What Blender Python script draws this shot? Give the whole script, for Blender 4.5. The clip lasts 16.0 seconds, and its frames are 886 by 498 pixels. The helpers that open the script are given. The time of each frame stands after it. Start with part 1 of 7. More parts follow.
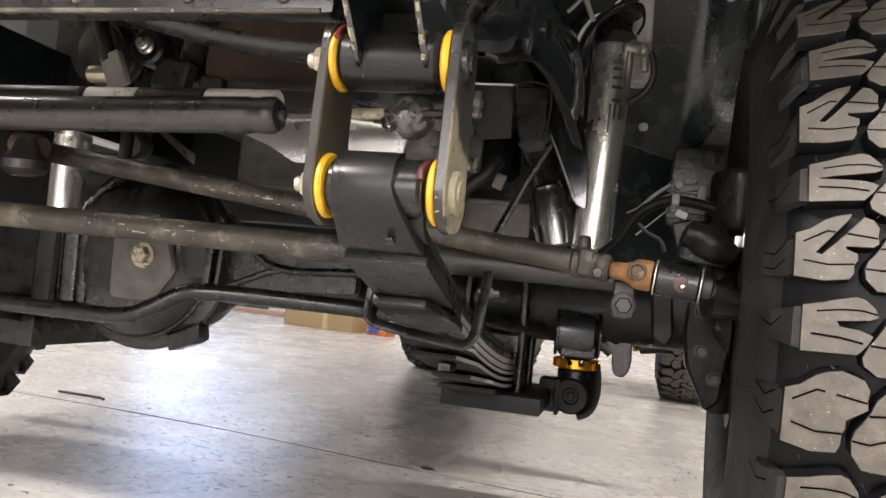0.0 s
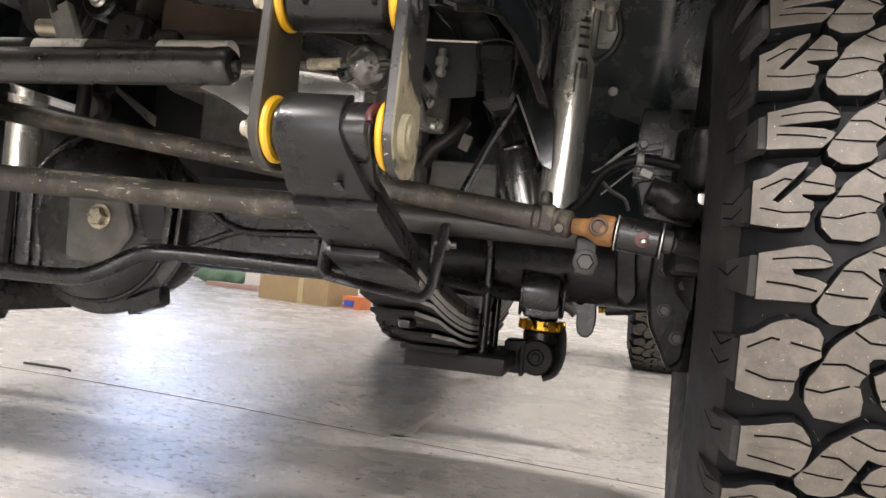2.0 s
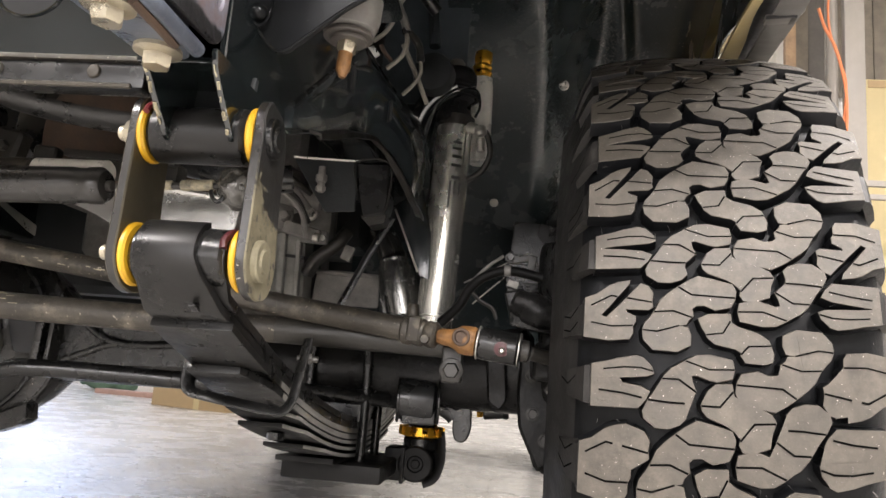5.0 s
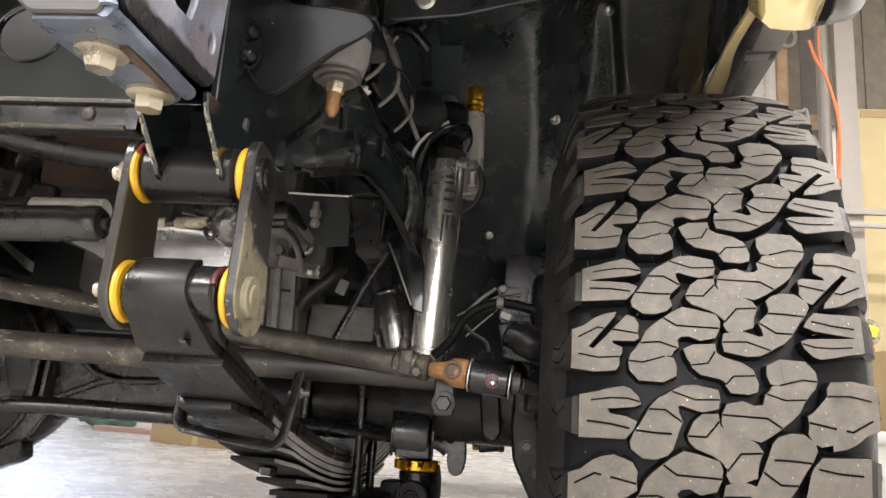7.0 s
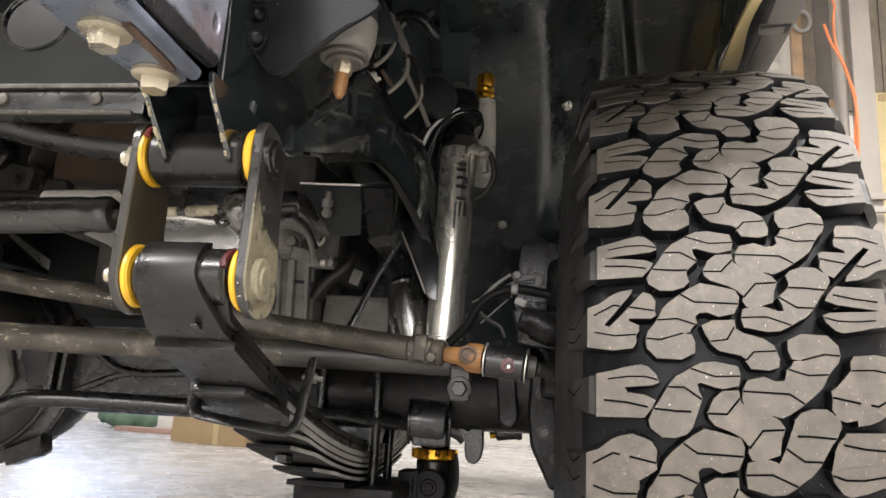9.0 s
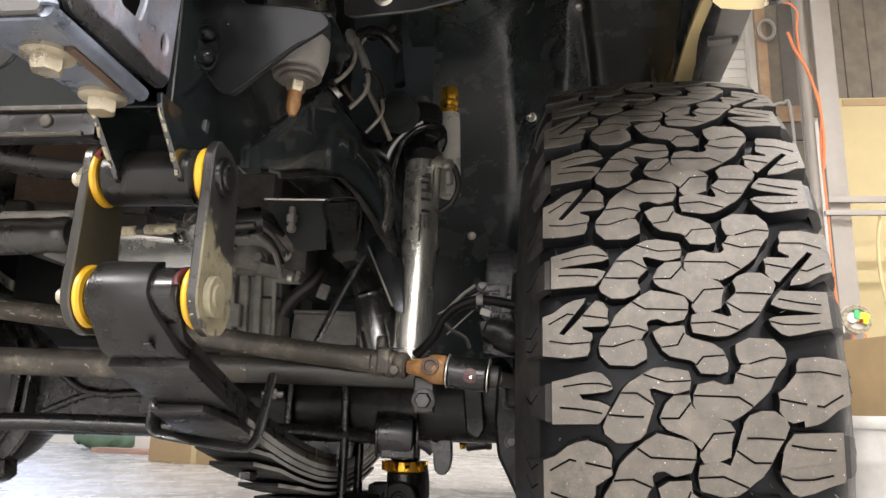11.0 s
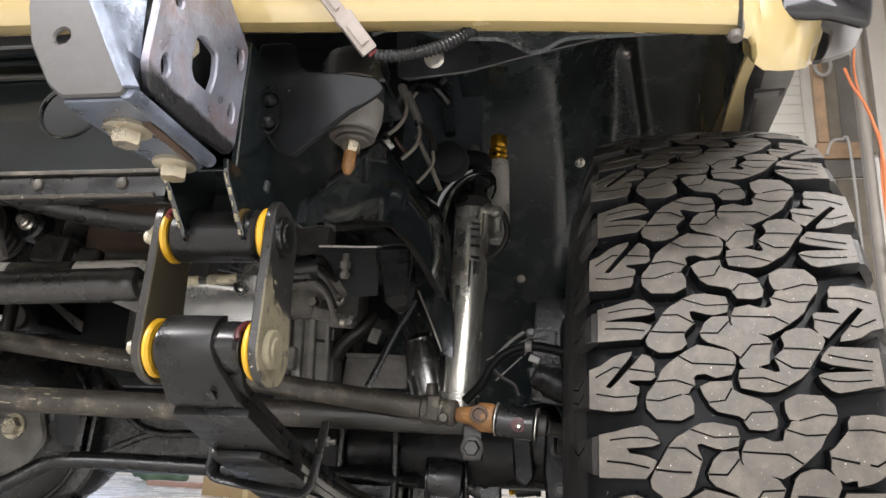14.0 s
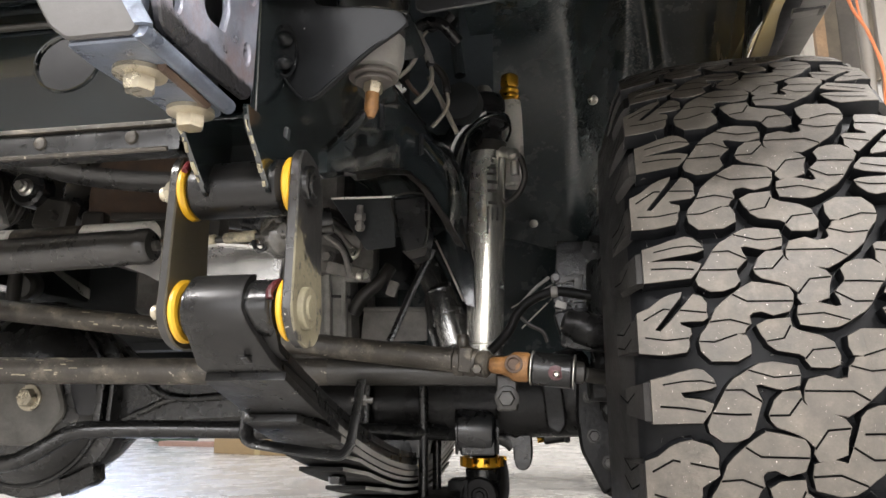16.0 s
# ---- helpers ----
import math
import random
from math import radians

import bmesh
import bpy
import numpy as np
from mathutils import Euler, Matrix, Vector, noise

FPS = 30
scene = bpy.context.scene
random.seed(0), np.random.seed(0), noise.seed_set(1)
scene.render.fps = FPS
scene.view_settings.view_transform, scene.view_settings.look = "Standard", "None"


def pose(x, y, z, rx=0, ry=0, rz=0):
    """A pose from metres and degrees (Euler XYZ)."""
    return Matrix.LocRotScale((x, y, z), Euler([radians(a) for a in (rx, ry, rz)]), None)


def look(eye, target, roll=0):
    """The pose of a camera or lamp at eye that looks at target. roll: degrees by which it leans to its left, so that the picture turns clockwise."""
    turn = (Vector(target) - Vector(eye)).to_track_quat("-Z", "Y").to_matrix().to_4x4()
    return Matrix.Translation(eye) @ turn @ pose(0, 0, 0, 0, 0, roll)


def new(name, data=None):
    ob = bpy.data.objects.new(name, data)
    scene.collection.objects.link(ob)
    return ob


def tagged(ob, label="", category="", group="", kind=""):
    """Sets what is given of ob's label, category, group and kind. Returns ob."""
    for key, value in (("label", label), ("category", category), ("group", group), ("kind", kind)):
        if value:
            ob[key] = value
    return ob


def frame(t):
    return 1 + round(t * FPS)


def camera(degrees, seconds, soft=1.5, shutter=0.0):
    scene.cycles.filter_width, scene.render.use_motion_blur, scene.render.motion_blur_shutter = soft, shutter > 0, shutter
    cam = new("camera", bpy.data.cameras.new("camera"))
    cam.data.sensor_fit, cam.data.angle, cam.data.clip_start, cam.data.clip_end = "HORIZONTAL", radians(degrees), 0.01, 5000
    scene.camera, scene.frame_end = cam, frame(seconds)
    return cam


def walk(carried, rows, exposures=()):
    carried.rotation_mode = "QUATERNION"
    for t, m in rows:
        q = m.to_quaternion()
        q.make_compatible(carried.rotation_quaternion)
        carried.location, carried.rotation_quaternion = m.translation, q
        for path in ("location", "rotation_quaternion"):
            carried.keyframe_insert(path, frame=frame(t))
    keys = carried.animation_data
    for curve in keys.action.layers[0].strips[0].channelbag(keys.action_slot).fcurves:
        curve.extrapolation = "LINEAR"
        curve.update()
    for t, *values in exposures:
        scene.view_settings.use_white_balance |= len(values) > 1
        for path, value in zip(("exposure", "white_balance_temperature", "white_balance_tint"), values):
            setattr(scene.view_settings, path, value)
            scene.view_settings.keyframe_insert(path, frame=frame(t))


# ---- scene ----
cam = camera(61.79, 16.0)
PATH = [
    (0, (0.02318, 0.01354, 0.44055), (-0.47120, 1.94813, 0.55437), 5.649),
    (0.5, (0.02806, 0.01533, 0.43684), (-0.46294, 1.95150, 0.53757), 5.754),
    (1, (0.03125, 0.01989, 0.43252), (-0.44909, 1.95963, 0.51408), 5.756),
    (1.5, (0.04354, 0.02364, 0.42896), (-0.41819, 1.96856, 0.49287), 5.689),
    (2, (0.04088, 0.03202, 0.42117), (-0.38950, 1.98440, 0.47582), 5.489),
    (2.5, (0.04754, 0.03406, 0.41616), (-0.34194, 1.99475, 0.47961), 5.183),
    (3, (0.07371, 0.02545, 0.41968), (-0.26851, 1.99336, 0.52073), 4.891),
    (3.5, (0.07156, 0.01651, 0.42418), (-0.22073, 1.98850, 0.58489), 4.601),
    (4, (0.07949, 0.00804, 0.42934), (-0.17130, 1.97876, 0.66035), 4.451),
    (4.5, (0.09324, -0.00152, 0.43459), (-0.12990, 1.96423, 0.72788), 4.421),
    (5, (0.09260, -0.00562, 0.43675), (-0.11658, 1.95427, 0.77599), 4.406),
    (7.5, (0.10962, -0.01762, 0.43708), (-0.11176, 1.92374, 0.86384), 3.645),
    (8, (0.11268, -0.01162, 0.43044), (-0.12085, 1.93033, 0.84793), 3.449),
    (8.2, (0.10824, -0.00529, 0.42380), (-0.13250, 1.93696, 0.83577), 3.372),
    (10.3, (0.10690, -0.00594, 0.42579), (-0.13725, 1.93292, 0.85151), 2.163),
    (10.5, (0.10980, -0.00482, 0.42311), (-0.12343, 1.93419, 0.85420), 1.946),
    (11, (0.13025, -0.01186, 0.42508), (-0.06928, 1.92785, 0.86976), 1.322),
    (11.5, (0.15918, -0.01479, 0.42196), (-0.00817, 1.92414, 0.88300), 0.778),
    (12, (0.15864, -0.02199, 0.42439), (0.00313, 1.91326, 0.90464), 0.516),
    (12.5, (0.15306, -0.02883, 0.42859), (-0.01825, 1.89966, 0.93017), 0.659),
    (13, (0.14426, -0.03372, 0.43412), (-0.07911, 1.88332, 0.95856), 1.014),
    (13.5, (0.13954, -0.03551, 0.43465), (-0.15085, 1.87003, 0.96812), 1.755),
    (14, (0.13485, -0.03731, 0.43623), (-0.19957, 1.86093, 0.96995), 2.442),
    (14.5, (0.12948, -0.03498, 0.43878), (-0.22591, 1.86234, 0.96210), 2.518),
    (15, (0.12580, -0.03051, 0.43581), (-0.23331, 1.87266, 0.93477), 1.998),
    (15.5, (0.12282, -0.01540, 0.43291), (-0.23095, 1.89997, 0.88702), 1.119),
    (16, (0.09216, -0.00307, 0.44186), (-0.23176, 1.92882, 0.84543), -0.345),
]
EXPOSURES = [(0, 0.0, 6560, 16), (3, 0.0, 6520, 16), (5, -0.02, 6480, 15), (8, 0.0, 6440, 14), (10.5, 0.0, 6420, 14), (12, -0.1, 6420, 15), (13.5, -0.18, 6200, 14), (14.5, -0.2, 6200, 13), (15.5, 0.02, 6350, 13), (16, 0.02, 6300, 13)]
walk(cam, [(t, look(eye, target, roll)) for t, eye, target, roll in PATH], EXPOSURES)

# ---- world and light ----
world = bpy.data.worlds.new("world")
scene.world = world
world.use_nodes = True
world.node_tree.nodes["Background"].inputs[0].default_value = (0.55, 0.6, 0.7, 1)
world.node_tree.nodes["Background"].inputs[1].default_value = 0.05


def lamp(name, eye, target, power, sx, sy, color):
    data = bpy.data.lights.new(name, "AREA")
    data.shape, data.size, data.size_y, data.energy, data.color = "RECTANGLE", sx, sy, power, color
    ob = new(name, data)
    ob.matrix_world = look(eye, target)
    return ob


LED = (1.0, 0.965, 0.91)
# Unseen overhead lamps, placed to give the light wanted: x, y, z, power
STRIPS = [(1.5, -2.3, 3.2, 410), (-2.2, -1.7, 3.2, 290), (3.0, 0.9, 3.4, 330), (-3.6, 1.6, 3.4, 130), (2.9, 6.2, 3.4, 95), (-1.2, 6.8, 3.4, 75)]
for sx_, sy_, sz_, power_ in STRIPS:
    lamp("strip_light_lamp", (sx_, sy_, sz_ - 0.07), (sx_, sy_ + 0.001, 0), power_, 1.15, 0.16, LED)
# Added fill lamp low in front; no such source is seen
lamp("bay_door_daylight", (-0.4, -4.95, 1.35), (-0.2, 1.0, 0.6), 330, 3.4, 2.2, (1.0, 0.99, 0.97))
lamp("window_daylight", (-5.1, 9.36, 2.15), (-3.6, 4.0, 0.2), 140, 2.6, 2.7, (0.46, 0.64, 1.0))

# ---- materials ----


def surface(name, color, rough=0.5, metal=0.0, vary=0.25, scale=30.0, bump=0.15, dust=None, dust_amount=0.0, dust_scale=9.0,
            specks=None, speck_amount=0.0, speck_scale=220.0, coat=0.0, random_tone=0.0, rough_vary=0.12, gleam=0.5):
    """A painted, metal or rubber surface: base tone varied at two scales, dust in patches, bright specks, fine relief."""
    m = bpy.data.materials.new(name)
    m.use_nodes = True
    t = m.node_tree
    n, link = t.nodes, t.links.new
    b = n["Principled BSDF"]
    b.inputs["Metallic"].default_value = metal
    b.inputs["Coat Weight"].default_value = coat
    b.inputs["Specular IOR Level"].default_value = gleam
    geo = n.new("ShaderNodeTexCoord")

    def tex(s, detail=6.0, r=0.6):
        k = n.new("ShaderNodeTexNoise")
        k.inputs["Scale"].default_value, k.inputs["Detail"].default_value, k.inputs["Roughness"].default_value = s, detail, r
        link(geo.outputs["Object"], k.inputs["Vector"])
        return k.outputs["Fac"]

    def ramp(fac, lo, hi, a, c):
        k = n.new("ShaderNodeMapRange")
        k.inputs["From Min"].default_value, k.inputs["From Max"].default_value = lo, hi
        k.inputs["To Min"].default_value, k.inputs["To Max"].default_value = a, c
        link(fac, k.inputs["Value"])
        return k.outputs["Result"]

    def mix(fac, a, c, how="MIX"):
        k = n.new("ShaderNodeMix")
        k.data_type, k.blend_type = "RGBA", how
        for socket, value in ((k.inputs["Factor"], fac), (k.inputs[6], a), (k.inputs[7], c)):
            if hasattr(value, "is_linked"):
                link(value, socket)
            elif isinstance(value, tuple):
                socket.default_value = (*value, 1)
            else:
                socket.default_value = value
        return k.outputs[2]

    coarse, fine = tex(scale), tex(scale * 9)
    dark = tuple(c * (1 - vary) for c in color)
    light = tuple(min(1, c * (1 + vary)) for c in color)
    col = mix(ramp(coarse, 0.3, 0.7, 0, 1), dark, light)
    col = mix(ramp(fine, 0.35, 0.65, 0, 0.35), col, tuple(c * (1 - 0.8 * vary) for c in color))
    if random_tone:
        info = n.new("ShaderNodeObjectInfo")
        col = mix(ramp(info.outputs["Random"], 0, 1, 0, random_tone), col, tuple(c * 0.6 for c in color))
    rough_out = ramp(coarse, 0.3, 0.7, max(0.02, rough - rough_vary), min(1, rough + rough_vary))
    if dust:
        patch = ramp(tex(dust_scale, 8, 0.72), 0.66 - 0.4 * dust_amount, 0.86 - 0.25 * dust_amount, 0, min(1.0, 0.25 + 1.6 * dust_amount))
        col = mix(patch, col, dust)
        wide = n.new("ShaderNodeMath")
        wide.operation = "MAXIMUM"
        link(ramp(patch, 0, 1, 0, 0.85), wide.inputs[0])
        link(rough_out, wide.inputs[1])
        rough_out = wide.outputs[0]
        if metal > 0.5:
            link(ramp(patch, 0, 1, metal, 0), b.inputs["Metallic"])
    if specks:
        col = mix(ramp(tex(speck_scale, 2, 0.5), 0.78 - 0.12 * speck_amount, 0.8 - 0.1 * speck_amount, 0, 1), col, specks)
    link(col, b.inputs["Base Color"])
    link(rough_out, b.inputs["Roughness"])
    if bump:
        k = n.new("ShaderNodeBump")
        k.inputs["Strength"].default_value, k.inputs["Distance"].default_value = bump, 0.002
        link(tex(scale * 5, 8, 0.65), k.inputs["Height"])
        link(k.outputs["Normal"], b.inputs["Normal"])
    return m


DUST = (0.15, 0.145, 0.135)
M_BLACK = surface("black_powder_coat", (0.0062, 0.0062, 0.006), 0.26, gleam=0.38, vary=0.3, dust=DUST, dust_amount=0.05, specks=(0.3, 0.29, 0.26), speck_amount=0.1)
M_SPRING = surface("satin_black_spring_steel", (0.0075, 0.0073, 0.0070), 0.32, gleam=0.28, vary=0.25, dust=DUST, dust_amount=0.0, bump=0.1, scale=40)
M_GLOSS = surface("glossy_black_chassis_paint", (0.0075, 0.0100, 0.0108), 0.13, vary=0.4, dust=DUST, dust_amount=0.06, bump=0.08, scale=14, rough_vary=0.06, coat=0.6, gleam=0.6, specks=(0.25, 0.25, 0.24), speck_amount=0.05)
M_MATTE = surface("matte_black_underbody", (0.013, 0.0155, 0.0165), 0.55, vary=0.4, dust=DUST, dust_amount=0.02, bump=0.4, scale=25, specks=(0.2, 0.2, 0.2), speck_amount=0.1)
M_ROD = surface("dusty_worn_steel_rod", (0.040, 0.035, 0.028), 0.46, 0.2, gleam=0.4, vary=0.6, specks=(0.26, 0.235, 0.19), speck_amount=0.72, speck_scale=240, dust=(0.19, 0.165, 0.125), dust_amount=0.36, dust_scale=26, bump=0.6, scale=22)
M_RODDARK = surface("dark_dusty_steel_rod", (0.020, 0.0185, 0.0155), 0.44, 0.15, vary=0.4, dust=DUST, dust_amount=0.09, dust_scale=11, bump=0.3, scale=24)
M_AXLE = surface("dark_axle_casting", (0.008, 0.0078, 0.0073), 0.30, vary=0.35, dust=(0.12, 0.11, 0.10), dust_amount=0.09, dust_scale=7, bump=0.4, scale=30)
M_CAST = surface("grey_engine_casting", (0.22, 0.21, 0.195), 0.6, 0.3, vary=0.35, dust=(0.09, 0.08, 0.065), dust_amount=0.35, bump=0.5, scale=35)
M_RUSTDARK = surface("brown_rusty_steel", (0.070, 0.044, 0.029), 0.75, 0.1, vary=0.45, dust=(0.14, 0.12, 0.1), dust_amount=0.25, bump=0.5, scale=26)
M_RUST = surface("orange_rusty_steel", (0.165, 0.078, 0.022), 0.5, 0.1, vary=0.6, dust=(0.06, 0.032, 0.018), dust_amount=0.4, dust_scale=45, bump=0.6, scale=60)
M_CHROME = surface("polished_chrome", (0.84, 0.825, 0.76), 0.26, 0.84, vary=0.05, bump=0.0, scale=8, rough_vary=0.04)
M_BRIGHT = surface("bright_zinc_steel", (0.55, 0.53, 0.48), 0.35, 0.9, vary=0.2, dust=DUST, dust_amount=0.05, bump=0.15)
M_ZINC = surface("yellow_zinc_plating", (0.40, 0.36, 0.275), 0.33, 0.75, vary=0.3, dust=(0.27, 0.22, 0.14), dust_amount=0.3, dust_scale=25, bump=0.25)
M_YELLOW = surface("yellow_polyurethane", (0.48, 0.27, 0.012), 0.42, vary=0.12, bump=0.06)
M_GOLD = surface("gold_anodised", (0.62, 0.34, 0.03), 0.3, 0.85, vary=0.15, bump=0.05)
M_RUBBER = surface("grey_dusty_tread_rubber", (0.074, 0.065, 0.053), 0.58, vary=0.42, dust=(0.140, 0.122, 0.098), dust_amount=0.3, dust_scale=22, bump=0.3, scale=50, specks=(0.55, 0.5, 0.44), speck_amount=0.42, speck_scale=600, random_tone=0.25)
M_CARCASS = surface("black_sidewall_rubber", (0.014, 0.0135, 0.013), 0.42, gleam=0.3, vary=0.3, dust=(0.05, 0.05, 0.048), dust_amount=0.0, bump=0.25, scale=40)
# Clean groove rubber, darkened further for the shade deep in the tread
M_GROOVE = surface("shaded_groove_rubber", (0.0055, 0.0058, 0.0065), 0.42, vary=0.4, bump=0.2, scale=30, gleam=0.13)
# Colour of the shade inside the sipes, laid on as strips
M_SIPE = surface("sipe_shade_rubber", (0.004, 0.004, 0.004), 0.9, vary=0.1, bump=0, gleam=0.0)
M_CREAMLIP = surface("cream_inner_lip_paint", (0.36, 0.285, 0.13), 0.5, vary=0.08, bump=0.03, scale=9, dust=(0.22, 0.18, 0.10), dust_amount=0.1)
M_CREAM = surface("cream_yellow_body_paint", (0.33, 0.255, 0.112), 0.22, vary=0.05, bump=0.01, coat=0.8, scale=6)
M_GREYPL = surface("grey_plastic_trim", (0.135, 0.130, 0.125), 0.5, vary=0.12, bump=0.08)
M_PRIMER = surface("brushed_grey_steel", (0.046, 0.044, 0.042), 0.42, 0.3, vary=0.28, dust=(0.3, 0.22, 0.16), dust_amount=0.05, dust_scale=8, bump=0.12, scale=14)
M_WORN = surface("worn_olive_beige_paint", (0.15, 0.135, 0.088), 0.6, 0.1, vary=0.4, dust=(0.27, 0.245, 0.165), dust_amount=0.3, dust_scale=22, bump=0.4, scale=40)
M_CHIP = surface("chipped_cream_edge", (0.34, 0.30, 0.20), 0.5, vary=0.4, dust=(0.03, 0.028, 0.025), dust_amount=0.62, dust_scale=70, bump=0.3, scale=60)
M_MAROON = surface("dried_dark_red_grease", (0.045, 0.006, 0.008), 0.45, vary=0.4, dust=(0.015, 0.01, 0.01), dust_amount=0.4, dust_scale=60, bump=0.3)
M_RED = surface("red_grease_paint", (0.12, 0.007, 0.010), 0.6, vary=0.3, dust=(0.04, 0.01, 0.012), dust_amount=0.4, dust_scale=60, bump=0.3)
# Bare steel; the blue of reflected daylight is put into its colour
M_BLUESTEEL = surface("blue_reflecting_steel", (0.13, 0.15, 0.19), 0.34, 0.5, vary=0.35, dust=(0.10, 0.075, 0.06), dust_amount=0.2, dust_scale=16, bump=0.3, scale=40)
M_CONNECTOR = surface("pinkish_beige_nylon", (0.27, 0.235, 0.21), 0.45, vary=0.08, bump=0.05)
M_SHEETGREY = surface("dark_blue_grey_sheet", (0.050, 0.062, 0.070), 0.38, vary=0.25, dust=DUST, dust_amount=0.1, bump=0.2)
M_WHITEPL = surface("off_white_nylon", (0.52, 0.49, 0.46), 0.45, vary=0.06, bump=0.03)
# Pale diffuse tone carries the bright reflection that bare metal would show
M_SILVER = surface("pale_reflection_steel", (0.78, 0.755, 0.70), 0.32, 0.2, vary=0.15, dust=DUST, dust_amount=0.05, bump=0.05)
M_DAMPER = surface("satin_dusty_black_tube", (0.014, 0.013, 0.0115), 0.29, gleam=0.5, vary=0.25, rough_vary=0.05, dust=(0.12, 0.11, 0.095), dust_amount=0.1, bump=0.1, specks=(0.3, 0.28, 0.24), speck_amount=0.3)
M_CABLE = surface("pale_cable_sleeve", (0.215, 0.20, 0.168), 0.42, vary=0.4, dust=(0.05, 0.045, 0.04), dust_amount=0.35, dust_scale=30, bump=0.1)
M_BOOT = surface("soft_black_rubber", (0.010, 0.0103, 0.0106), 0.30, vary=0.3, bump=0.1, gleam=0.4)
M_MOUNT = surface("dusty_brown_rubber_mount", (0.07, 0.062, 0.056), 0.5, vary=0.35, dust=(0.20, 0.175, 0.15), dust_amount=0.3, dust_scale=24, bump=0.3)
M_WHITE = surface("white_wall_paint", (0.78, 0.76, 0.71), 0.7, vary=0.04, bump=0.1, scale=3, dust=(0.5, 0.47, 0.42), dust_amount=0.0, dust_scale=0.8)
M_INSUL = surface("pale_yellow_panel", (0.52, 0.43, 0.235), 0.7, vary=0.08, bump=0.15, scale=4, dust=(0.55, 0.48, 0.3), dust_amount=0.05, dust_scale=2)
M_PLANK = surface("weathered_grey_wood", (0.19, 0.165, 0.13), 0.75, vary=0.35, bump=0.3, scale=12, random_tone=0.4)
M_TIMBER = surface("brown_timber", (0.3, 0.2, 0.12), 0.7, vary=0.3, bump=0.3, scale=12)
M_POST = surface("grey_painted_post", (0.27, 0.248, 0.22), 0.5, vary=0.12, bump=0.1, scale=5, dust=(0.4, 0.38, 0.34), dust_amount=0.02, dust_scale=4)
M_CARD = surface("brown_cardboard", (0.38, 0.275, 0.15), 0.8, vary=0.12, bump=0.1, scale=8)
M_ORANGE = surface("orange_cord_sheath", (0.62, 0.19, 0.07), 0.45, vary=0.12, bump=0.05)
M_DRUM = surface("grey_plastic_drum", (0.28, 0.275, 0.26), 0.45, vary=0.1, bump=0.06)
M_SIGNAL = surface("bright_yellow_plastic", (0.85, 0.65, 0.02), 0.4, vary=0.1, bump=0.03)
M_BLUE = surface("blue_label_print", (0.05, 0.09, 0.42), 0.5, vary=0.1, bump=0.03)
M_PINKBOARD = surface("dusty_pink_board", (0.42, 0.27, 0.22), 0.8, vary=0.2, bump=0.2)
M_SACK = surface("grey_green_cloth", (0.15, 0.24, 0.16), 0.9, vary=0.25, bump=0.4, scale=14)
M_GREEN = surface("green_plastic", (0.05, 0.4, 0.15), 0.4, vary=0.1, bump=0.03)
# Bare leaf edges, with their bright edge highlight put into the grey
M_EDGE = surface("leaf_edge_highlight_steel", (0.20, 0.195, 0.18), 0.42, 0.2, vary=0.35, bump=0.2)
M_GREYWALL = surface("grey_workshop_paint", (0.66, 0.65, 0.63), 0.7, vary=0.08, bump=0.1, scale=3)
M_SEAT = surface("matt_black_steel", (0.0065, 0.0063, 0.006), 0.5, vary=0.35, dust=(0.07, 0.064, 0.055), dust_amount=0.12, dust_scale=14, bump=0.35, scale=40, gleam=0.12)
# Print black; also on pieces that stand for shaded gaps and recesses
M_INK = surface("black_print_and_shade", (0.008, 0.008, 0.009), 0.5, vary=0.1, bump=0)


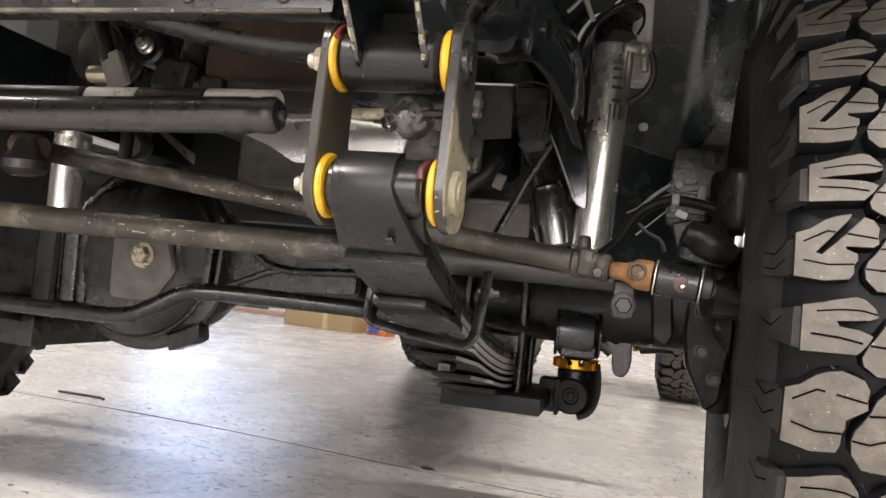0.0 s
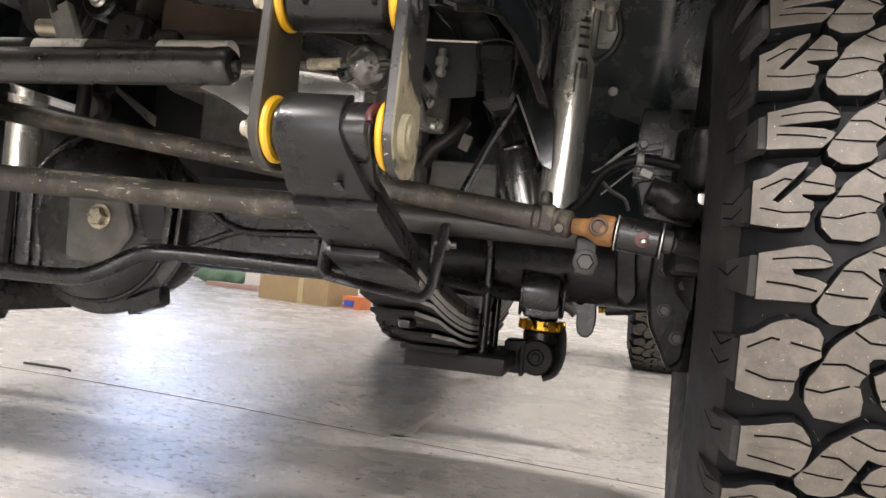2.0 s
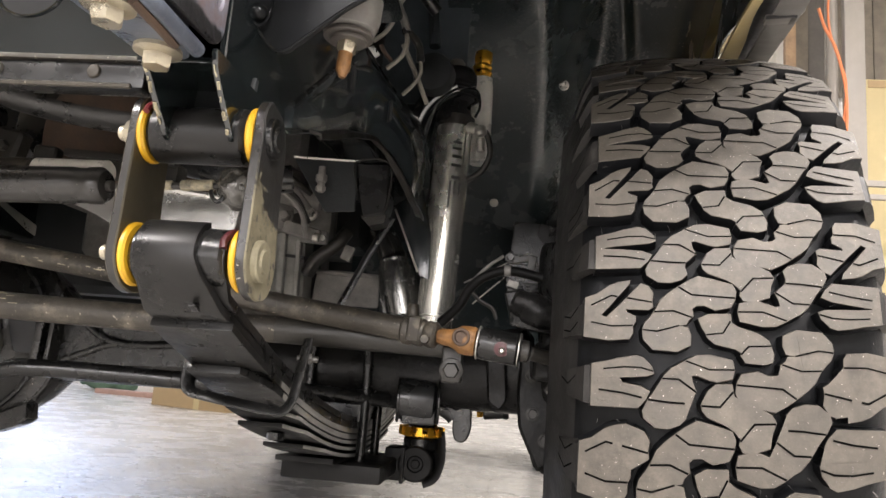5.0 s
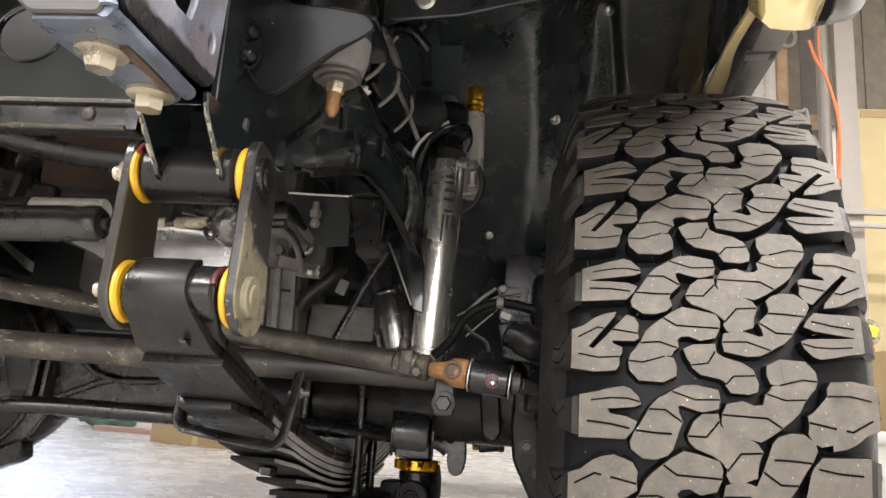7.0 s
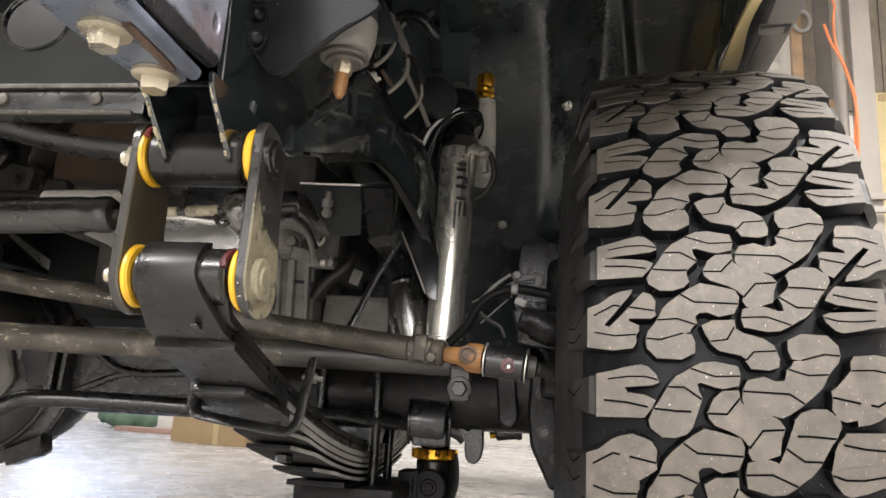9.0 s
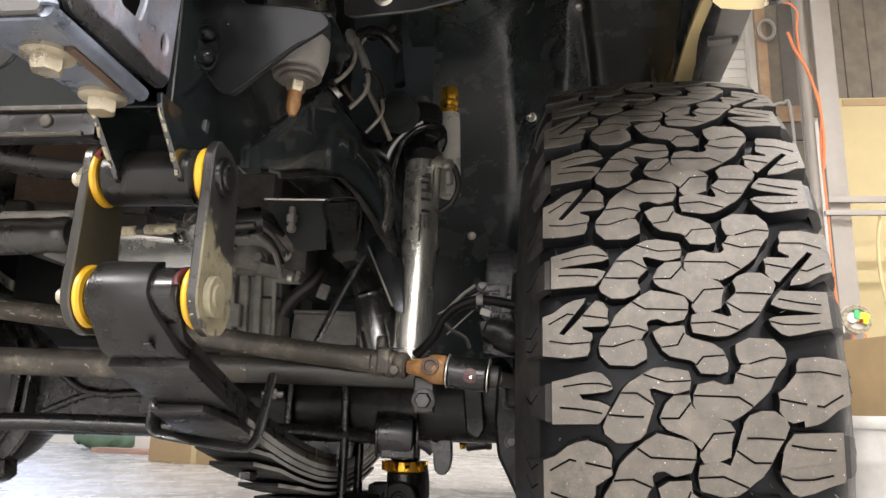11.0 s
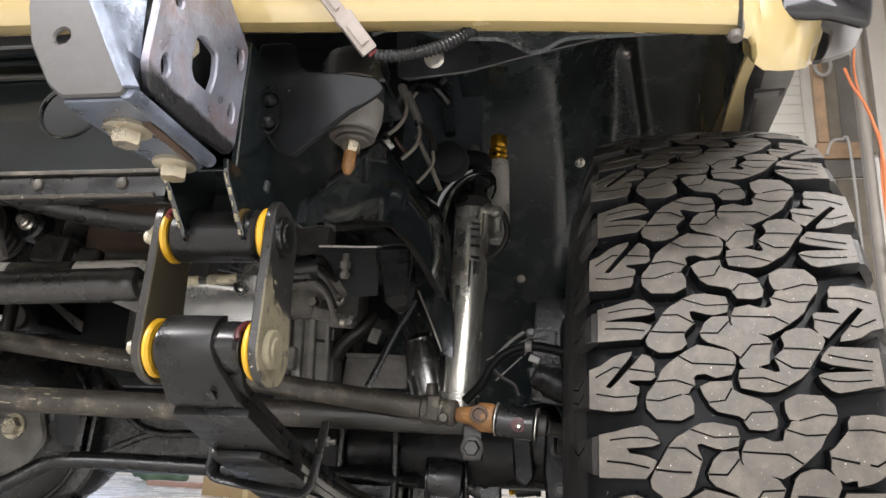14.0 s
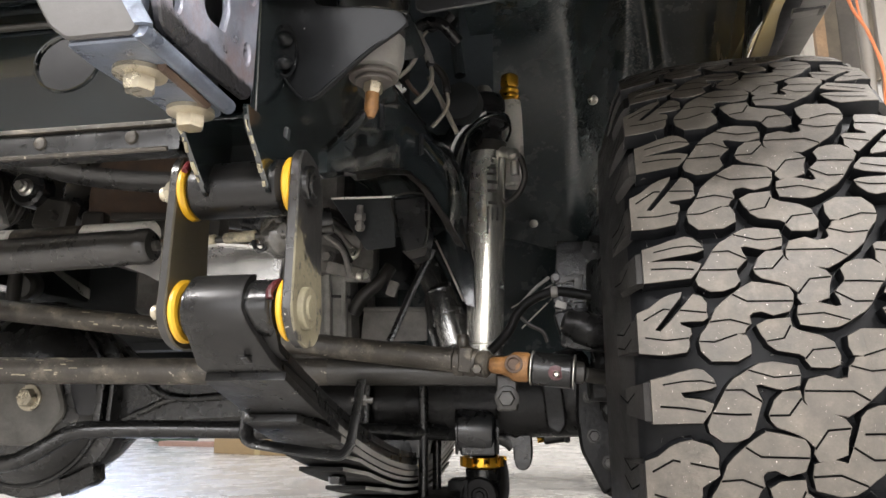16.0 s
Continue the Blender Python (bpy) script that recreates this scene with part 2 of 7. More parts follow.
def floor_material():
    m = bpy.data.materials.new("polished_grey_concrete")
    m.use_nodes = True
    n, link = m.node_tree.nodes, m.node_tree.links.new
    b = n["Principled BSDF"]
    pos = n.new("ShaderNodeNewGeometry").outputs["Position"]

    def tex(s, detail=8, r=0.65, stretch=None):
        k = n.new("ShaderNodeTexNoise")
        k.inputs["Scale"].default_value, k.inputs["Detail"].default_value, k.inputs["Roughness"].default_value = s, detail, r
        if stretch:
            mp = n.new("ShaderNodeMapping")
            mp.inputs["Scale"].default_value = stretch
            mp.inputs["Rotation"].default_value = (0, 0, 0.5)
            link(pos, mp.inputs["Vector"])
            link(mp.outputs["Vector"], k.inputs["Vector"])
        else:
            link(pos, k.inputs["Vector"])
        return k.outputs["Fac"]

    def ramp(fac, lo, hi, a, c):
        k = n.new("ShaderNodeMapRange")
        for key, v in (("From Min", lo), ("From Max", hi), ("To Min", a), ("To Max", c)):
            k.inputs[key].default_value = v
        link(fac, k.inputs["Value"])
        return k.outputs["Result"]

    def mix(fac, a, c):
        k = n.new("ShaderNodeMix")
        k.data_type = "RGBA"
        for socket, value in ((k.inputs["Factor"], fac), (k.inputs[6], a), (k.inputs[7], c)):
            if isinstance(value, tuple):
                socket.default_value = (*value, 1)
            else:
                link(value, socket)
        return k.outputs[2]

    col = mix(ramp(tex(0.9), 0.3, 0.7, 0, 1), (0.46, 0.445, 0.42), (0.62, 0.60, 0.565))
    col = mix(ramp(tex(5, 10, 0.7), 0.45, 0.72, 0, 0.6), col, (0.43, 0.415, 0.395))
    col = mix(ramp(tex(2.2, 4, 0.5, (1, 9, 1)), 0.62, 0.7, 0, 0.5), col, (0.70, 0.68, 0.645))
    col = mix(ramp(tex(38, 4, 0.62), 0.645, 0.69, 0, 0.85), col, (0.09, 0.085, 0.08))
    col = mix(ramp(tex(120, 3, 0.6), 0.66, 0.72, 0, 0.5), col, (0.12, 0.115, 0.11))
    link(col, b.inputs["Base Color"])
    link(ramp(tex(3.5, 8, 0.7), 0.3, 0.7, 0.15, 0.38), b.inputs["Roughness"])
    k = n.new("ShaderNodeBump")
    k.inputs["Strength"].default_value, k.inputs["Distance"].default_value = 0.45, 0.004
    link(tex(26, 10, 0.72), k.inputs["Height"])
    chips = n.new("ShaderNodeBump")
    chips.inputs["Strength"].default_value, chips.inputs["Distance"].default_value = 0.8, 0.005
    link(ramp(tex(34, 5, 0.66, (1, 2.2, 1)), 0.60, 0.64, 1, 0), chips.inputs["Height"])
    link(k.outputs["Normal"], chips.inputs["Normal"])
    link(chips.outputs["Normal"], b.inputs["Normal"])
    return m


def rust_plate_material():
    """Bare steel with a purple-orange rust bloom and remains of black paint."""
    m = surface("bare_steel_with_rust_and_paint", (0.23, 0.245, 0.30), 0.36, 0.45, vary=0.4, dust=(0.20, 0.095, 0.06), dust_amount=0.4, dust_scale=18, bump=0.6, scale=34)
    n, link = m.node_tree.nodes, m.node_tree.links.new
    b = n["Principled BSDF"]
    old = b.inputs["Base Color"].links[0].from_socket
    geo = n.new("ShaderNodeTexCoord")
    split = n.new("ShaderNodeSeparateXYZ")
    link(geo.outputs["Object"], split.inputs[0])
    noise = n.new("ShaderNodeTexNoise")
    noise.inputs["Scale"].default_value, noise.inputs["Detail"].default_value = 26, 7
    link(geo.outputs["Object"], noise.inputs["Vector"])
    # the paint that is left runs as a ragged band along the lower part
    rise = n.new("ShaderNodeMath")
    rise.operation = "MULTIPLY_ADD"
    rise.inputs[1].default_value, rise.inputs[2].default_value = 0.045, 0.655
    link(noise.outputs["Fac"], rise.inputs[0])
    gap = n.new("ShaderNodeMath")
    gap.operation = "SUBTRACT"
    link(rise.outputs[0], gap.inputs[0])
    link(split.outputs["Z"], gap.inputs[1])
    fade = n.new("ShaderNodeMapRange")
    fade.inputs["From Min"].default_value, fade.inputs["From Max"].default_value = 0.0, 0.005
    link(gap.outputs[0], fade.inputs["Value"])
    mix = n.new("ShaderNodeMix")
    mix.data_type = "RGBA"
    link(fade.outputs[0], mix.inputs["Factor"])
    link(old, mix.inputs[6])
    mix.inputs[7].default_value = (0.022, 0.022, 0.024, 1)
    link(mix.outputs[2], b.inputs["Base Color"])
    return m


def worn_plate_material():
    """Black plate whose lower end has worn to beige, with a ragged border."""
    m = surface("black_plate_worn_to_beige", (0.016, 0.0155, 0.015), 0.34, vary=0.3, dust=DUST, dust_amount=0.05, bump=0.25)
    n, link = m.node_tree.nodes, m.node_tree.links.new
    b = n["Principled BSDF"]
    old = b.inputs["Base Color"].links[0].from_socket
    geo = n.new("ShaderNodeTexCoord")
    split = n.new("ShaderNodeSeparateXYZ")
    link(geo.outputs["Object"], split.inputs[0])

    def tex(s):
        k = n.new("ShaderNodeTexNoise")
        k.inputs["Scale"].default_value, k.inputs["Detail"].default_value, k.inputs["Roughness"].default_value = s, 9, 0.7
        link(geo.outputs["Object"], k.inputs["Vector"])
        return k.outputs["Fac"]

    def math_(op, a, c, d=0.0):
        k = n.new("ShaderNodeMath")
        k.operation = op
        for socket, value in zip(k.inputs, (a, c, d)):
            if isinstance(value, float):
                socket.default_value = value
            else:
                link(value, socket)
        return k.outputs[0]

    # height of the border falls from the front edge backward
    border = math_("MULTIPLY_ADD", tex(40), 0.17, 0.472)
    border = math_("MULTIPLY_ADD", math_("SUBTRACT", 0.54, split.outputs["Y"]), 0.5, border)
    fade = n.new("ShaderNodeMapRange")
    fade.inputs["From Min"].default_value, fade.inputs["From Max"].default_value = -0.004, 0.006
    link(math_("SUBTRACT", border, split.outputs["Z"]), fade.inputs["Value"])
    side = n.new("ShaderNodeMapRange")
    side.inputs["From Min"].default_value, side.inputs["From Max"].default_value = -0.1105, -0.1095
    link(split.outputs["X"], side.inputs["Value"])
    tone = n.new("ShaderNodeMix")
    tone.data_type = "RGBA"
    link(tex(60), tone.inputs["Factor"])
    tone.inputs[6].default_value, tone.inputs[7].default_value = (0.05, 0.044, 0.028, 1), (0.20, 0.178, 0.115, 1)
    mix = n.new("ShaderNodeMix")
    mix.data_type = "RGBA"
    flake = n.new("ShaderNodeMapRange")
    flake.inputs["From Min"].default_value, flake.inputs["From Max"].default_value = 0.36, 0.44
    link(tex(90), flake.inputs["Value"])
    link(math_("MULTIPLY", math_("MULTIPLY", fade.outputs[0], flake.outputs[0]), side.outputs[0]), mix.inputs["Factor"])
    link(old, mix.inputs[6])
    link(tone.outputs[2], mix.inputs[7])
    link(mix.outputs[2], b.inputs["Base Color"])
    rough = math_("MULTIPLY_ADD", math_("MULTIPLY", fade.outputs[0], side.outputs[0]), 0.35, 0.32)
    link(rough, b.inputs["Roughness"])
    return m


def liner_material():
    """Black moulded plastic; pale road dust lies in speckles along one fold and in a broad faint patch."""
    m = surface("black_textured_liner", (0.021, 0.0300, 0.0320), 0.24, vary=0.22, dust=(0.05, 0.062, 0.063), dust_amount=0.10, dust_scale=1.6, bump=0.10, scale=12, specks=(0.2, 0.2, 0.19), speck_amount=0.7, speck_scale=420)
    n, link = m.node_tree.nodes, m.node_tree.links.new
    b = n["Principled BSDF"]
    old = b.inputs["Base Color"].links[0].from_socket
    split = n.new("ShaderNodeSeparateXYZ")
    geo = n.new("ShaderNodeTexCoord")
    link(geo.outputs["Object"], split.inputs[0])

    def math_(op, *values):
        k = n.new("ShaderNodeMath")
        k.operation = op
        for socket, value in zip(k.inputs, values):
            if isinstance(value, float):
                socket.default_value = value
            else:
                link(value, socket)
        return k.outputs[0]

    def band(slope, offset, half):
        d = math_("SUBTRACT", split.outputs["X"], math_("MULTIPLY_ADD", split.outputs["Y"], slope, offset))
        k = n.new("ShaderNodeMapRange")
        k.interpolation_type = "SMOOTHSTEP"
        k.inputs["From Min"].default_value, k.inputs["From Max"].default_value = half, half * 0.2
        link(math_("ABSOLUTE", d), k.inputs["Value"])
        return k.outputs[0]

    grain = n.new("ShaderNodeTexNoise")
    grain.inputs["Scale"].default_value, grain.inputs["Detail"].default_value, grain.inputs["Roughness"].default_value = 190, 3, 0.75
    link(geo.outputs["Object"], grain.inputs["Vector"])
    sharp = n.new("ShaderNodeMapRange")
    sharp.inputs["From Min"].default_value, sharp.inputs["From Max"].default_value = 0.5, 0.62
    link(grain.outputs["Fac"], sharp.inputs["Value"])
    # the fold runs from x 0.206 at y 1.27 to x 0.253 at y 1.51
    both = math_("MAXIMUM", math_("MULTIPLY", band(0.196, -0.042, 0.034), 0.8), math_("MULTIPLY", band(0.20, -0.15, 0.10), 0.22))
    mix = n.new("ShaderNodeMix")
    mix.data_type = "RGBA"
    link(math_("MULTIPLY", both, sharp.outputs[0]), mix.inputs["Factor"])
    link(old, mix.inputs[6])
    mix.inputs[7].default_value = (0.17, 0.168, 0.16, 1)
    link(mix.outputs[2], b.inputs["Base Color"])
    return m


M_LINER = liner_material()
M_BOARD = surface("dark_grey_board", (0.12, 0.11, 0.10), 0.7, vary=0.25, bump=0.2, scale=8)
M_SHOULDER = surface("dark_shoulder_rubber", (0.019, 0.018, 0.017), 0.5, vary=0.3, dust=(0.07, 0.064, 0.058), dust_amount=0.25, dust_scale=30, bump=0.3, gleam=0.25)
# Paler concrete tone for the bands of light painted on the floor
M_FLOORLIGHT = surface("pale_floor_light", (0.52, 0.495, 0.45), 0.4, vary=0.2, dust=(0.40, 0.38, 0.35), dust_amount=0.5, dust_scale=12, bump=0.1)
M_AXLEDARK = surface("black_axle_paint", (0.008, 0.0078, 0.0075), 0.3, vary=0.35, dust=(0.07, 0.065, 0.06), dust_amount=0.08, dust_scale=9, bump=0.4, scale=30, gleam=0.15)
# Olive brown paints in the yellowish reflection on the plate's broad face
M_OLIVE = surface("olive_reflection_plate", (0.048, 0.041, 0.026), 0.42, vary=0.3, dust=(0.10, 0.085, 0.05), dust_amount=0.12, bump=0.2)
M_CAPBLACK = surface("smooth_gloss_black_plastic", (0.008, 0.008, 0.009), 0.06, vary=0.1, bump=0.0, coat=0.15, gleam=0.4)
M_FLANGE = surface("scuffed_black_flange", (0.022, 0.023, 0.025), 0.34, vary=0.4, dust=(0.17, 0.17, 0.17), dust_amount=0.25, dust_scale=14, bump=0.3, specks=(0.3, 0.3, 0.29), speck_amount=0.5)
M_PAD = surface("dusty_grey_pad", (0.075, 0.071, 0.062), 0.42, 0.15, vary=0.45, dust=(0.035, 0.032, 0.028), dust_amount=0.35, dust_scale=14, bump=0.3)
M_PIPE = surface("dull_exhaust_steel", (0.22, 0.218, 0.21), 0.22, 0.9, vary=0.3, dust=(0.08, 0.07, 0.06), dust_amount=0.15, dust_scale=14, bump=0.2)
M_CASTDUST = surface("dusty_dark_casting", (0.009, 0.0088, 0.0082), 0.25, vary=0.5, dust=(0.075, 0.070, 0.06), dust_amount=0.24, dust_scale=10, bump=0.5, scale=26, specks=(0.008, 0.008, 0.008), speck_amount=0.7, speck_scale=90)
M_STEELDARK = surface("shiny_black_bracket_paint", (0.0048, 0.0052, 0.0056), 0.2, vary=0.3, bump=0.12, scale=9, gleam=0.10, rough_vary=0.06, specks=(0.3, 0.3, 0.29), speck_amount=0.03)
M_HOUSING = surface("dull_grey_cast_alloy", (0.27, 0.265, 0.245), 0.42, 0.35, vary=0.35, dust=(0.12, 0.11, 0.09), dust_amount=0.3, dust_scale=14, bump=0.5, scale=30)
M_ALLOY = surface("smooth_folded_alloy", (0.42, 0.415, 0.40), 0.32, 0.8, vary=0.15, bump=0.05, scale=9)
M_WRAP = surface("crumpled_clear_wrap", (0.055, 0.052, 0.045), 0.10, 0.3, vary=0.7, bump=0.6, scale=55, coat=1.0)
M_GREYRUB = surface("dusty_grey_rubber", (0.15, 0.145, 0.135), 0.5, vary=0.3, dust=(0.10, 0.075, 0.05), dust_amount=0.25, dust_scale=20, bump=0.25)
M_TOWER = surface("glossy_black_tower_paint", (0.026, 0.033, 0.037), 0.12, vary=0.4, dust=(0.12, 0.13, 0.13), dust_amount=0.05, bump=0.04, scale=12, rough_vary=0.05, coat=1.0, gleam=1.0, specks=(0.3, 0.3, 0.29), speck_amount=0.05)
M_PLATEB = rust_plate_material()
M_WORNPLATE = worn_plate_material()
M_FLOOR = floor_material()

# ---- mesh helpers ----


def frame_of(p0, p1):
    """A pose at p0 whose z axis points to p1."""
    z = Vector(p1) - Vector(p0)
    return Matrix.Translation(p0) @ z.to_track_quat("Z", "Y").to_matrix().to_4x4()


def join(*meshes):
    out = bmesh.new()
    for b in meshes:
        me = bpy.data.meshes.new("tmp")
        b.to_mesh(me)
        b.free()
        out.from_mesh(me)
        bpy.data.meshes.remove(me)
    return out


def bevelled(bm, width, segments=2, angle=25):
    bmesh.ops.remove_doubles(bm, verts=bm.verts, dist=1e-6)
    bmesh.ops.recalc_face_normals(bm, faces=bm.faces)
    edges = [e for e in bm.edges if len(e.link_faces) == 2 and e.calc_face_angle(0) > radians(angle)]
    if width > 0 and edges:
        bmesh.ops.bevel(bm, geom=edges, offset=width, segments=segments, affect="EDGES", profile=0.7, clamp_overlap=True)
    return bm


def box(size, m=None, bevel=0.0, segments=2):
    bm = bmesh.new()
    bmesh.ops.create_cube(bm, size=1, matrix=Matrix.Diagonal((*size, 1)))
    bevelled(bm, bevel, segments)
    if m is not None:
        bm.transform(m)
    return bm


def lathe(profile, p0, p1, segs=32, caps=True):
    """A turned body: profile rows (radius, distance from p0 along p0-p1)."""
    bm = bmesh.new()
    rings = []
    for r, h in profile:
        rings.append([bm.verts.new((r * math.cos(2 * math.pi * k / segs), r * math.sin(2 * math.pi * k / segs), h)) for k in range(segs)])
    for a, b in zip(rings, rings[1:]):
        for k in range(segs):
            bm.faces.new((a[k], a[(k + 1) % segs], b[(k + 1) % segs], b[k]))
    if caps:
        bm.faces.new(rings[0][::-1])
        bm.faces.new(rings[-1])
    bmesh.ops.recalc_face_normals(bm, faces=bm.faces)
    bm.transform(frame_of(p0, p1))
    return bm


def rod(p0, p1, r, segs=24, bevel=None):
    length = (Vector(p1) - Vector(p0)).length
    b = min(r * 0.18, length * 0.2) if bevel is None else bevel
    return lathe([(r - b, 0), (r, b), (r, length - b), (r - b, length)], p0, p1, segs)


def ring(p0, p1, r_out, r_in, segs=32, bevel=0.001):
    """A washer or sleeve with a hole."""
    h = (Vector(p1) - Vector(p0)).length
    b = min(bevel, h * 0.3)
    prof = [(r_in, 0), (r_out - b, 0), (r_out, b), (r_out, h - b), (r_out - b, h), (r_in, h), (r_in, 0)]
    return lathe(prof, p0, p1, segs, caps=False)


def hexagon(p0, p1, r, washer=0.0):
    """A bolt head or nut, with a washer under it when asked."""
    h = (Vector(p1) - Vector(p0)).length
    d = (Vector(p1) - Vector(p0)).normalized()
    bm = bmesh.new()
    rings = [[bm.verts.new((q * math.cos(math.pi * k / 3), q * math.sin(math.pi * k / 3), z)) for k in range(6)]
             for q, z in ((r, 0), (r, h * 0.8), (r * 0.86, h))]
    for a, b in zip(rings, rings[1:]):
        for k in range(6):
            bm.faces.new((a[k], a[(k + 1) % 6], b[(k + 1) % 6], b[k]))
    bm.faces.new(rings[0][::-1])
    bm.faces.new(rings[-1])
    bm.transform(frame_of(p0, p1))
    if washer:
        return join(bm, rod(p0, Vector(p0) + d * (h * 0.22), washer, 28))
    return bm


def smooth_line(points, steps=8):
    """Catmull-Rom through the points."""
    p = [Vector(q) for q in points]
    p = [2 * p[0] - p[1], *p, 2 * p[-1] - p[-2]]
    out = []
    for a, b, c, d in zip(p, p[1:], p[2:], p[3:]):
        for k in range(steps):
            t = k / steps
            out.append(0.5 * (2 * b + (c - a) * t + (2 * a - 5 * b + 4 * c - d) * t * t + (3 * b - a - 3 * c + d) * t ** 3))
    return out + [p[-2]]


def tube(points, r, segs=12, steps=8, ribs=0.0, pitch=0.005, flat=1.0):
    """A round bar, hose or cable along a smooth line; ribs makes a corrugated sleeve; flat squashes it."""
    line = smooth_line(points, steps)
    if ribs:
        length = sum((b - a).length for a, b in zip(line, line[1:]))
        count, dense, travelled = int(length / pitch * 4), [], 0.0
        cum = [0.0]
        for a, b in zip(line, line[1:]):
            cum.append(cum[-1] + (b - a).length)
        for k in range(count + 1):
            s, j = length * k / count, 0
            while j < len(line) - 2 and cum[j + 1] < s:
                j += 1
            w = (s - cum[j]) / max(1e-9, cum[j + 1] - cum[j])
            dense.append(line[j].lerp(line[j + 1], min(1, w)))
        line = dense
    bm = bmesh.new()
    rings, up = [], None
    for k, p in enumerate(line):
        d = (line[min(k + 1, len(line) - 1)] - line[max(k - 1, 0)]).normalized()
        if up is None:
            up = d.orthogonal().normalized()
        up = (up - d * up.dot(d)).normalized()
        side = d.cross(up)
        q = r - ribs * (1 if k % 4 in (0, 1) else 0) if ribs else r
        rings.append([bm.verts.new(p + up * q * math.cos(2 * math.pi * j / segs) + side * q * flat * math.sin(2 * math.pi * j / segs)) for j in range(segs)])
    for a, b in zip(rings, rings[1:]):
        for j in range(segs):
            bm.faces.new((a[j], a[(j + 1) % segs], b[(j + 1) % segs], b[j]))
    bm.faces.new(rings[0][::-1])
    bm.faces.new(rings[-1])
    bmesh.ops.recalc_face_normals(bm, faces=bm.faces)
    return bm


def plate(outline, thick, m, holes=(), bevel=0.0008):
    """A flat plate: outline and holes in its own x and y, thickness along its z, from 0 to thick."""
    bm = bmesh.new()
    for loop in (outline, *holes):
        vs = [bm.verts.new((x, y, 0)) for x, y in loop]
        for a, b in zip(vs, vs[1:] + vs[:1]):
            bm.edges.new((a, b))
    bmesh.ops.triangle_fill(bm, use_beauty=True, use_dissolve=False, edges=bm.edges[:])
    flat = bm.faces[:]
    ext = bmesh.ops.extrude_face_region(bm, geom=flat)
    bmesh.ops.translate(bm, vec=(0, 0, thick), verts=[v for v in ext["geom"] if isinstance(v, bmesh.types.BMVert)])
    bmesh.ops.recalc_face_normals(bm, faces=bm.faces)
    bmesh.ops.dissolve_limit(bm, angle_limit=radians(1), verts=bm.verts, edges=bm.edges)
    bevelled(bm, bevel, 1, 40)
    bm.transform(m)
    return bm


def circle(cx, cy, r, count=20, sx=1.0, sy=1.0):
    return [(cx + r * sx * math.cos(2 * math.pi * k / count), cy + r * sy * math.sin(2 * math.pi * k / count)) for k in range(count)]


def rounded(points, r, steps=5):
    """The outline with its corners rounded."""
    out = []
    count = len(points)
    for k in range(count):
        a, b, c = Vector(points[k - 1]), Vector(points[k]), Vector(points[(k + 1) % count])
        u, v = (a - b), (c - b)
        q = min(r, u.length * 0.45, v.length * 0.45)
        s, e = b + u.normalized() * q, b + v.normalized() * q
        for j in range(steps + 1):
            t = j / steps
            w = (1 - t) ** 2 * s + 2 * t * (1 - t) * b + t * t * e
            out.append((w.x, w.y))
    return out


def strip(line, width, thick, x0, taper=None):
    """A leaf: a flat bar, width along x from x0, that follows a line of (y, z) with the given thickness below it; taper(y, z) narrows it."""
    bm = bmesh.new()
    rows = []
    for k, (y, z) in enumerate(line):
        ay, az = line[max(k - 1, 0)]
        by, bz = line[min(k + 1, len(line) - 1)]
        d = Vector((by - ay, bz - az)).normalized()
        nrm = Vector((d.y, -d.x))
        w = width * (taper(y, z) if taper else 1)
        rows.append([bm.verts.new((x0, y, z)), bm.verts.new((x0 + w, y, z)),
                     bm.verts.new((x0 + w, y + nrm.x * thick, z + nrm.y * thick)), bm.verts.new((x0, y + nrm.x * thick, z + nrm.y * thick))])
    for a, b in zip(rows, rows[1:]):
        for j in range(4):
            bm.faces.new((a[j], a[(j + 1) % 4], b[(j + 1) % 4], b[j]))
    bm.faces.new(rows[0][::-1])
    bm.faces.new(rows[-1])
    bmesh.ops.recalc_face_normals(bm, faces=bm.faces)
    bevelled(bm, 0.0012, 2, 50)
    # side faces beyond the clip take the second, paler highlight colour
    for f in bm.faces:
        f.material_index = 1 if abs(f.normal.x) > 0.7 and f.calc_center_median().y > 0.705 else 0
    return bm


def mesh_object(name, bm, material, smooth=40):
    me = bpy.data.meshes.new(name)
    bm.normal_update()
    bm.to_mesh(me)
    bm.free()
    for mat_ in material if isinstance(material, (list, tuple)) else [material]:
        me.materials.append(mat_)
    me.polygons.foreach_set("use_smooth", [True] * len(me.polygons))
    me.set_sharp_from_angle(angle=radians(smooth))
    return new(name, me)


def thing(name, bm, material, label, category, group="", kind="", smooth=40):
    ob = mesh_object(name, bm, material, smooth) if bm is not None else new(name)
    return tagged(ob, label, category, group, kind)


def part(name, bm, material, parent, label="", smooth=40):
    ob = mesh_object(name, bm, material, smooth)
    ob.parent = parent
    return tagged(ob, label)

# ---- the garage ----
CX = -0.565  # centre line of the truck

floor = thing("floor", box((20, 26, 0.2), pose(-1, 5.5, -0.1)), M_FLOOR, "worn polished grey concrete floor with pale streaks", "floor", kind="structure")


def wall(name, x0, x1, y0, y1, z0, z1, label, paint=M_GREYWALL):
    return thing(name, box((x1 - x0, y1 - y0, z1 - z0), pose((x0 + x1) / 2, (y0 + y1) / 2, (z0 + z1) / 2)), paint, label, "wall", kind="structure")


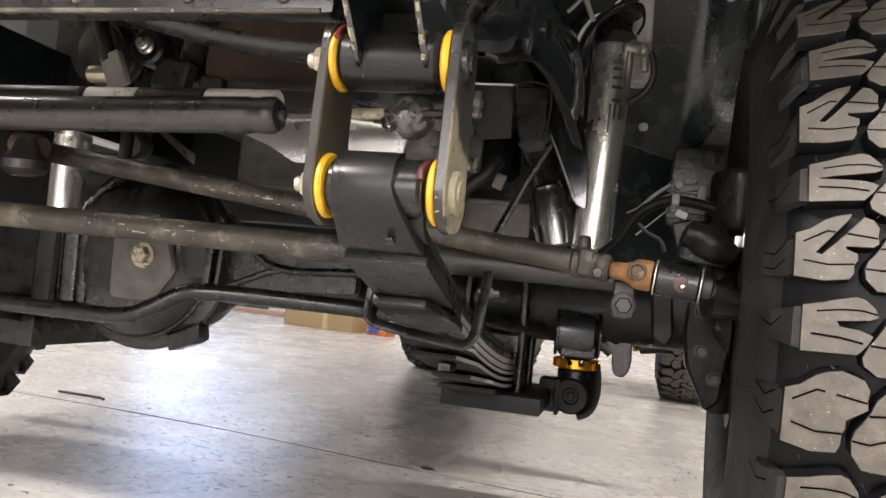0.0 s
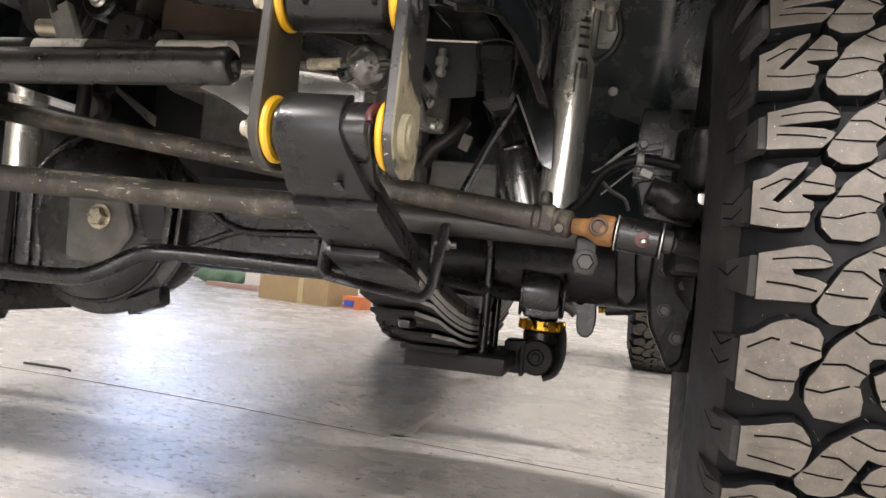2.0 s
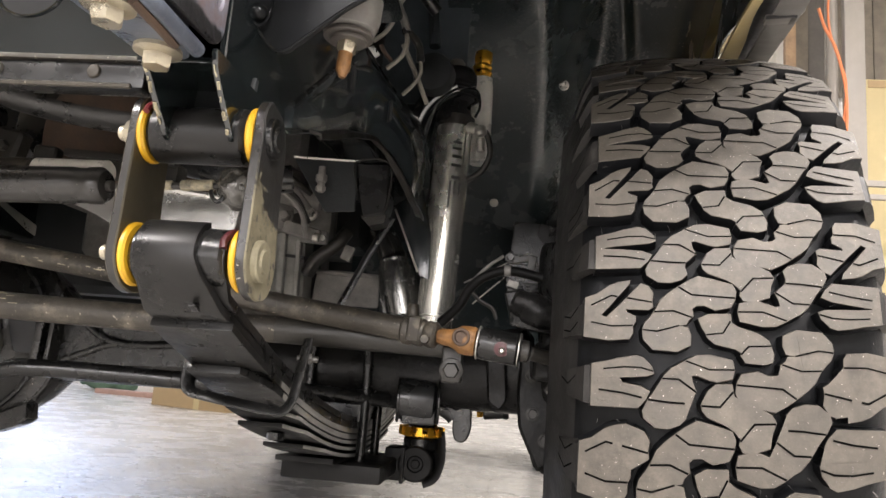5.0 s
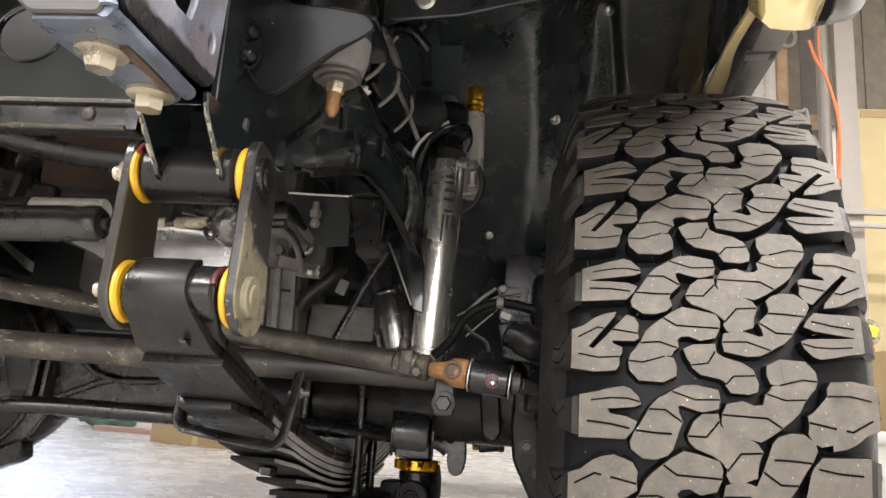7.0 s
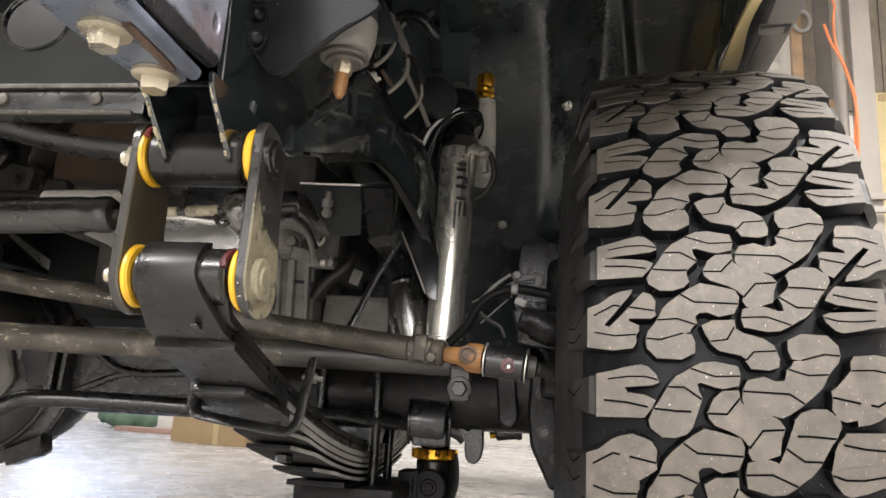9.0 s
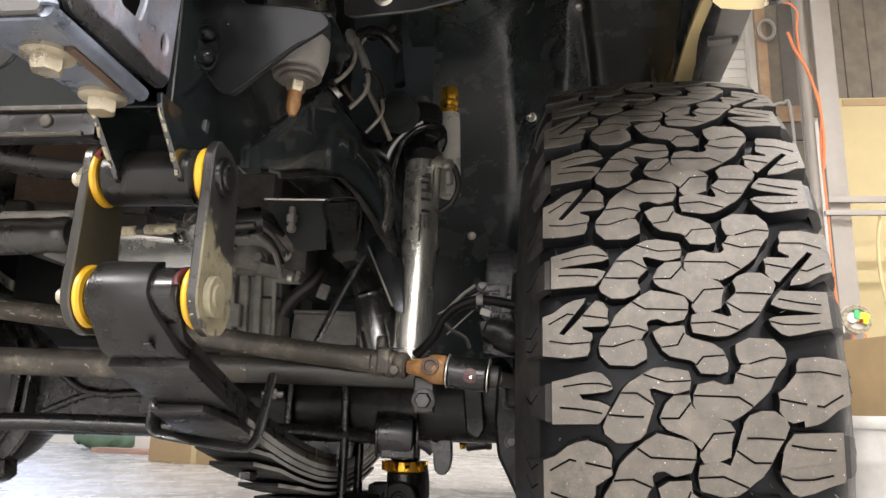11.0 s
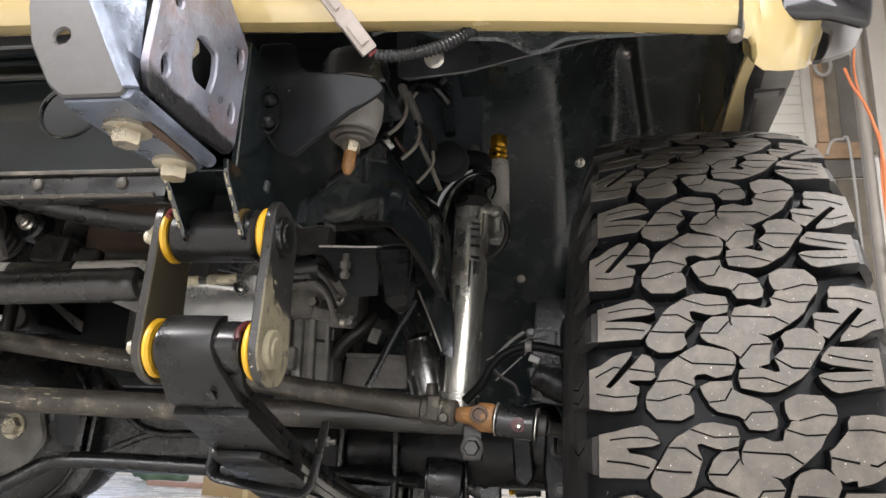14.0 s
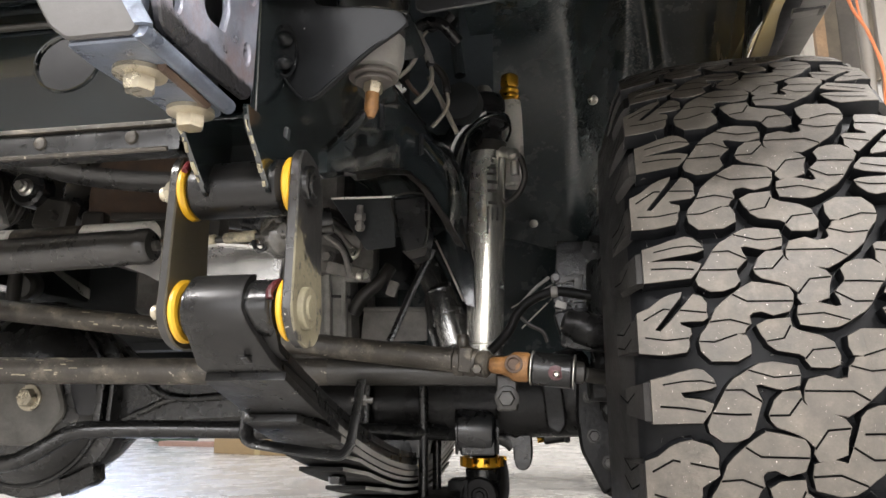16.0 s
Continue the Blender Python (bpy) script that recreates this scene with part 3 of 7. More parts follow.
wall("wall_north", -8, 8, 9.4, 9.6, 0, 5, "white painted workshop wall behind the truck", M_WHITE)
wall("wall_south", -8, 8, -5.2, -5.0, 0, 5, "plain grey workshop wall")
wall("wall_east", 6.0, 6.2, -5, 9.4, 0, 5, "plain grey workshop wall")
wall("wall_west", -8.2, -8.0, -5, 9.4, 0, 5, "plain grey workshop wall")
thing("ceiling", box((16.4, 15, 0.2), pose(-1, 2.2, 5.1)), M_GREYWALL, "plain grey workshop ceiling", "ceiling", kind="structure")

# floor joint: a shallow dark groove laid as a thin bead of sealant
thing("floor_joint", tube([(-3.2, 2.0, 0.0), (-1.34, 1.926, 0.0), (-0.25, 1.76, 0.0), (1.6, 1.5, 0.0)], 0.0013, 8, 10, flat=1.6), M_BOARD, "dark sealed expansion joint in the concrete floor", "floor joint", kind="structure")


# ---- the truck ----
truck = thing("pickup_truck", None, None, "cream yellow lifted four-wheel-drive truck parked on the concrete floor", "truck")

# tyre: centre, lateral axis, sizes
TYRE_R, TREAD = 0.458, 0.126
PITCHES = 22
PITCH = 2 * math.pi * TYRE_R / PITCHES


def crown(u):
    return TYRE_R - 0.011 * min(1.4, abs(u) / TREAD) ** 3


def tyre_point(u, v, drop=0.0):
    """u across the tread, v along it, in metres; the wheel turns about x, v = 0 faces the front."""
    a = v / TYRE_R
    r = crown(u) - drop
    return Vector((u, -r * math.cos(a), -r * math.sin(a)))


def within(p, outline):
    """Whether a point lies inside a lug's outline."""
    inside = False
    for (x0, y0), (x1, y1) in zip(outline, outline[1:] + outline[:1]):
        if (y0 > p.y) != (y1 > p.y) and p.x < x0 + (p.y - y0) * (x1 - x0) / (y1 - y0):
            inside = not inside
    return inside


def reach(p, d, longest, outline):
    """Runs a slit on to the lug's edge, and no further."""
    step = 0.0
    while step < longest and within(p + d * (step + 0.3), outline):
        step += 0.3
    while not within(p + d * step, outline) and step > -6:
        step -= 0.3
    return p + d * step


def swell(outline, by):
    """Moves each side of a lug outward, in millimetres."""
    count = len(outline)
    area = sum(outline[k][0] * outline[(k + 1) % count][1] - outline[(k + 1) % count][0] * outline[k][1] for k in range(count))
    turn = 1 if area > 0 else -1
    out = []
    for k in range(count):
        p, q, r = (Vector(outline[(k + j) % count]) for j in (-1, 0, 1))
        n = (r - p).normalized()
        out.append((q.x + turn * n.y * by, q.y - turn * n.x * by))
    return out


# the lugs are not evenly spaced round the tyre: shifts in millimetres along the tread, fitted to the camera's view, for
# its inner and outer shoulder
INNER_SHIFT = [(-420, 0.0), (-316, -1.0), (-252, 1.0), (-185, 8.0), (-121, 0.0), (-54, 0.0), (10, -7.0), (77, 3.5), (141, 15.5), (230, 15.5), (520, 0.0)]
OUTER_SHIFT = [(-420, 0.0), (-262, 3.0), (-202, 4.0), (-131, 0.0), (-71, 0.0), (0, -11.0), (60, -4.0), (141, 10.0), (230, 12.0), (520, 0.0)]


def shift_at(v, table):
    if v <= table[0][0] or v >= table[-1][0]:
        return 0.0
    for (a, sa), (b, sb) in zip(table, table[1:]):
        if v <= b:
            return sa + (sb - sa) * (v - a) / (b - a)
    return 0.0


def spaced(u, v, k):
    """A point of the tread pattern in its k-th repeat, in millimetres."""
    v += 1000 * PITCH * k
    w = min(1, max(0, (u + 124) / 248))
    return u, v + shift_at(v, INNER_SHIFT) * (1 - w) + shift_at(v, OUTER_SHIFT) * w


def side_pad(bm, v0, v1, side, deep, k):
    """The flank of a shoulder lug: it runs down the sidewall with a stepped edge and thin chevron cuts."""
    profile = [(118, 0.003), (127, 0.004), (132, 0.010), (137, 0.019), (142, 0.031), (146, 0.045), (149, 0.060), (151, 0.072)]
    profile = profile[:8 if deep else 6]
    rows = []
    for j, (u, drop) in enumerate(profile):
        narrow = 1.5 * j
        a, b = v0 + narrow, v1 - narrow * 0.7
        line = [(a - 2.5, 9.0), (a, 0.0), (a * 0.67 + b * 0.33, 0.0), (a * 0.33 + b * 0.67, 0.0), (b, 0.0), (b + 2.5, 9.0)]
        if j == len(profile) - 1:
            line = [(v, 9.0) for v, _ in line]
        row = []
        for v, sink in line:
            uu, vv = spaced(side * (u - sink * 0.8), v, k)
            row.append(bm.verts.new(tyre_point(uu / 1000, vv / 1000, drop + sink * 0.0006)))
        rows.append(row)
    made = []
    for a, b in zip(rows, rows[1:]):
        for i in range(5):
            made.append(bm.faces.new((a[i], a[i + 1], b[i + 1], b[i])))
    bmesh.ops.recalc_face_normals(bm, faces=made)
    mid = made[len(made) // 2]
    if mid.normal.x * side < 0:
        bmesh.ops.reverse_faces(bm, faces=made)
    for f in made:
        f.material_index = 2
    # chevron cuts: flat strips whose black stands for the shade in them
    middle = (v0 + v1) / 2
    for base in ((-9, 7) if deep else (0,)):
        for (u0, d0, w0), (u1, d1, w1) in (((134.0, 0.0135, base - 6), (140.5, 0.0268, base + 2)), ((140.5, 0.0268, base + 2), (146.5, 0.0465, base - 4))):
            quad = []
            for u, d, w in ((u0, d0, w0), (u1, d1, w1), (u1, d1, w1 + 1.7), (u0, d0, w0 + 1.7)):
                uu, vv = spaced(side * (u + 0.5), middle + w, k)
                quad.append(bm.verts.new(tyre_point(uu / 1000, vv / 1000, d - 0.0003)))
            f = bm.faces.new(quad)
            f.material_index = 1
            f.normal_update()
            if f.normal.x * side < 0:
                f.normal_flip()


def tread_block(outline, slits, shoulder=0, k=0):
    """One lug of the k-th repeat: outline and slits in millimetres; shoulder -1 or 1 carries its outer side down the sidewall."""
    bm = bmesh.new()
    rings = []
    for drop, grow in ((0.0, 0.0), (0.0007, 0.45), (0.0165, 1.8)):
        row = []
        for u, v in swell(outline, grow):
            uu, vv = spaced(u, v, k)
            row.append(bm.verts.new(tyre_point(uu / 1000, vv / 1000, drop)))
        rings.append(row)
    top = bm.faces.new(rings[0])
    count = len(outline)
    for a, b in zip(rings, rings[1:]):
        for i in range(count):
            bm.faces.new((a[i], a[(i + 1) % count], b[(i + 1) % count], b[i]))
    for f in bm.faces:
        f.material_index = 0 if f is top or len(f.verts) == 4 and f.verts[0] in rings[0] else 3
    bmesh.ops.triangulate(bm, faces=[top])
    bmesh.ops.recalc_face_normals(bm, faces=bm.faces)
    # slits are strips just above the top, their shade put into the colour
    for line in slits:
        for j, ((u0, v0), (u1, v1)) in enumerate(zip(line, line[1:])):
            d = Vector((u1 - u0, v1 - v0)).normalized()
            w = Vector((-d.y, d.x)) * 0.75
            a = reach(Vector((u0, v0)), -d, 4.5 if j == 0 else 0.3, outline)
            b = reach(Vector((u1, v1)), d, 4.5 if j == len(line) - 2 else 0.3, outline)
            quad = []
            for p in (a - w, b - w, b + w, a + w):
                uu, vv = spaced(p.x, p.y, k)
                quad.append(bm.verts.new(tyre_point(uu / 1000, vv / 1000, -0.00025)))
            f = bm.faces.new(quad)
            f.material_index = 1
            f.normal_update()
            if f.normal.dot(f.calc_center_median() - Vector((f.calc_center_median().x, 0, 0))) < 0:
                f.normal_flip()
    if shoulder:
        edge = [v for u, v in outline if abs(u) > 119]
        side_pad(bm, min(edge) + 1, max(edge) - 1, shoulder, len(outline) > 20, k)
    return bm


def turned(points, v0):
    return [(-u, 2 * v0 - v) for u, v in points]


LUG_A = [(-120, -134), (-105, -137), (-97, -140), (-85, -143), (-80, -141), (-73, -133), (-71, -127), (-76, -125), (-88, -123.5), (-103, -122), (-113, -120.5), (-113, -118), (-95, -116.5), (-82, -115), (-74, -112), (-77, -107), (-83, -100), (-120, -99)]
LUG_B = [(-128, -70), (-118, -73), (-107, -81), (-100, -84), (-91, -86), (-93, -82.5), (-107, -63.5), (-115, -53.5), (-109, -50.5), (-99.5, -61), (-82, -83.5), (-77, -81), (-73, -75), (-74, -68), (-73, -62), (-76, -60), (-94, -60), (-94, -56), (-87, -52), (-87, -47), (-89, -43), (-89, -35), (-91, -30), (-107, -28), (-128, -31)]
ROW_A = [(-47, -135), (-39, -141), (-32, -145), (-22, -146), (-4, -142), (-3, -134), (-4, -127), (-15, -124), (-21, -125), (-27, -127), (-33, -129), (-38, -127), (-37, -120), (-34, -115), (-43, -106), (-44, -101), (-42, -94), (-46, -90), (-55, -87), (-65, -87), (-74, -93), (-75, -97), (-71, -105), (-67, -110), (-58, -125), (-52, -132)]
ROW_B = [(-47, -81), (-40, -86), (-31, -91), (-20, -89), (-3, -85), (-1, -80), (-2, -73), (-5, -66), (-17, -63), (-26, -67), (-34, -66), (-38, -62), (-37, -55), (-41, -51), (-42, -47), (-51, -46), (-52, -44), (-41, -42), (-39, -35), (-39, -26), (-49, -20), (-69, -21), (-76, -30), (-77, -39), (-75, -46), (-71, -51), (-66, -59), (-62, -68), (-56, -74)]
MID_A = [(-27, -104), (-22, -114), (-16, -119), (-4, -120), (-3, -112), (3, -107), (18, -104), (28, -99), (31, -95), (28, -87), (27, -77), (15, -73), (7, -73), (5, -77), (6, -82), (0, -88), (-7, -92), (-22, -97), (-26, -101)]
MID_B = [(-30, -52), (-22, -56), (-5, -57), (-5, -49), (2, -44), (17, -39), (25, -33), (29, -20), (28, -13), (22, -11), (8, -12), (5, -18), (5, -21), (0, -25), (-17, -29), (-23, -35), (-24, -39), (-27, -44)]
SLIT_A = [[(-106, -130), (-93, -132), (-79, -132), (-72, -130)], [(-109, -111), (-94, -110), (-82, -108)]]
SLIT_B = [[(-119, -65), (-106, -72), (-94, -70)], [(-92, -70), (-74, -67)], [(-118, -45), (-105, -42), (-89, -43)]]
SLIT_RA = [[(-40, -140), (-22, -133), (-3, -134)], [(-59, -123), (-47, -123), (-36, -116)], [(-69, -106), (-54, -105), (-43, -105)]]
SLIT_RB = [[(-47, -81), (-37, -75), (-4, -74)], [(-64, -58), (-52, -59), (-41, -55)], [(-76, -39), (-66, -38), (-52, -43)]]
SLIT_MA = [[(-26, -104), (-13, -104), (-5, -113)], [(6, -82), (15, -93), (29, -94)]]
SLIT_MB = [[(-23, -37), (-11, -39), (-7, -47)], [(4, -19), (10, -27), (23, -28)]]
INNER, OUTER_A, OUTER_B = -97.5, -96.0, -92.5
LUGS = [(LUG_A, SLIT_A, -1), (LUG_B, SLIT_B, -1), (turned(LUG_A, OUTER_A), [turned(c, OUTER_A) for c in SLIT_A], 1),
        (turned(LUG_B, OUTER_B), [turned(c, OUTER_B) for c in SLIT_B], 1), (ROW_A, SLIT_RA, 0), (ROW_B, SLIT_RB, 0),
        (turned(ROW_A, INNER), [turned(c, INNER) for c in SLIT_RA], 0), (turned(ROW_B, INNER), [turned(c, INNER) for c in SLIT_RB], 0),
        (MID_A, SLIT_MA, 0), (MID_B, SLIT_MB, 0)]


def widen(outline, shoulder):
    """Rows grow all round; a shoulder lug reaches a little further toward the middle."""
    grown = swell(outline, 0.8 if shoulder else 1.55)
    return [(u - shoulder * 2.6 * min(1, max(0, (102 - abs(u)) / 20)), v) for u, v in grown] if shoulder else grown


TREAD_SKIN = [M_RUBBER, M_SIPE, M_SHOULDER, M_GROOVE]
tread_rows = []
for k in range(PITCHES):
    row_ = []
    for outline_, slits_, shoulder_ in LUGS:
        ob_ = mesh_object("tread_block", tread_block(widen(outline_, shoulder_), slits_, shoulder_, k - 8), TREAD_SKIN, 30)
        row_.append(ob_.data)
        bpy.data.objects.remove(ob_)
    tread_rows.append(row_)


def carcass():
    """The tyre under its lugs, turned about x, with ribbed shoulders."""
    prof = [(0.222, -0.115), (0.235, -0.132), (0.243, -0.136), (0.248, -0.141), (0.300, -0.156), (0.335, -0.1585), (0.340, -0.161), (0.352, -0.161), (0.357, -0.157), (0.385, -0.149), (0.415, -0.133), (0.432, -0.116), (0.442, -0.06),
            (0.444, 0.0), (0.442, 0.06), (0.432, 0.116), (0.415, 0.133), (0.385, 0.149), (0.357, 0.157), (0.352, 0.161), (0.340, 0.161), (0.335, 0.1585), (0.300, 0.156), (0.248, 0.141), (0.243, 0.136), (0.235, 0.132), (0.222, 0.115)]
    bm = lathe([(r, h) for r, h in prof], (0, 0, 0), (1, 0, 0), 96, caps=False)
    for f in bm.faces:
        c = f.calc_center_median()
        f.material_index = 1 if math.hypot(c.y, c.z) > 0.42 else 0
    return bm


def wheel(name, m, label, detailed):
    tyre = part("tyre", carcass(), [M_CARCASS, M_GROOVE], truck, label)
    tyre.matrix_basis = m
    if detailed:
        for row in tread_rows:
            for me in row:
                ob = new("tread_block", me)
                ob.parent = tyre
    else:
        whole = bmesh.new()
        for row in tread_rows:
            for me in row:
                whole.from_mesh(me)
        tagged(part("tread", whole, TREAD_SKIN, tyre, smooth=30), kind="stuff")
    rim = part("rim", lathe([(0.10, -0.02), (0.16, -0.03), (0.205, -0.10), (0.232, -0.12), (0.236, -0.112), (0.215, -0.07), (0.212, 0.08), (0.236, 0.112), (0.230, 0.12), (0.19, 0.06), (0.10, 0.05)], (0, 0, 0), (1, 0, 0), 48), M_GLOSS, truck, "black painted wheel rim")
    rim.matrix_basis = m
    return tyre


def whiskers():
    """Thin moulding hairs left on the tread."""
    rng = random.Random(11)
    pieces = bmesh.new()
    for k in range(230):
        u, a = rng.uniform(-0.118, 0.118), rng.uniform(-1.0, 1.75)
        base = Vector((u, -crown(u) * math.cos(a), crown(u) * math.sin(a)))
        out = Vector((0, -math.cos(a), math.sin(a)))
        d = (out + Vector((rng.uniform(-0.8, 0.8), rng.uniform(-0.6, 0.6), rng.uniform(-0.6, 0.6)))).normalized()
        side = d.orthogonal().normalized() * 0.00025
        other = d.cross(side)
        tip = base + d * rng.uniform(0.003, 0.009)
        foot = [pieces.verts.new(base - out * 0.004 + s) for s in (side, other, -side - other)]
        top = pieces.verts.new(tip)
        for i in range(3):
            pieces.faces.new((foot[i], foot[(i + 1) % 3], top))
    bmesh.ops.recalc_face_normals(pieces, faces=pieces.faces)
    return pieces


WHEEL = pose(0.313, 1.111, 0.450, 0, 0, -4)
front_tyre = wheel("front", WHEEL, "dusty all-terrain tyre with chunky grey tread lugs", True)
tagged(part("rubber_whisker", whiskers(), M_GREYRUB, front_tyre, "thin moulding hairs"), kind="stuff")
wheel("front", pose(2 * CX - 0.311, 1.111, 0.447, 37, 0, -4), "black all-terrain tyre on the far side of the axle", False)
wheel("rear", pose(0.355, 4.12, 0.447, 20, 0, -4), "all-terrain rear tyre standing on the floor", False)
wheel("rear", pose(-1.0, 4.2, 0.447, 55, 0, -4), "all-terrain rear tyre standing on the floor", False)

# leaf spring
SX, SW = -0.1945, 0.0675       # left side and width of the leaves
EYE_Y, EYE_Z = 0.541, 0.513


def spring_line(y):
    """Height of the main leaf's lower face."""
    k = (1.13 - y) / 0.58
    return 0.352 + 0.116 * max(0.0, k) ** 1.75 if k > 0 else 0.352 + 0.10 * (-k) ** 1.8


def leaf_line(y0, y1, below, steps=24):
    return [(y0 + (y1 - y0) * k / steps, spring_line(y0 + (y1 - y0) * k / steps) - below) for k in range(steps + 1)]


def eye_line(radius, a0, a1, below, y1, steps=20):
    arc = [(EYE_Y + radius * math.cos(radians(a0 + (a1 - a0) * k / steps)), EYE_Z + radius * math.sin(radians(a0 + (a1 - a0) * k / steps))) for k in range(steps + 1)]
    return arc + leaf_line(0.545, y1, below)


T = 0.0075
spring = part("leaf_spring", strip(eye_line(0.0205, 92, 225, 0.0 - T, 1.75), SW, T, SX, lambda y, z: 0.70 + 0.30 * min(1, max(0, (0.512 - z) / 0.045))), [M_SPRING, M_SPRING], truck, "satin black leaf spring with stepped leaves and clip")
part("leaf", strip(eye_line(0.0130, 20, 250, -2.2 * T, 1.78), SW, T, SX), [M_SPRING, M_SPRING], spring)
for y0_, below_, y1_ in ((0.557, 0.0, 1.68), (0.634, T * 1.1, 1.6), (0.735, 2.25 * T, 1.5), (0.775, 3.4 * T, 1.42), (0.865, 4.6 * T, 1.36)):
    # the tips of the lower leaves are trimmed at one corner
    trim_ = (lambda y, z, tip=y0_: 0.72 + 0.28 * min(1, (y - tip) / 0.035)) if y0_ > 0.6 else None
    part("leaf", strip(leaf_line(y0_, y1_, below_, 40), SW, T * (0.62 if y0_ > 0.65 else 0.92), SX, trim_), [M_SEAT if y0_ > 0.65 else M_SPRING, M_EDGE], spring)
# small punched slots in the leaves: black slips stand for their shade, each with its turned rim
for y_, x_ in ((0.531, -0.152), (0.584, -0.160), (0.637, -0.157)):
    below_ = -T if y_ < 0.55 else 0.0 if y_ < 0.6 else T * 1.05
    z_ = spring_line(max(y_, 0.545)) - below_ - T - 0.0006
    tilt_ = math.degrees(math.atan2(spring_line(y_ + 0.03) - spring_line(y_ + 0.01), 0.02))
    at_ = pose(x_, y_ + 0.004, z_ + (0.0045 if y_ < 0.55 else 0.0003), tilt_)
    part("slot", box((0.0042, 0.0095, 0.0008), at_, 0.0003), M_INK, spring)
    part("slot_rim", join(box((0.0012, 0.011, 0.0011), at_ @ Matrix.Translation((0.0029, 0, 0)), 0.0004), box((0.006, 0.0012, 0.0011), at_ @ Matrix.Translation((0, 0.0052, 0)), 0.0004)), M_DAMPER, spring)

# rebound clip round the leaves
cy_ = 0.664
clip_mesh = tube([(-0.1035, 0.690, 0.462), (-0.1045, 0.684, 0.445), (-0.1065, 0.676, 0.418), (-0.1085, 0.672, 0.404), (-0.114, 0.669, 0.3955), (-0.124, 0.668, 0.3945), (-0.16, 0.668, 0.399), (-0.192, 0.668, 0.4035), (-0.203, 0.668, 0.406), (-0.2085, 0.670, 0.413), (-0.209, 0.674, 0.428), (-0.2085, 0.682, 0.452)], 0.0034, 14, 6, flat=2.1)
clip = part("spring_clip", clip_mesh, M_BLACK, spring, "black steel rebound clip")
part("clip_bolt", join(hexagon((-0.104, 0.688, 0.4435), (-0.098, 0.689, 0.4435), 0.0055), rod((-0.112, 0.686, 0.4435), (-0.092, 0.690, 0.4435), 0.003)), M_RODDARK, spring, "small zinc clip bolt")
part("centre_bolt", hexagon((-0.16, 0.80, spring_line(0.8) - 4.2 * T), (-0.16, 0.80, spring_line(0.8) - 4.2 * T - 0.008), 0.010), M_BLACK, spring)

# shackle: two plates, bolts, bushings and sleeve
UP_Z = 0.611


def shackle_plate(x, thick, material, name):
    out = rounded([(-0.027, -0.007), (-0.015, -0.024), (0.004, -0.031), (0.030, -0.027), (0.043, -0.008), (0.037, 0.045), (0.037, 0.104), (0.020, 0.124), (-0.008, 0.128), (-0.019, 0.116), (-0.0235, 0.05)], 0.008)
    m = Matrix(((0, 0, 1, x), (1, 0, 0, EYE_Y), (0, 1, 0, EYE_Z), (0, 0, 0, 1)))
    bm = plate(out, thick, m, bevel=0.0012)
    bm.normal_update()
    for f in bm.faces:
        f.material_index = 0 if abs(f.normal.x) > 0.6 else 1
    return part(name, bm, [material, M_DAMPER], truck)


left_plate = shackle_plate(-0.2175, 0.008, M_OLIVE, "shackle_plate")
tagged(left_plate, "shackle side plate with an olive reflected tone in its colour")
right_plate = shackle_plate(-0.1165, 0.0085, M_WORNPLATE, "shackle_plate")
tagged(right_plate, "black shackle plate with worn beige lower end")
for z_ in (EYE_Z, UP_Z):
    low_ = z_ == EYE_Z
    part("bolt_boss", join(ring((-0.109, EYE_Y, z_), (-0.103, EYE_Y, z_), 0.0165, 0.009), rod((-0.112, EYE_Y, z_), (-0.1015, EYE_Y, z_), 0.0105)), M_WORN if low_ else M_BLACK, right_plate)
    part("bolt", join(hexagon((-0.2175, EYE_Y, z_), (-0.2285, EYE_Y, z_), 0.0105, 0.0125), rod((-0.2285, EYE_Y, z_), (-0.2345, EYE_Y, z_), 0.006)), M_ZINC, left_plate, "zinc plated shackle bolt")
    for x0_, x1_ in ((-0.2095, -0.2035), (-0.1225, -0.1165)):
        part("bushing", ring((x0_, EYE_Y, z_), (x1_, EYE_Y, z_), 0.0240 if not low_ else 0.0252, 0.006, bevel=0.002), M_YELLOW, left_plate if x0_ < -0.15 else right_plate, "yellow polyurethane bushing")
part("grease_mark", tube([(-0.2035, EYE_Y + 0.0248 * math.cos(radians(a)), UP_Z + 0.0248 * math.sin(radians(a))) for a in (100, 118, 136, 152)], 0.0026, 8, 4), M_RED, left_plate, "red grease smear")
sleeve = part("shackle_sleeve", rod((-0.2035, EYE_Y, UP_Z), (-0.1235, EYE_Y, UP_Z), 0.0228, 32), M_SPRING, truck, "black steel shackle sleeve tube")
part("eye_sleeve", rod((-0.2030, EYE_Y, EYE_Z), (-0.1265, EYE_Y, EYE_Z), 0.0232, 36), M_BLACK, spring, "black spring eye sleeve")
part("grease_smear", tube([(-0.1285 + 0.001 * math.sin(a), EYE_Y + 0.0212 * math.cos(radians(a)), EYE_Z + 0.0212 * math.sin(radians(a))) for a in (95, 115, 135, 150, 166)], 0.0030, 8, 4), M_MAROON, spring, "dark red grease smear")

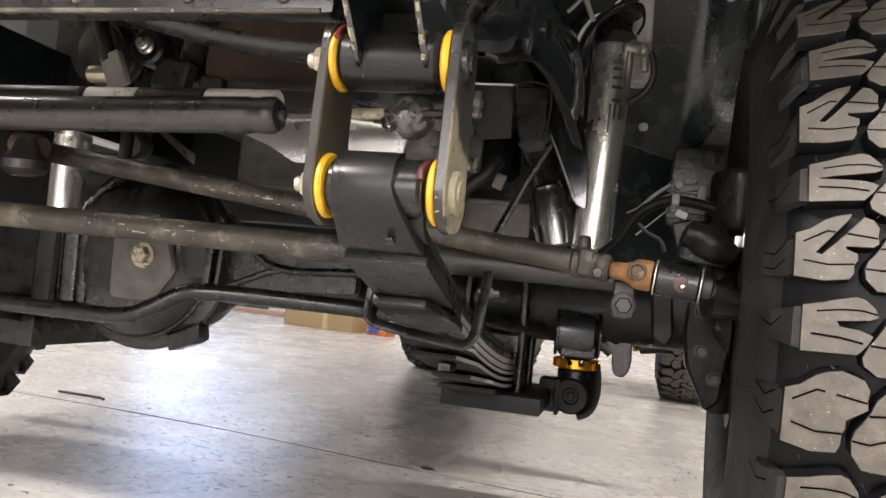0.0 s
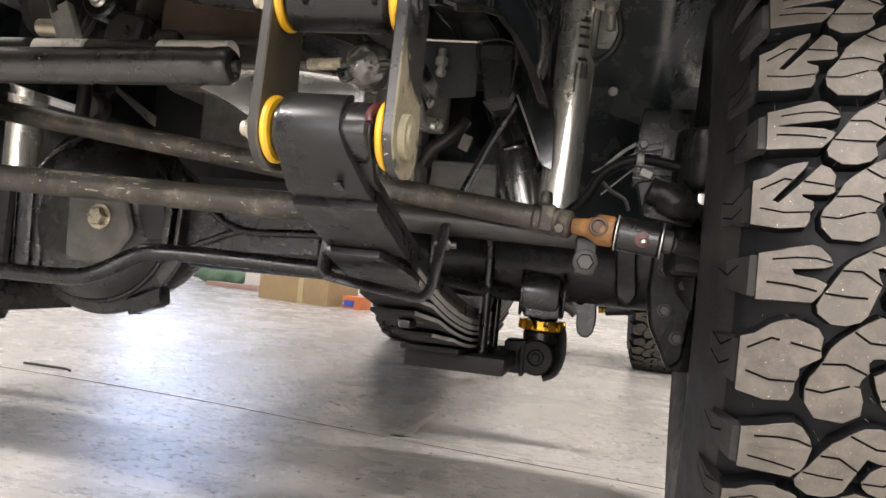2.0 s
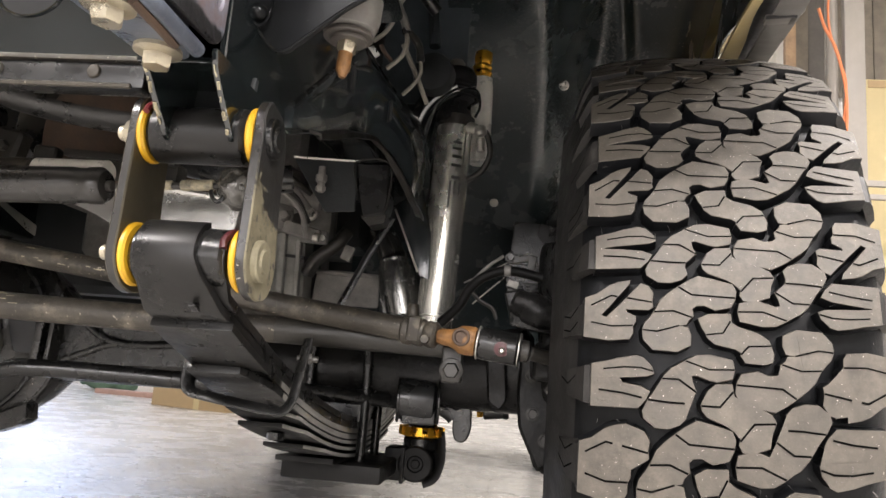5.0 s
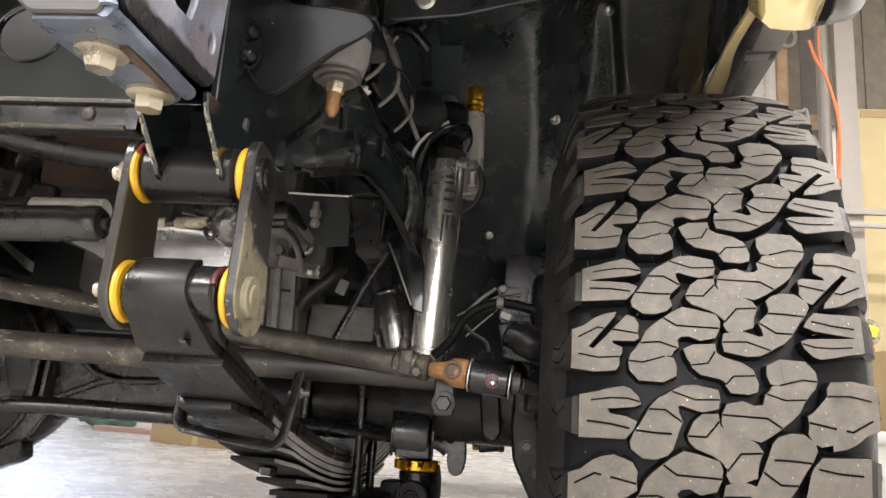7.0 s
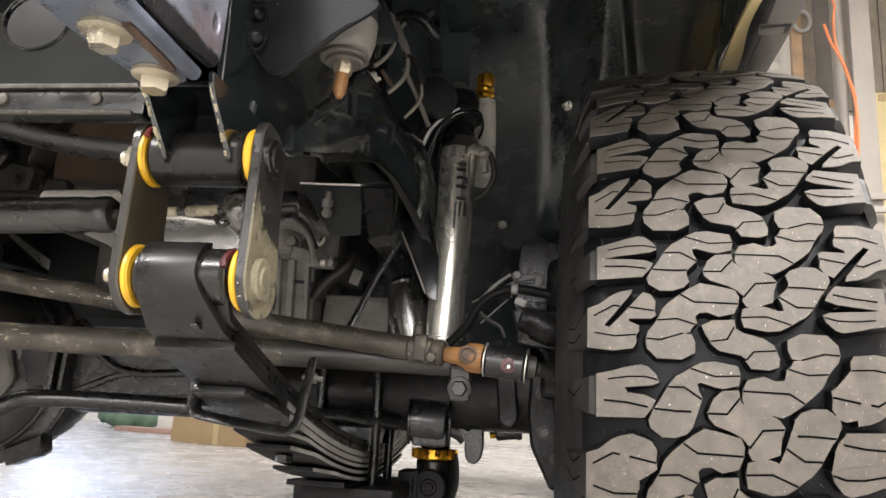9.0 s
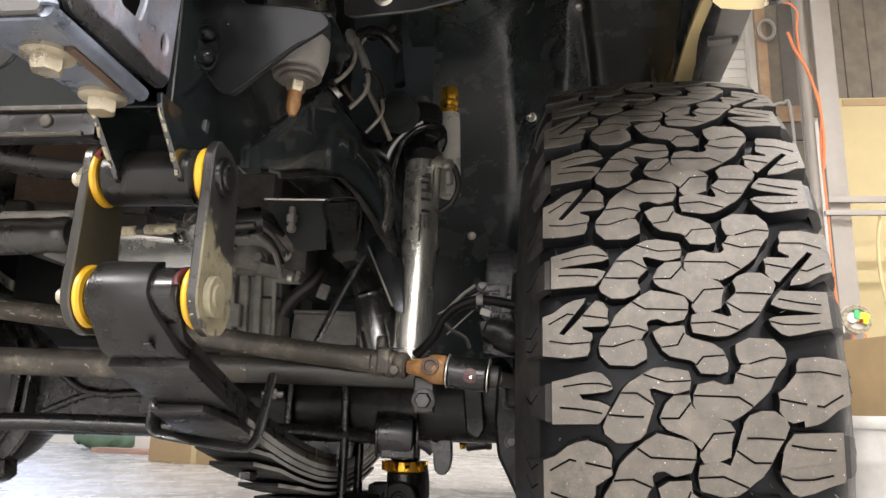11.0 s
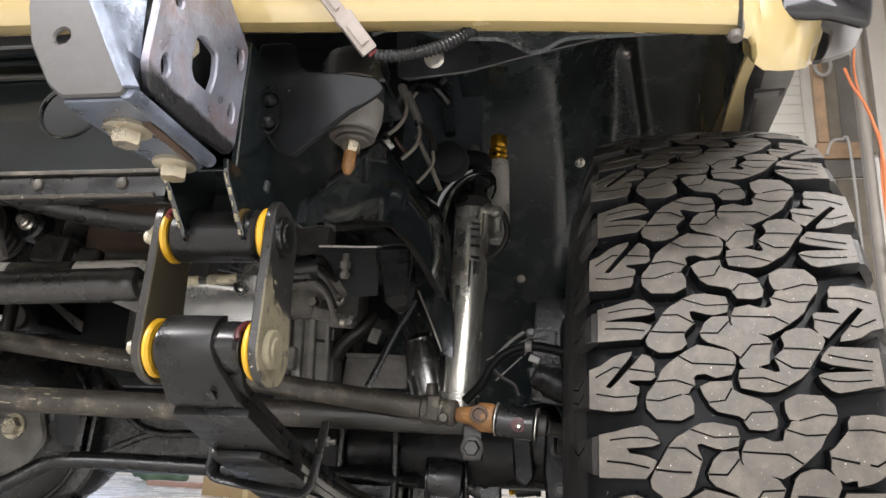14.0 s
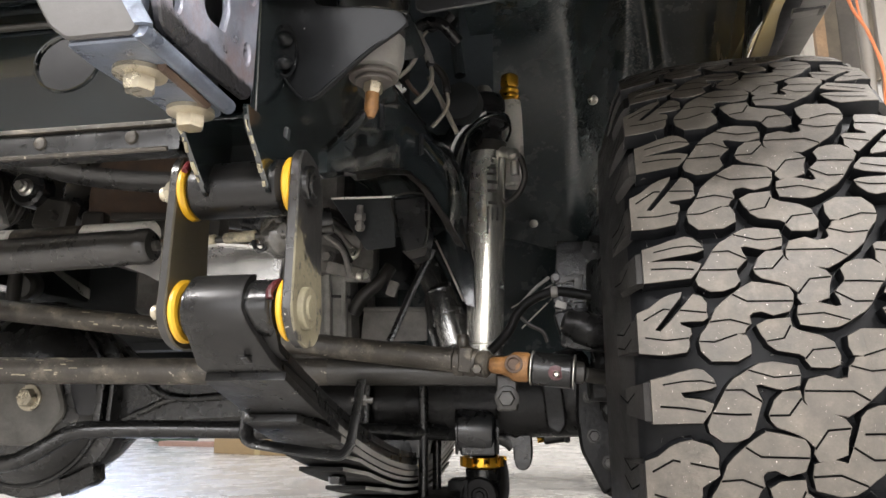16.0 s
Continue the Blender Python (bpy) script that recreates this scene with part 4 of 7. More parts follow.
# hanger under the rail
for x_, top_ in ((-0.1865, 0.0), (-0.1345, 0.0)):
    out_ = rounded([(0.470, 0.655), (0.475, 0.640), (0.512, 0.606), (0.520, 0.600), (0.560, 0.602), (0.585, 0.655)], 0.004)
    hang_ = part("hanger_plate", plate(out_, 0.0045, Matrix(((0, 0, 1, x_), (1, 0, 0, 0), (0, 1, 0, 0), (0, 0, 0, 1)))), M_GLOSS, truck, "black hanger plate with chipped cream edge")
    chips_ = random.Random(7 if x_ < -0.15 else 12)
    flakes_ = bmesh.new()
    u_ = 0.0
    while u_ < 0.92:
        long_ = chips_.uniform(0.04, 0.30)
        a_, b_ = [Vector((x_ + 0.00225 + chips_.uniform(-0.001, 0.001), 0.4725 + 0.0405 * q_, 0.6425 - 0.0385 * q_)) for q_ in (u_, min(1.0, u_ + long_))]
        flakes_ = join(flakes_, tube([a_, (a_ + b_) / 2 + Vector((chips_.uniform(-0.0006, 0.0006), 0, 0)), b_], chips_.uniform(0.0006, 0.0019), 6, 2))
        u_ += long_ + chips_.uniform(0.0, 0.16)
    tagged(part("chipped_edge", flakes_, M_CHIP, hang_, "broken chips of cream paint"), kind="stuff")
part("hanger_web", box((0.05, 0.006, 0.06), pose(-0.159, 0.556, 0.640, -12), 0.001), M_MATTE, truck)

# frame rail and its horn
RAIL_X0, RAIL_X1, RAIL_Z0, RAIL_Z1 = -0.206, -0.136, 0.655, 0.775


def rail_side(x, thick):
    """One web of the rail, kicked up over the axle."""
    low = [(0.4985, 0.655), (0.66, 0.655), (0.74, 0.682), (0.85, 0.722), (0.95, 0.752), (1.05, 0.765), (1.5, 0.768), (2.0, 0.70), (2.2, 0.655), (5.1, 0.655)]
    high = [(y, z + 0.12) for y, z in low]
    return plate(low + high[::-1], thick, Matrix(((0, 0, 1, x), (1, 0, 0, 0), (0, 1, 0, 0), (0, 0, 0, 1))), bevel=0.001)


def rail_face(lift):
    low = [(0.4985, 0.655), (0.66, 0.655), (0.74, 0.682), (0.85, 0.722), (0.95, 0.752), (1.05, 0.765), (1.5, 0.768), (2.0, 0.70), (2.2, 0.655), (5.1, 0.655)]
    return strip([(y, z + lift) for y, z in low], 0.058, 0.005, RAIL_X0 + 0.006)


rail = part("frame_rail", join(rail_side(RAIL_X1 - 0.006, 0.006), rail_side(RAIL_X0, 0.006), rail_face(0.005), rail_face(0.12)), M_GLOSS, truck, "glossy black boxed frame rail kicked up over the axle")
part("frame_rail", box((0.07, 4.7, 0.12), pose(2 * CX + 0.171, 2.73, 0.715), 0.004), M_GLOSS, truck, "glossy black boxed frame rail")

# bumper bracket on the rail's end
SIDE = Matrix(((0, 0, 1, -0.142), (1, 0, 0, 0), (0, 1, 0, 0), (0, 0, 0, 1)))
side_out = rounded([(0.362, 0.80), (0.360, 0.721), (0.357, 0.676), (0.364, 0.659), (0.41, 0.657), (0.483, 0.662), (0.492, 0.672), (0.4965, 0.753), (0.495, 0.766), (0.43, 0.80)], 0.006)
window_ = rounded([(0.4135, 0.7275), (0.422, 0.7325), (0.444, 0.731), (0.4465, 0.714), (0.441, 0.696), (0.418, 0.6945), (0.4125, 0.699), (0.411, 0.709)], 0.003, 3)
bracket = part("bumper_bracket", plate(side_out, 0.006, SIDE, holes=[window_, circle(0.3785, 0.6845, 0.0065, 16, 0.8, 1.25), circle(0.4825, 0.7495, 0.007, 16, 0.9, 1.3), circle(0.478, 0.697, 0.0065, 16, 0.8, 1.3), circle(0.383, 0.7395, 0.006)], bevel=0.0014), M_PLATEB, truck, "bare steel bumper bracket with surface rust and bolt holes")
front_out = rounded([(-0.232, 0.80), (-0.2245, 0.745), (-0.2225, 0.715), (-0.2145, 0.686), (-0.196, 0.655), (-0.184, 0.6455), (-0.142, 0.6455), (-0.1385, 0.652), (-0.156, 0.681), (-0.174, 0.715), (-0.212, 0.80)], 0.004)
part("end_plate", plate(front_out, 0.004, Matrix(((1, 0, 0, 0), (0, 0, -1, 0.349), (0, 1, 0, 0), (0, 0, 0, 1))), holes=[circle(-0.192, 0.690, 0.0055, 16)], bevel=0.0015), M_PRIMER, bracket, "brushed grey steel end plate")
bend = bmesh.new()
rows_ = []
for z_, xa_, xb_ in ((0.650, -0.1385, -0.1445), (0.661, -0.145, -0.149), (0.681, -0.156, -0.1485), (0.715, -0.174, -0.149), (0.80, -0.212, -0.151)):
    # a rounded bend, then the flat return that runs back
    line_ = [(xa_ - 0.002, 0.3450), (xa_ + 0.0022, 0.3455), (xa_ + 0.0045, 0.3475)] + [(xa_ + 0.0045 + (xb_ - xa_ - 0.0045) * k / 4, 0.3475 + 0.0175 * k / 4) for k in range(1, 5)]
    rows_.append([bend.verts.new((x_, y_, z_)) for x_, y_ in line_])
for a_, b_ in zip(rows_, rows_[1:]):
    for k in range(6):
        bend.faces.new((a_[k], a_[k + 1], b_[k + 1], b_[k]))
bmesh.ops.recalc_face_normals(bend, faces=bend.faces)
bmesh.ops.solidify(bend, geom=bend.faces[:], thickness=0.0025)
part("bent_return", bend, M_BLUESTEEL, bracket, "bluish bent steel return")
part("lower_flange", plate(rounded([(-0.190, 0.353), (-0.143, 0.353), (-0.144, 0.458), (-0.152, 0.474), (-0.184, 0.474), (-0.192, 0.381)], 0.005), 0.005, pose(0, 0, 0.646), bevel=0.0012), M_BLUESTEEL, bracket, "scuffed bluish steel lower flange")
part("edge_weld", tube([(-0.1395, 0.347, 0.649), (-0.1395, 0.40, 0.6485), (-0.1405, 0.462, 0.6485)], 0.0055, 10), M_BLUESTEEL, bracket, "rounded weld edge")
part("rust_streak", tube([(-0.1475, 0.385, 0.6452), (-0.148, 0.42, 0.645), (-0.150, 0.448, 0.6455)], 0.0035, 6, 5), M_RUSTDARK, bracket, "rusty grime along the weld")
part("inner_block", box((0.05, 0.10, 0.11), pose(-0.180, 0.425, 0.72), 0.004), M_MATTE, bracket)
part("inner_bolt", hexagon((-0.149, 0.424, 0.726), (-0.1445, 0.423, 0.725), 0.008), M_ZINC, bracket)
for x_, y_ in ((-0.166, 0.392), (-0.166, 0.456)):
    part("bolt", join(hexagon((x_, y_, 0.643), (x_, y_, 0.632), 0.0105), lathe([(0.0165, 0), (0.0165, 0.003), (0.011, 0.005)], (x_, y_, 0.6458), (x_, y_, 0.635), 28)), M_ZINC, bracket, "large yellow zinc flange bolt")

# rail side, body mount bracket and mount
out_ = rounded([(-0.150, 0.80), (-0.143, 0.755), (-0.142, 0.724), (-0.129, 0.698), (-0.113, 0.6885), (-0.091, 0.705), (-0.061, 0.729), (-0.035, 0.744), (-0.027, 0.751), (-0.033, 0.762), (-0.064, 0.768), (-0.106, 0.772), (-0.115, 0.80)], 0.007)
mount_bracket = part("mount_bracket", plate([(x_, z_ - 0.728) for x_, z_ in out_], 0.004, pose(0, 0.555, 0.728, 9) @ Matrix(((1, 0, 0, 0), (0, 0, -1, 0), (0, 1, 0, 0), (0, 0, 0, 1))), bevel=0.0015), M_STEELDARK, truck, "glossy black body mount bracket")
part("rim_bead", tube([(-0.141, 0.551, 0.76), (-0.141, 0.551, 0.724), (-0.128, 0.551, 0.699), (-0.113, 0.551, 0.690), (-0.091, 0.551, 0.706), (-0.061, 0.551, 0.730), (-0.029, 0.551, 0.750)], 0.0016, 8), M_STEELDARK, mount_bracket)
part("shelf", plate(rounded([(-0.14, 0.556), (-0.030, 0.556), (-0.030, 0.64), (-0.14, 0.66)], 0.01), 0.004, pose(0, 0, 0.764)), M_GLOSS, mount_bracket)
part("bolt_recess", tube([(-0.1335 + 0.0085 * math.cos(a), 0.546 + 0.004 * math.cos(a), 0.733 + 0.023 * math.sin(a)) for a in [2 * math.pi * k / 20 for k in range(21)]], 0.0015, 8, 2), M_STEELDARK, mount_bracket, "rounded black bolt recess")
for z_ in (0.722, 0.744):
    part("bolt", lathe([(0.0075, 0), (0.0072, 0.003), (0.005, 0.006), (0.001, 0.007)], (-0.135, 0.548, z_), (-0.129, 0.540, z_ - 0.001), 20), M_STEELDARK, mount_bracket)
mount = part("body_mount", lathe([(0.030, 0), (0.0345, 0.004), (0.035, 0.012), (0.033, 0.016), (0.0335, 0.034), (0.030, 0.045), (0.02, 0.05)], (-0.074, 0.605, 0.768), (-0.074, 0.605, 0.83), 36), M_BOOT, truck, "dusty black rubber body mount")
part("mount_ring", lathe([(0.031, 0), (0.0355, 0.002), (0.036, 0.006), (0.034, 0.010)], (-0.074, 0.605, 0.7725), (-0.074, 0.605, 0.79), 36), M_GREYRUB, mount, "pale grey rubber rim")
part("mount_cup", lathe([(0.016, 0), (0.024, 0.004), (0.0275, 0.016), (0.0285, 0.034)], (-0.072, 0.603, 0.731), (-0.072, 0.603, 0.77), 36), M_GREYRUB, mount, "dusty grey rubber cup")
part("washer", join(ring((-0.072, 0.603, 0.7275), (-0.072, 0.603, 0.732), 0.0225, 0.006), ring((-0.072, 0.603, 0.7235), (-0.072, 0.603, 0.7275), 0.017, 0.006)), M_MOUNT, mount, "rusty washer")
part("nut", hexagon((-0.072, 0.603, 0.724), (-0.073, 0.603, 0.714), 0.0088), M_ZINC, mount)
part("stud", lathe([(0.0065, 0), (0.0065, 0.018), (0.003, 0.025)], (-0.073, 0.603, 0.716), (-0.0745, 0.603, 0.69), 16), M_RUST, mount, "rusty threaded stud end")

# cross member and bent strap
cross = part("cross_member", box((0.92, 0.022, 0.021), pose(-0.67, 0.531, 0.652), 0.004), M_BLACK, truck, "black front frame cross member")
for x_ in (-0.252, -0.335, -0.44, -0.60, -0.78):
    part("rivet", lathe([(0.006, 0), (0.005, 0.002), (0.002, 0.003)], (x_, 0.5195, 0.654), (x_, 0.512, 0.654), 14), M_ROD, cross)
part("worn_edge", tube([(-1.1, 0.5205, 0.643), (-0.7, 0.520, 0.6425), (-0.45, 0.5205, 0.643), (-0.22, 0.520, 0.643)], 0.0022, 6, 6), M_ROD, cross, "scraped lower edge")
part("dust_line", box((0.90, 0.012, 0.004), pose(-0.66, 0.523, 0.665), 0.001), M_ROD, cross, "dusty flange line")
part("front_panel", plate(rounded([(-1.0, 0.655), (-0.21, 0.655), (-0.21, 0.812), (-1.0, 0.812)], 0.006), 0.005, Matrix(((1, 0, 0, 0), (0, 0, -1, 0.555), (0, 1, 0, 0), (0, 0, 0, 1))), holes=[circle(-0.342, 0.742, 0.031, 28, 1, 0.85)], bevel=0.001), M_GLOSS, cross, "glossy black panel with a round opening")
part("opening_rim", tube([(-0.342 + 0.032 * math.cos(a), 0.5495, 0.742 + 0.0275 * math.sin(a)) for a in [2 * math.pi * k / 24 for k in range(25)]], 0.0015, 6, 2), M_GLOSS, cross)
part("panel_lip", tube([(-1.0, 0.547, 0.780), (-0.60, 0.545, 0.780), (-0.21, 0.547, 0.778)], 0.0035, 8), M_RODDARK, cross)
part("panel_bar", tube([(-1.0, 0.544, 0.806), (-0.60, 0.542, 0.806), (-0.21, 0.544, 0.804)], 0.006, 8), M_GLOSS, cross)
# Added block, black so that the round opening shows only dark depth
part("radiator", box((0.72, 0.07, 0.42), pose(CX - 0.08, 0.74, 0.965), 0.008), M_INK, truck, "added black block for the unlit depth behind the panel")
part("bent_strap", tube([(-0.85, 0.72, 0.785), (-0.66, 0.735, 0.752), (-0.52, 0.75, 0.718), (-0.43, 0.755, 0.700), (-0.33, 0.755, 0.690), (-0.21, 0.72, 0.682)], 0.0055, 8, 8, flat=2.6), M_AXLE, truck, "dusty bent steel strap")

# steering stabiliser
damper = part("steering_damper", lathe([(0.012, 0), (0.0205, 0.004), (0.0205, 0.424), (0.0195, 0.428), (0.0195, 0.440), (0.0205, 0.444), (0.0205, 0.456), (0.0165, 0.461), (0.006, 0.462)], (-0.822, 0.755, 0.604), (-0.362, 0.742, 0.614), 40), M_DAMPER, truck, "black steering damper with chrome shaft")
part("dust_sleeve", rod((-0.85, 0.796, 0.637), (-0.66, 0.794, 0.6385), 0.0150, 28), M_RODDARK, damper, "dark dusty sleeve")
part("chrome_band", rod((-0.652, 0.793, 0.6385), (-0.578, 0.792, 0.639), 0.0145, 32), M_SILVER, damper, "bright chrome band")
part("middle_sleeve", rod((-0.578, 0.792, 0.639), (-0.482, 0.790, 0.640), 0.0145, 28), M_ROD, damper, "dusty sleeve")
part("chrome_sleeve", rod((-0.482, 0.790, 0.640), (-0.388, 0.789, 0.641), 0.0147, 32), M_SILVER, damper, "bright chrome damper sleeve")
part("shaft_tip", join(rod((-0.362, 0.742, 0.614), (-0.354, 0.7415, 0.6143), 0.006), rod((-0.35, 0.7415, 0.6143), (-0.15, 0.735, 0.623), 0.0038)), M_RODDARK, damper)
part("tape_wrap", join(rod((-0.318, 0.740, 0.6165), (-0.285, 0.739, 0.618), 0.0055), rod((-0.275, 0.739, 0.6185), (-0.238, 0.738, 0.620), 0.006)), M_CHIP, damper, "beige tape on the shaft")
panel_ = part("alloy_guard", plate(rounded([(-0.44, 0.606), (-0.407, 0.594), (-0.372, 0.575), (-0.24, 0.575), (-0.235, 0.611), (-0.29, 0.6275), (-0.38, 0.6275)], 0.004), 0.004, Matrix(((1, 0, 0, 0), (0, 0, -1, 0.812), (0, 1, 0, 0), (0, 0, 0, 1))) @ Matrix.Rotation(0, 4, "X"), bevel=0.001), M_ALLOY, truck, "shiny folded alloy guard plate")
part("guard_fold", tube([(-0.41, 0.806, 0.6265), (-0.33, 0.805, 0.629), (-0.24, 0.806, 0.620)], 0.004, 8, 6), M_ALLOY, panel_)
wrap = bmesh.new()
bmesh.ops.create_icosphere(wrap, subdivisions=4, radius=0.0255)
for v_ in wrap.verts:
    p_ = v_.co.copy()
    v_.co *= 1 + 0.05 * math.sin(230 * p_.x + 3 * math.sin(170 * p_.z)) * math.cos(260 * p_.z + 2 * math.sin(190 * p_.y)) + 0.02 * math.sin(610 * p_.x + 420 * p_.y) * math.cos(530 * p_.z)
wrap.transform(Matrix.Translation((-0.214, 0.752, 0.622)))
part("crumpled_wrap", wrap, M_WRAP, truck, "crumpled shiny clear plastic wrapping")
part("wrap_hook", tube([(-0.240, 0.738, 0.622), (-0.2395, 0.737, 0.610), (-0.233, 0.736, 0.602), (-0.226, 0.737, 0.606), (-0.224, 0.738, 0.615)], 0.0026, 8, 6), M_BOOT, truck)

# drag link, tie rod and their joints
drag_link = part("drag_link", rod((-0.86, 0.915, 0.592), (-0.038, 0.8777, 0.4892), 0.0142, 28), M_ROD, truck, "dusty brown steel drag link")
part("clamp", join(lathe([(0.0145, 0), (0.0172, 0.003), (0.0172, 0.011), (0.0150, 0.014), (0.0165, 0.018), (0.0165, 0.026), (0.0140, 0.029), (0.0158, 0.033), (0.0158, 0.041), (0.0125, 0.044)], (-0.042, 0.8775, 0.4895), (0.004, 0.868, 0.4835), 20), box((0.016, 0.012, 0.030), pose(-0.027, 0.861, 0.490, 12, 6, 0), 0.004, 3), lathe([(0.0065, 0), (0.008, 0.002), (0.0075, 0.012), (0.006, 0.016)], (-0.030, 0.864, 0.503), (-0.030, 0.864, 0.521), 16), hexagon((-0.012, 0.852, 0.478), (-0.012, 0.846, 0.478), 0.006)), M_ROD, drag_link, "dusty steel adjuster clamp")
part("tie_rod_end", lathe([(0.0075, 0), (0.0095, 0.003), (0.0105, 0.016), (0.0135, 0.024), (0.0165, 0.028), (0.0172, 0.034), (0.0172, 0.044), (0.015, 0.047)], (0.001, 0.868, 0.4835), (0.048, 0.8625, 0.4795), 28), M_RUST, drag_link, "orange rusty rod end")
part("socket_rim", join(ring((0.0300, 0.850, 0.4835), (0.0302, 0.8445, 0.4830), 0.0105, 0.0075, bevel=0.001), rod((0.0300, 0.855, 0.4835), (0.0302, 0.847, 0.4830), 0.0078, 20)), M_RUSTDARK, drag_link, "dark rusty socket rim")
joint = part("ball_joint", rod((0.0495, 0.862, 0.4790), (0.0975, 0.859, 0.4735), 0.0190, 36), M_BLACK, drag_link, "black joint housing with grease nipple")
for x_, y_, z_ in ((0.0490, 0.862, 0.4791), (0.0965, 0.859, 0.4736)):
    part("joint_ring", ring((x_, y_, z_), (x_ + 0.0018, y_ - 0.0001, z_ - 0.0002), 0.0199, 0.015), M_BRIGHT, drag_link, "thin bright ring")
part("grease_nipple", lathe([(0.0085, 0), (0.0085, 0.003), (0.0055, 0.0038)], (0.0770, 0.8445, 0.4727), (0.0772, 0.8385, 0.4720), 20), M_MAROON, drag_link, "red capped grease nipple")
part("nipple_tip", lathe([(0.0036, 0), (0.0036, 0.004), (0.002, 0.006)], (0.0775, 0.8415, 0.4712), (0.0777, 0.834, 0.4703), 14), M_BRIGHT, drag_link)
part("stub", join(lathe([(0.011, 0), (0.0125, 0.003), (0.0125, 0.010), (0.008, 0.012)], (0.0975, 0.859, 0.4735), (0.111, 0.860, 0.472), 20), rod((0.108, 0.86, 0.471), (0.19, 0.90, 0.458), 0.0085)), M_RODDARK, drag_link)
tie_rod = part("tie_rod", rod((-0.85, 0.835, 0.487), (0.02, 0.915, 0.476), 0.0165, 28), M_RODDARK, truck, "dark dusty steel tie rod")
part("worn_section", rod((-0.85, 0.8349, 0.4872), (-0.20, 0.8947, 0.4788), 0.0168, 28), M_ROD, tie_rod, "dusty worn section")
scrape_rng = random.Random(5)
for host_, x0_, x1_, a_, b_, r_ in ((tie_rod, -0.62, -0.52, Vector((-0.85, 0.8349, 0.4872)), Vector((-0.20, 0.8947, 0.4788)), 0.0169), (drag_link, -0.56, -0.36, Vector((-0.86, 0.915, 0.592)), Vector((-0.038, 0.8777, 0.4892)), 0.0143)):
    marks_ = bmesh.new()
    axis_ = (b_ - a_).normalized()
    for k in range(16):
        x_ = scrape_rng.uniform(x0_, x1_)
        foot_ = a_ + (b_ - a_) * ((x_ - a_.x) / (b_.x - a_.x))
        turn_ = radians(scrape_rng.uniform(-75, 25))
        out_ = Vector((0, -math.cos(turn_), -math.sin(turn_)))
        marks_ = join(marks_, box((scrape_rng.uniform(0.004, 0.018), 0.0005, scrape_rng.uniform(0.0008, 0.0018)), Matrix.Translation(foot_ + out_ * r_) @ Vector((0, -1, 0)).rotation_difference(out_).to_matrix().to_4x4() @ Matrix.Rotation(-math.atan2(axis_.z, axis_.x), 4, "Y"), 0.0001, 1))
    tagged(part("scrape", marks_, M_CHIP, host_, "pale scrape marks"), kind="stuff")
part("bracket", join(box((0.026, 0.012, 0.044), pose(0.018, 0.896, 0.452), 0.006, 3), lathe([(0.0145, 0), (0.0145, 0.003), (0.012, 0.004)], (0.0182, 0.890, 0.4455), (0.0184, 0.884, 0.4450), 24), hexagon((0.0184, 0.886, 0.4452), (0.0184, 0.876, 0.4448), 0.0098)), M_RODDARK, tie_rod, "dark steel steering bracket with bolt")
part("stud_joint", lathe([(0.022, 0), (0.03, 0.008), (0.03, 0.02), (0.02, 0.03), (0.012, 0.05)], (-0.80, 0.86, 0.545), (-0.80, 0.855, 0.60), 24), M_RODDARK, drag_link)

# axle, differential, sway bar
axle = part("axle_tube", rod((-1.28, 1.13, 0.433), (0.14, 1.13, 0.441), 0.051, 36), M_AXLEDARK, truck, "dark front axle tube")
part("knuckle_flange", lathe([(0.05, 0), (0.058, 0.01), (0.062, 0.03), (0.062, 0.05), (0.05, 0.06)], (0.06, 1.128, 0.455), (0.12, 1.124, 0.455), 32), M_AXLEDARK, axle)
DX, DZ = -0.752, 0.452
diff = part("differential", lathe([(0.06, 0), (0.10, 0.02), (0.128, 0.06), (0.140, 0.13), (0.134, 0.18), (0.10, 0.23), (0.07, 0.262), (0.05, 0.30)], (DX - 0.14, 1.15, DZ - 0.004), (DX + 0.16, 1.15, DZ - 0.004), 40), M_AXLE, truck, "dark cast differential housing")
part("cover", lathe([(0.146, 0), (0.1515, 0.005), (0.1515, 0.018), (0.142, 0.022), (0.134, 0.030), (0.126, 0.052), (0.098, 0.078), (0.06, 0.088), (0.0, 0.09)], (DX, 1.098, DZ), (DX, 1.0, DZ), 56), M_CASTDUST, diff, "dusty domed differential cover")
for r_, y_, q_ in ((0.1495, 1.088, 0.0065), (0.133, 1.064, 0.005)):
    part("cover_bead", tube([(DX + r_ * math.cos(a), y_, DZ + r_ * math.sin(a)) for a in [2 * math.pi * k / 32 for k in range(33)]], q_, 8, 2), M_BLACK, diff, "glossy black rolled rim")
part("cover_pad", plate(rounded([(-0.757, 0.51), (-0.662, 0.51), (-0.657, 0.478), (-0.640, 0.432), (-0.672, 0.388), (-0.700, 0.381), (-0.752, 0.383)], 0.012), 0.014, Matrix(((1, 0, 0, 0), (0, 0, -1, 1.012), (0, 1, 0, 0), (0, 0, 0, 1))), bevel=0.004), M_PAD, diff, "dusty grey raised cover pad")
part("plug", join(hexagon((-0.697, 0.998, 0.451), (-0.697, 0.984, 0.451), 0.0145), rod((-0.697, 0.999, 0.451), (-0.697, 0.994, 0.451), 0.0195, 28)), M_ZINC, diff, "zinc plated filler plug")
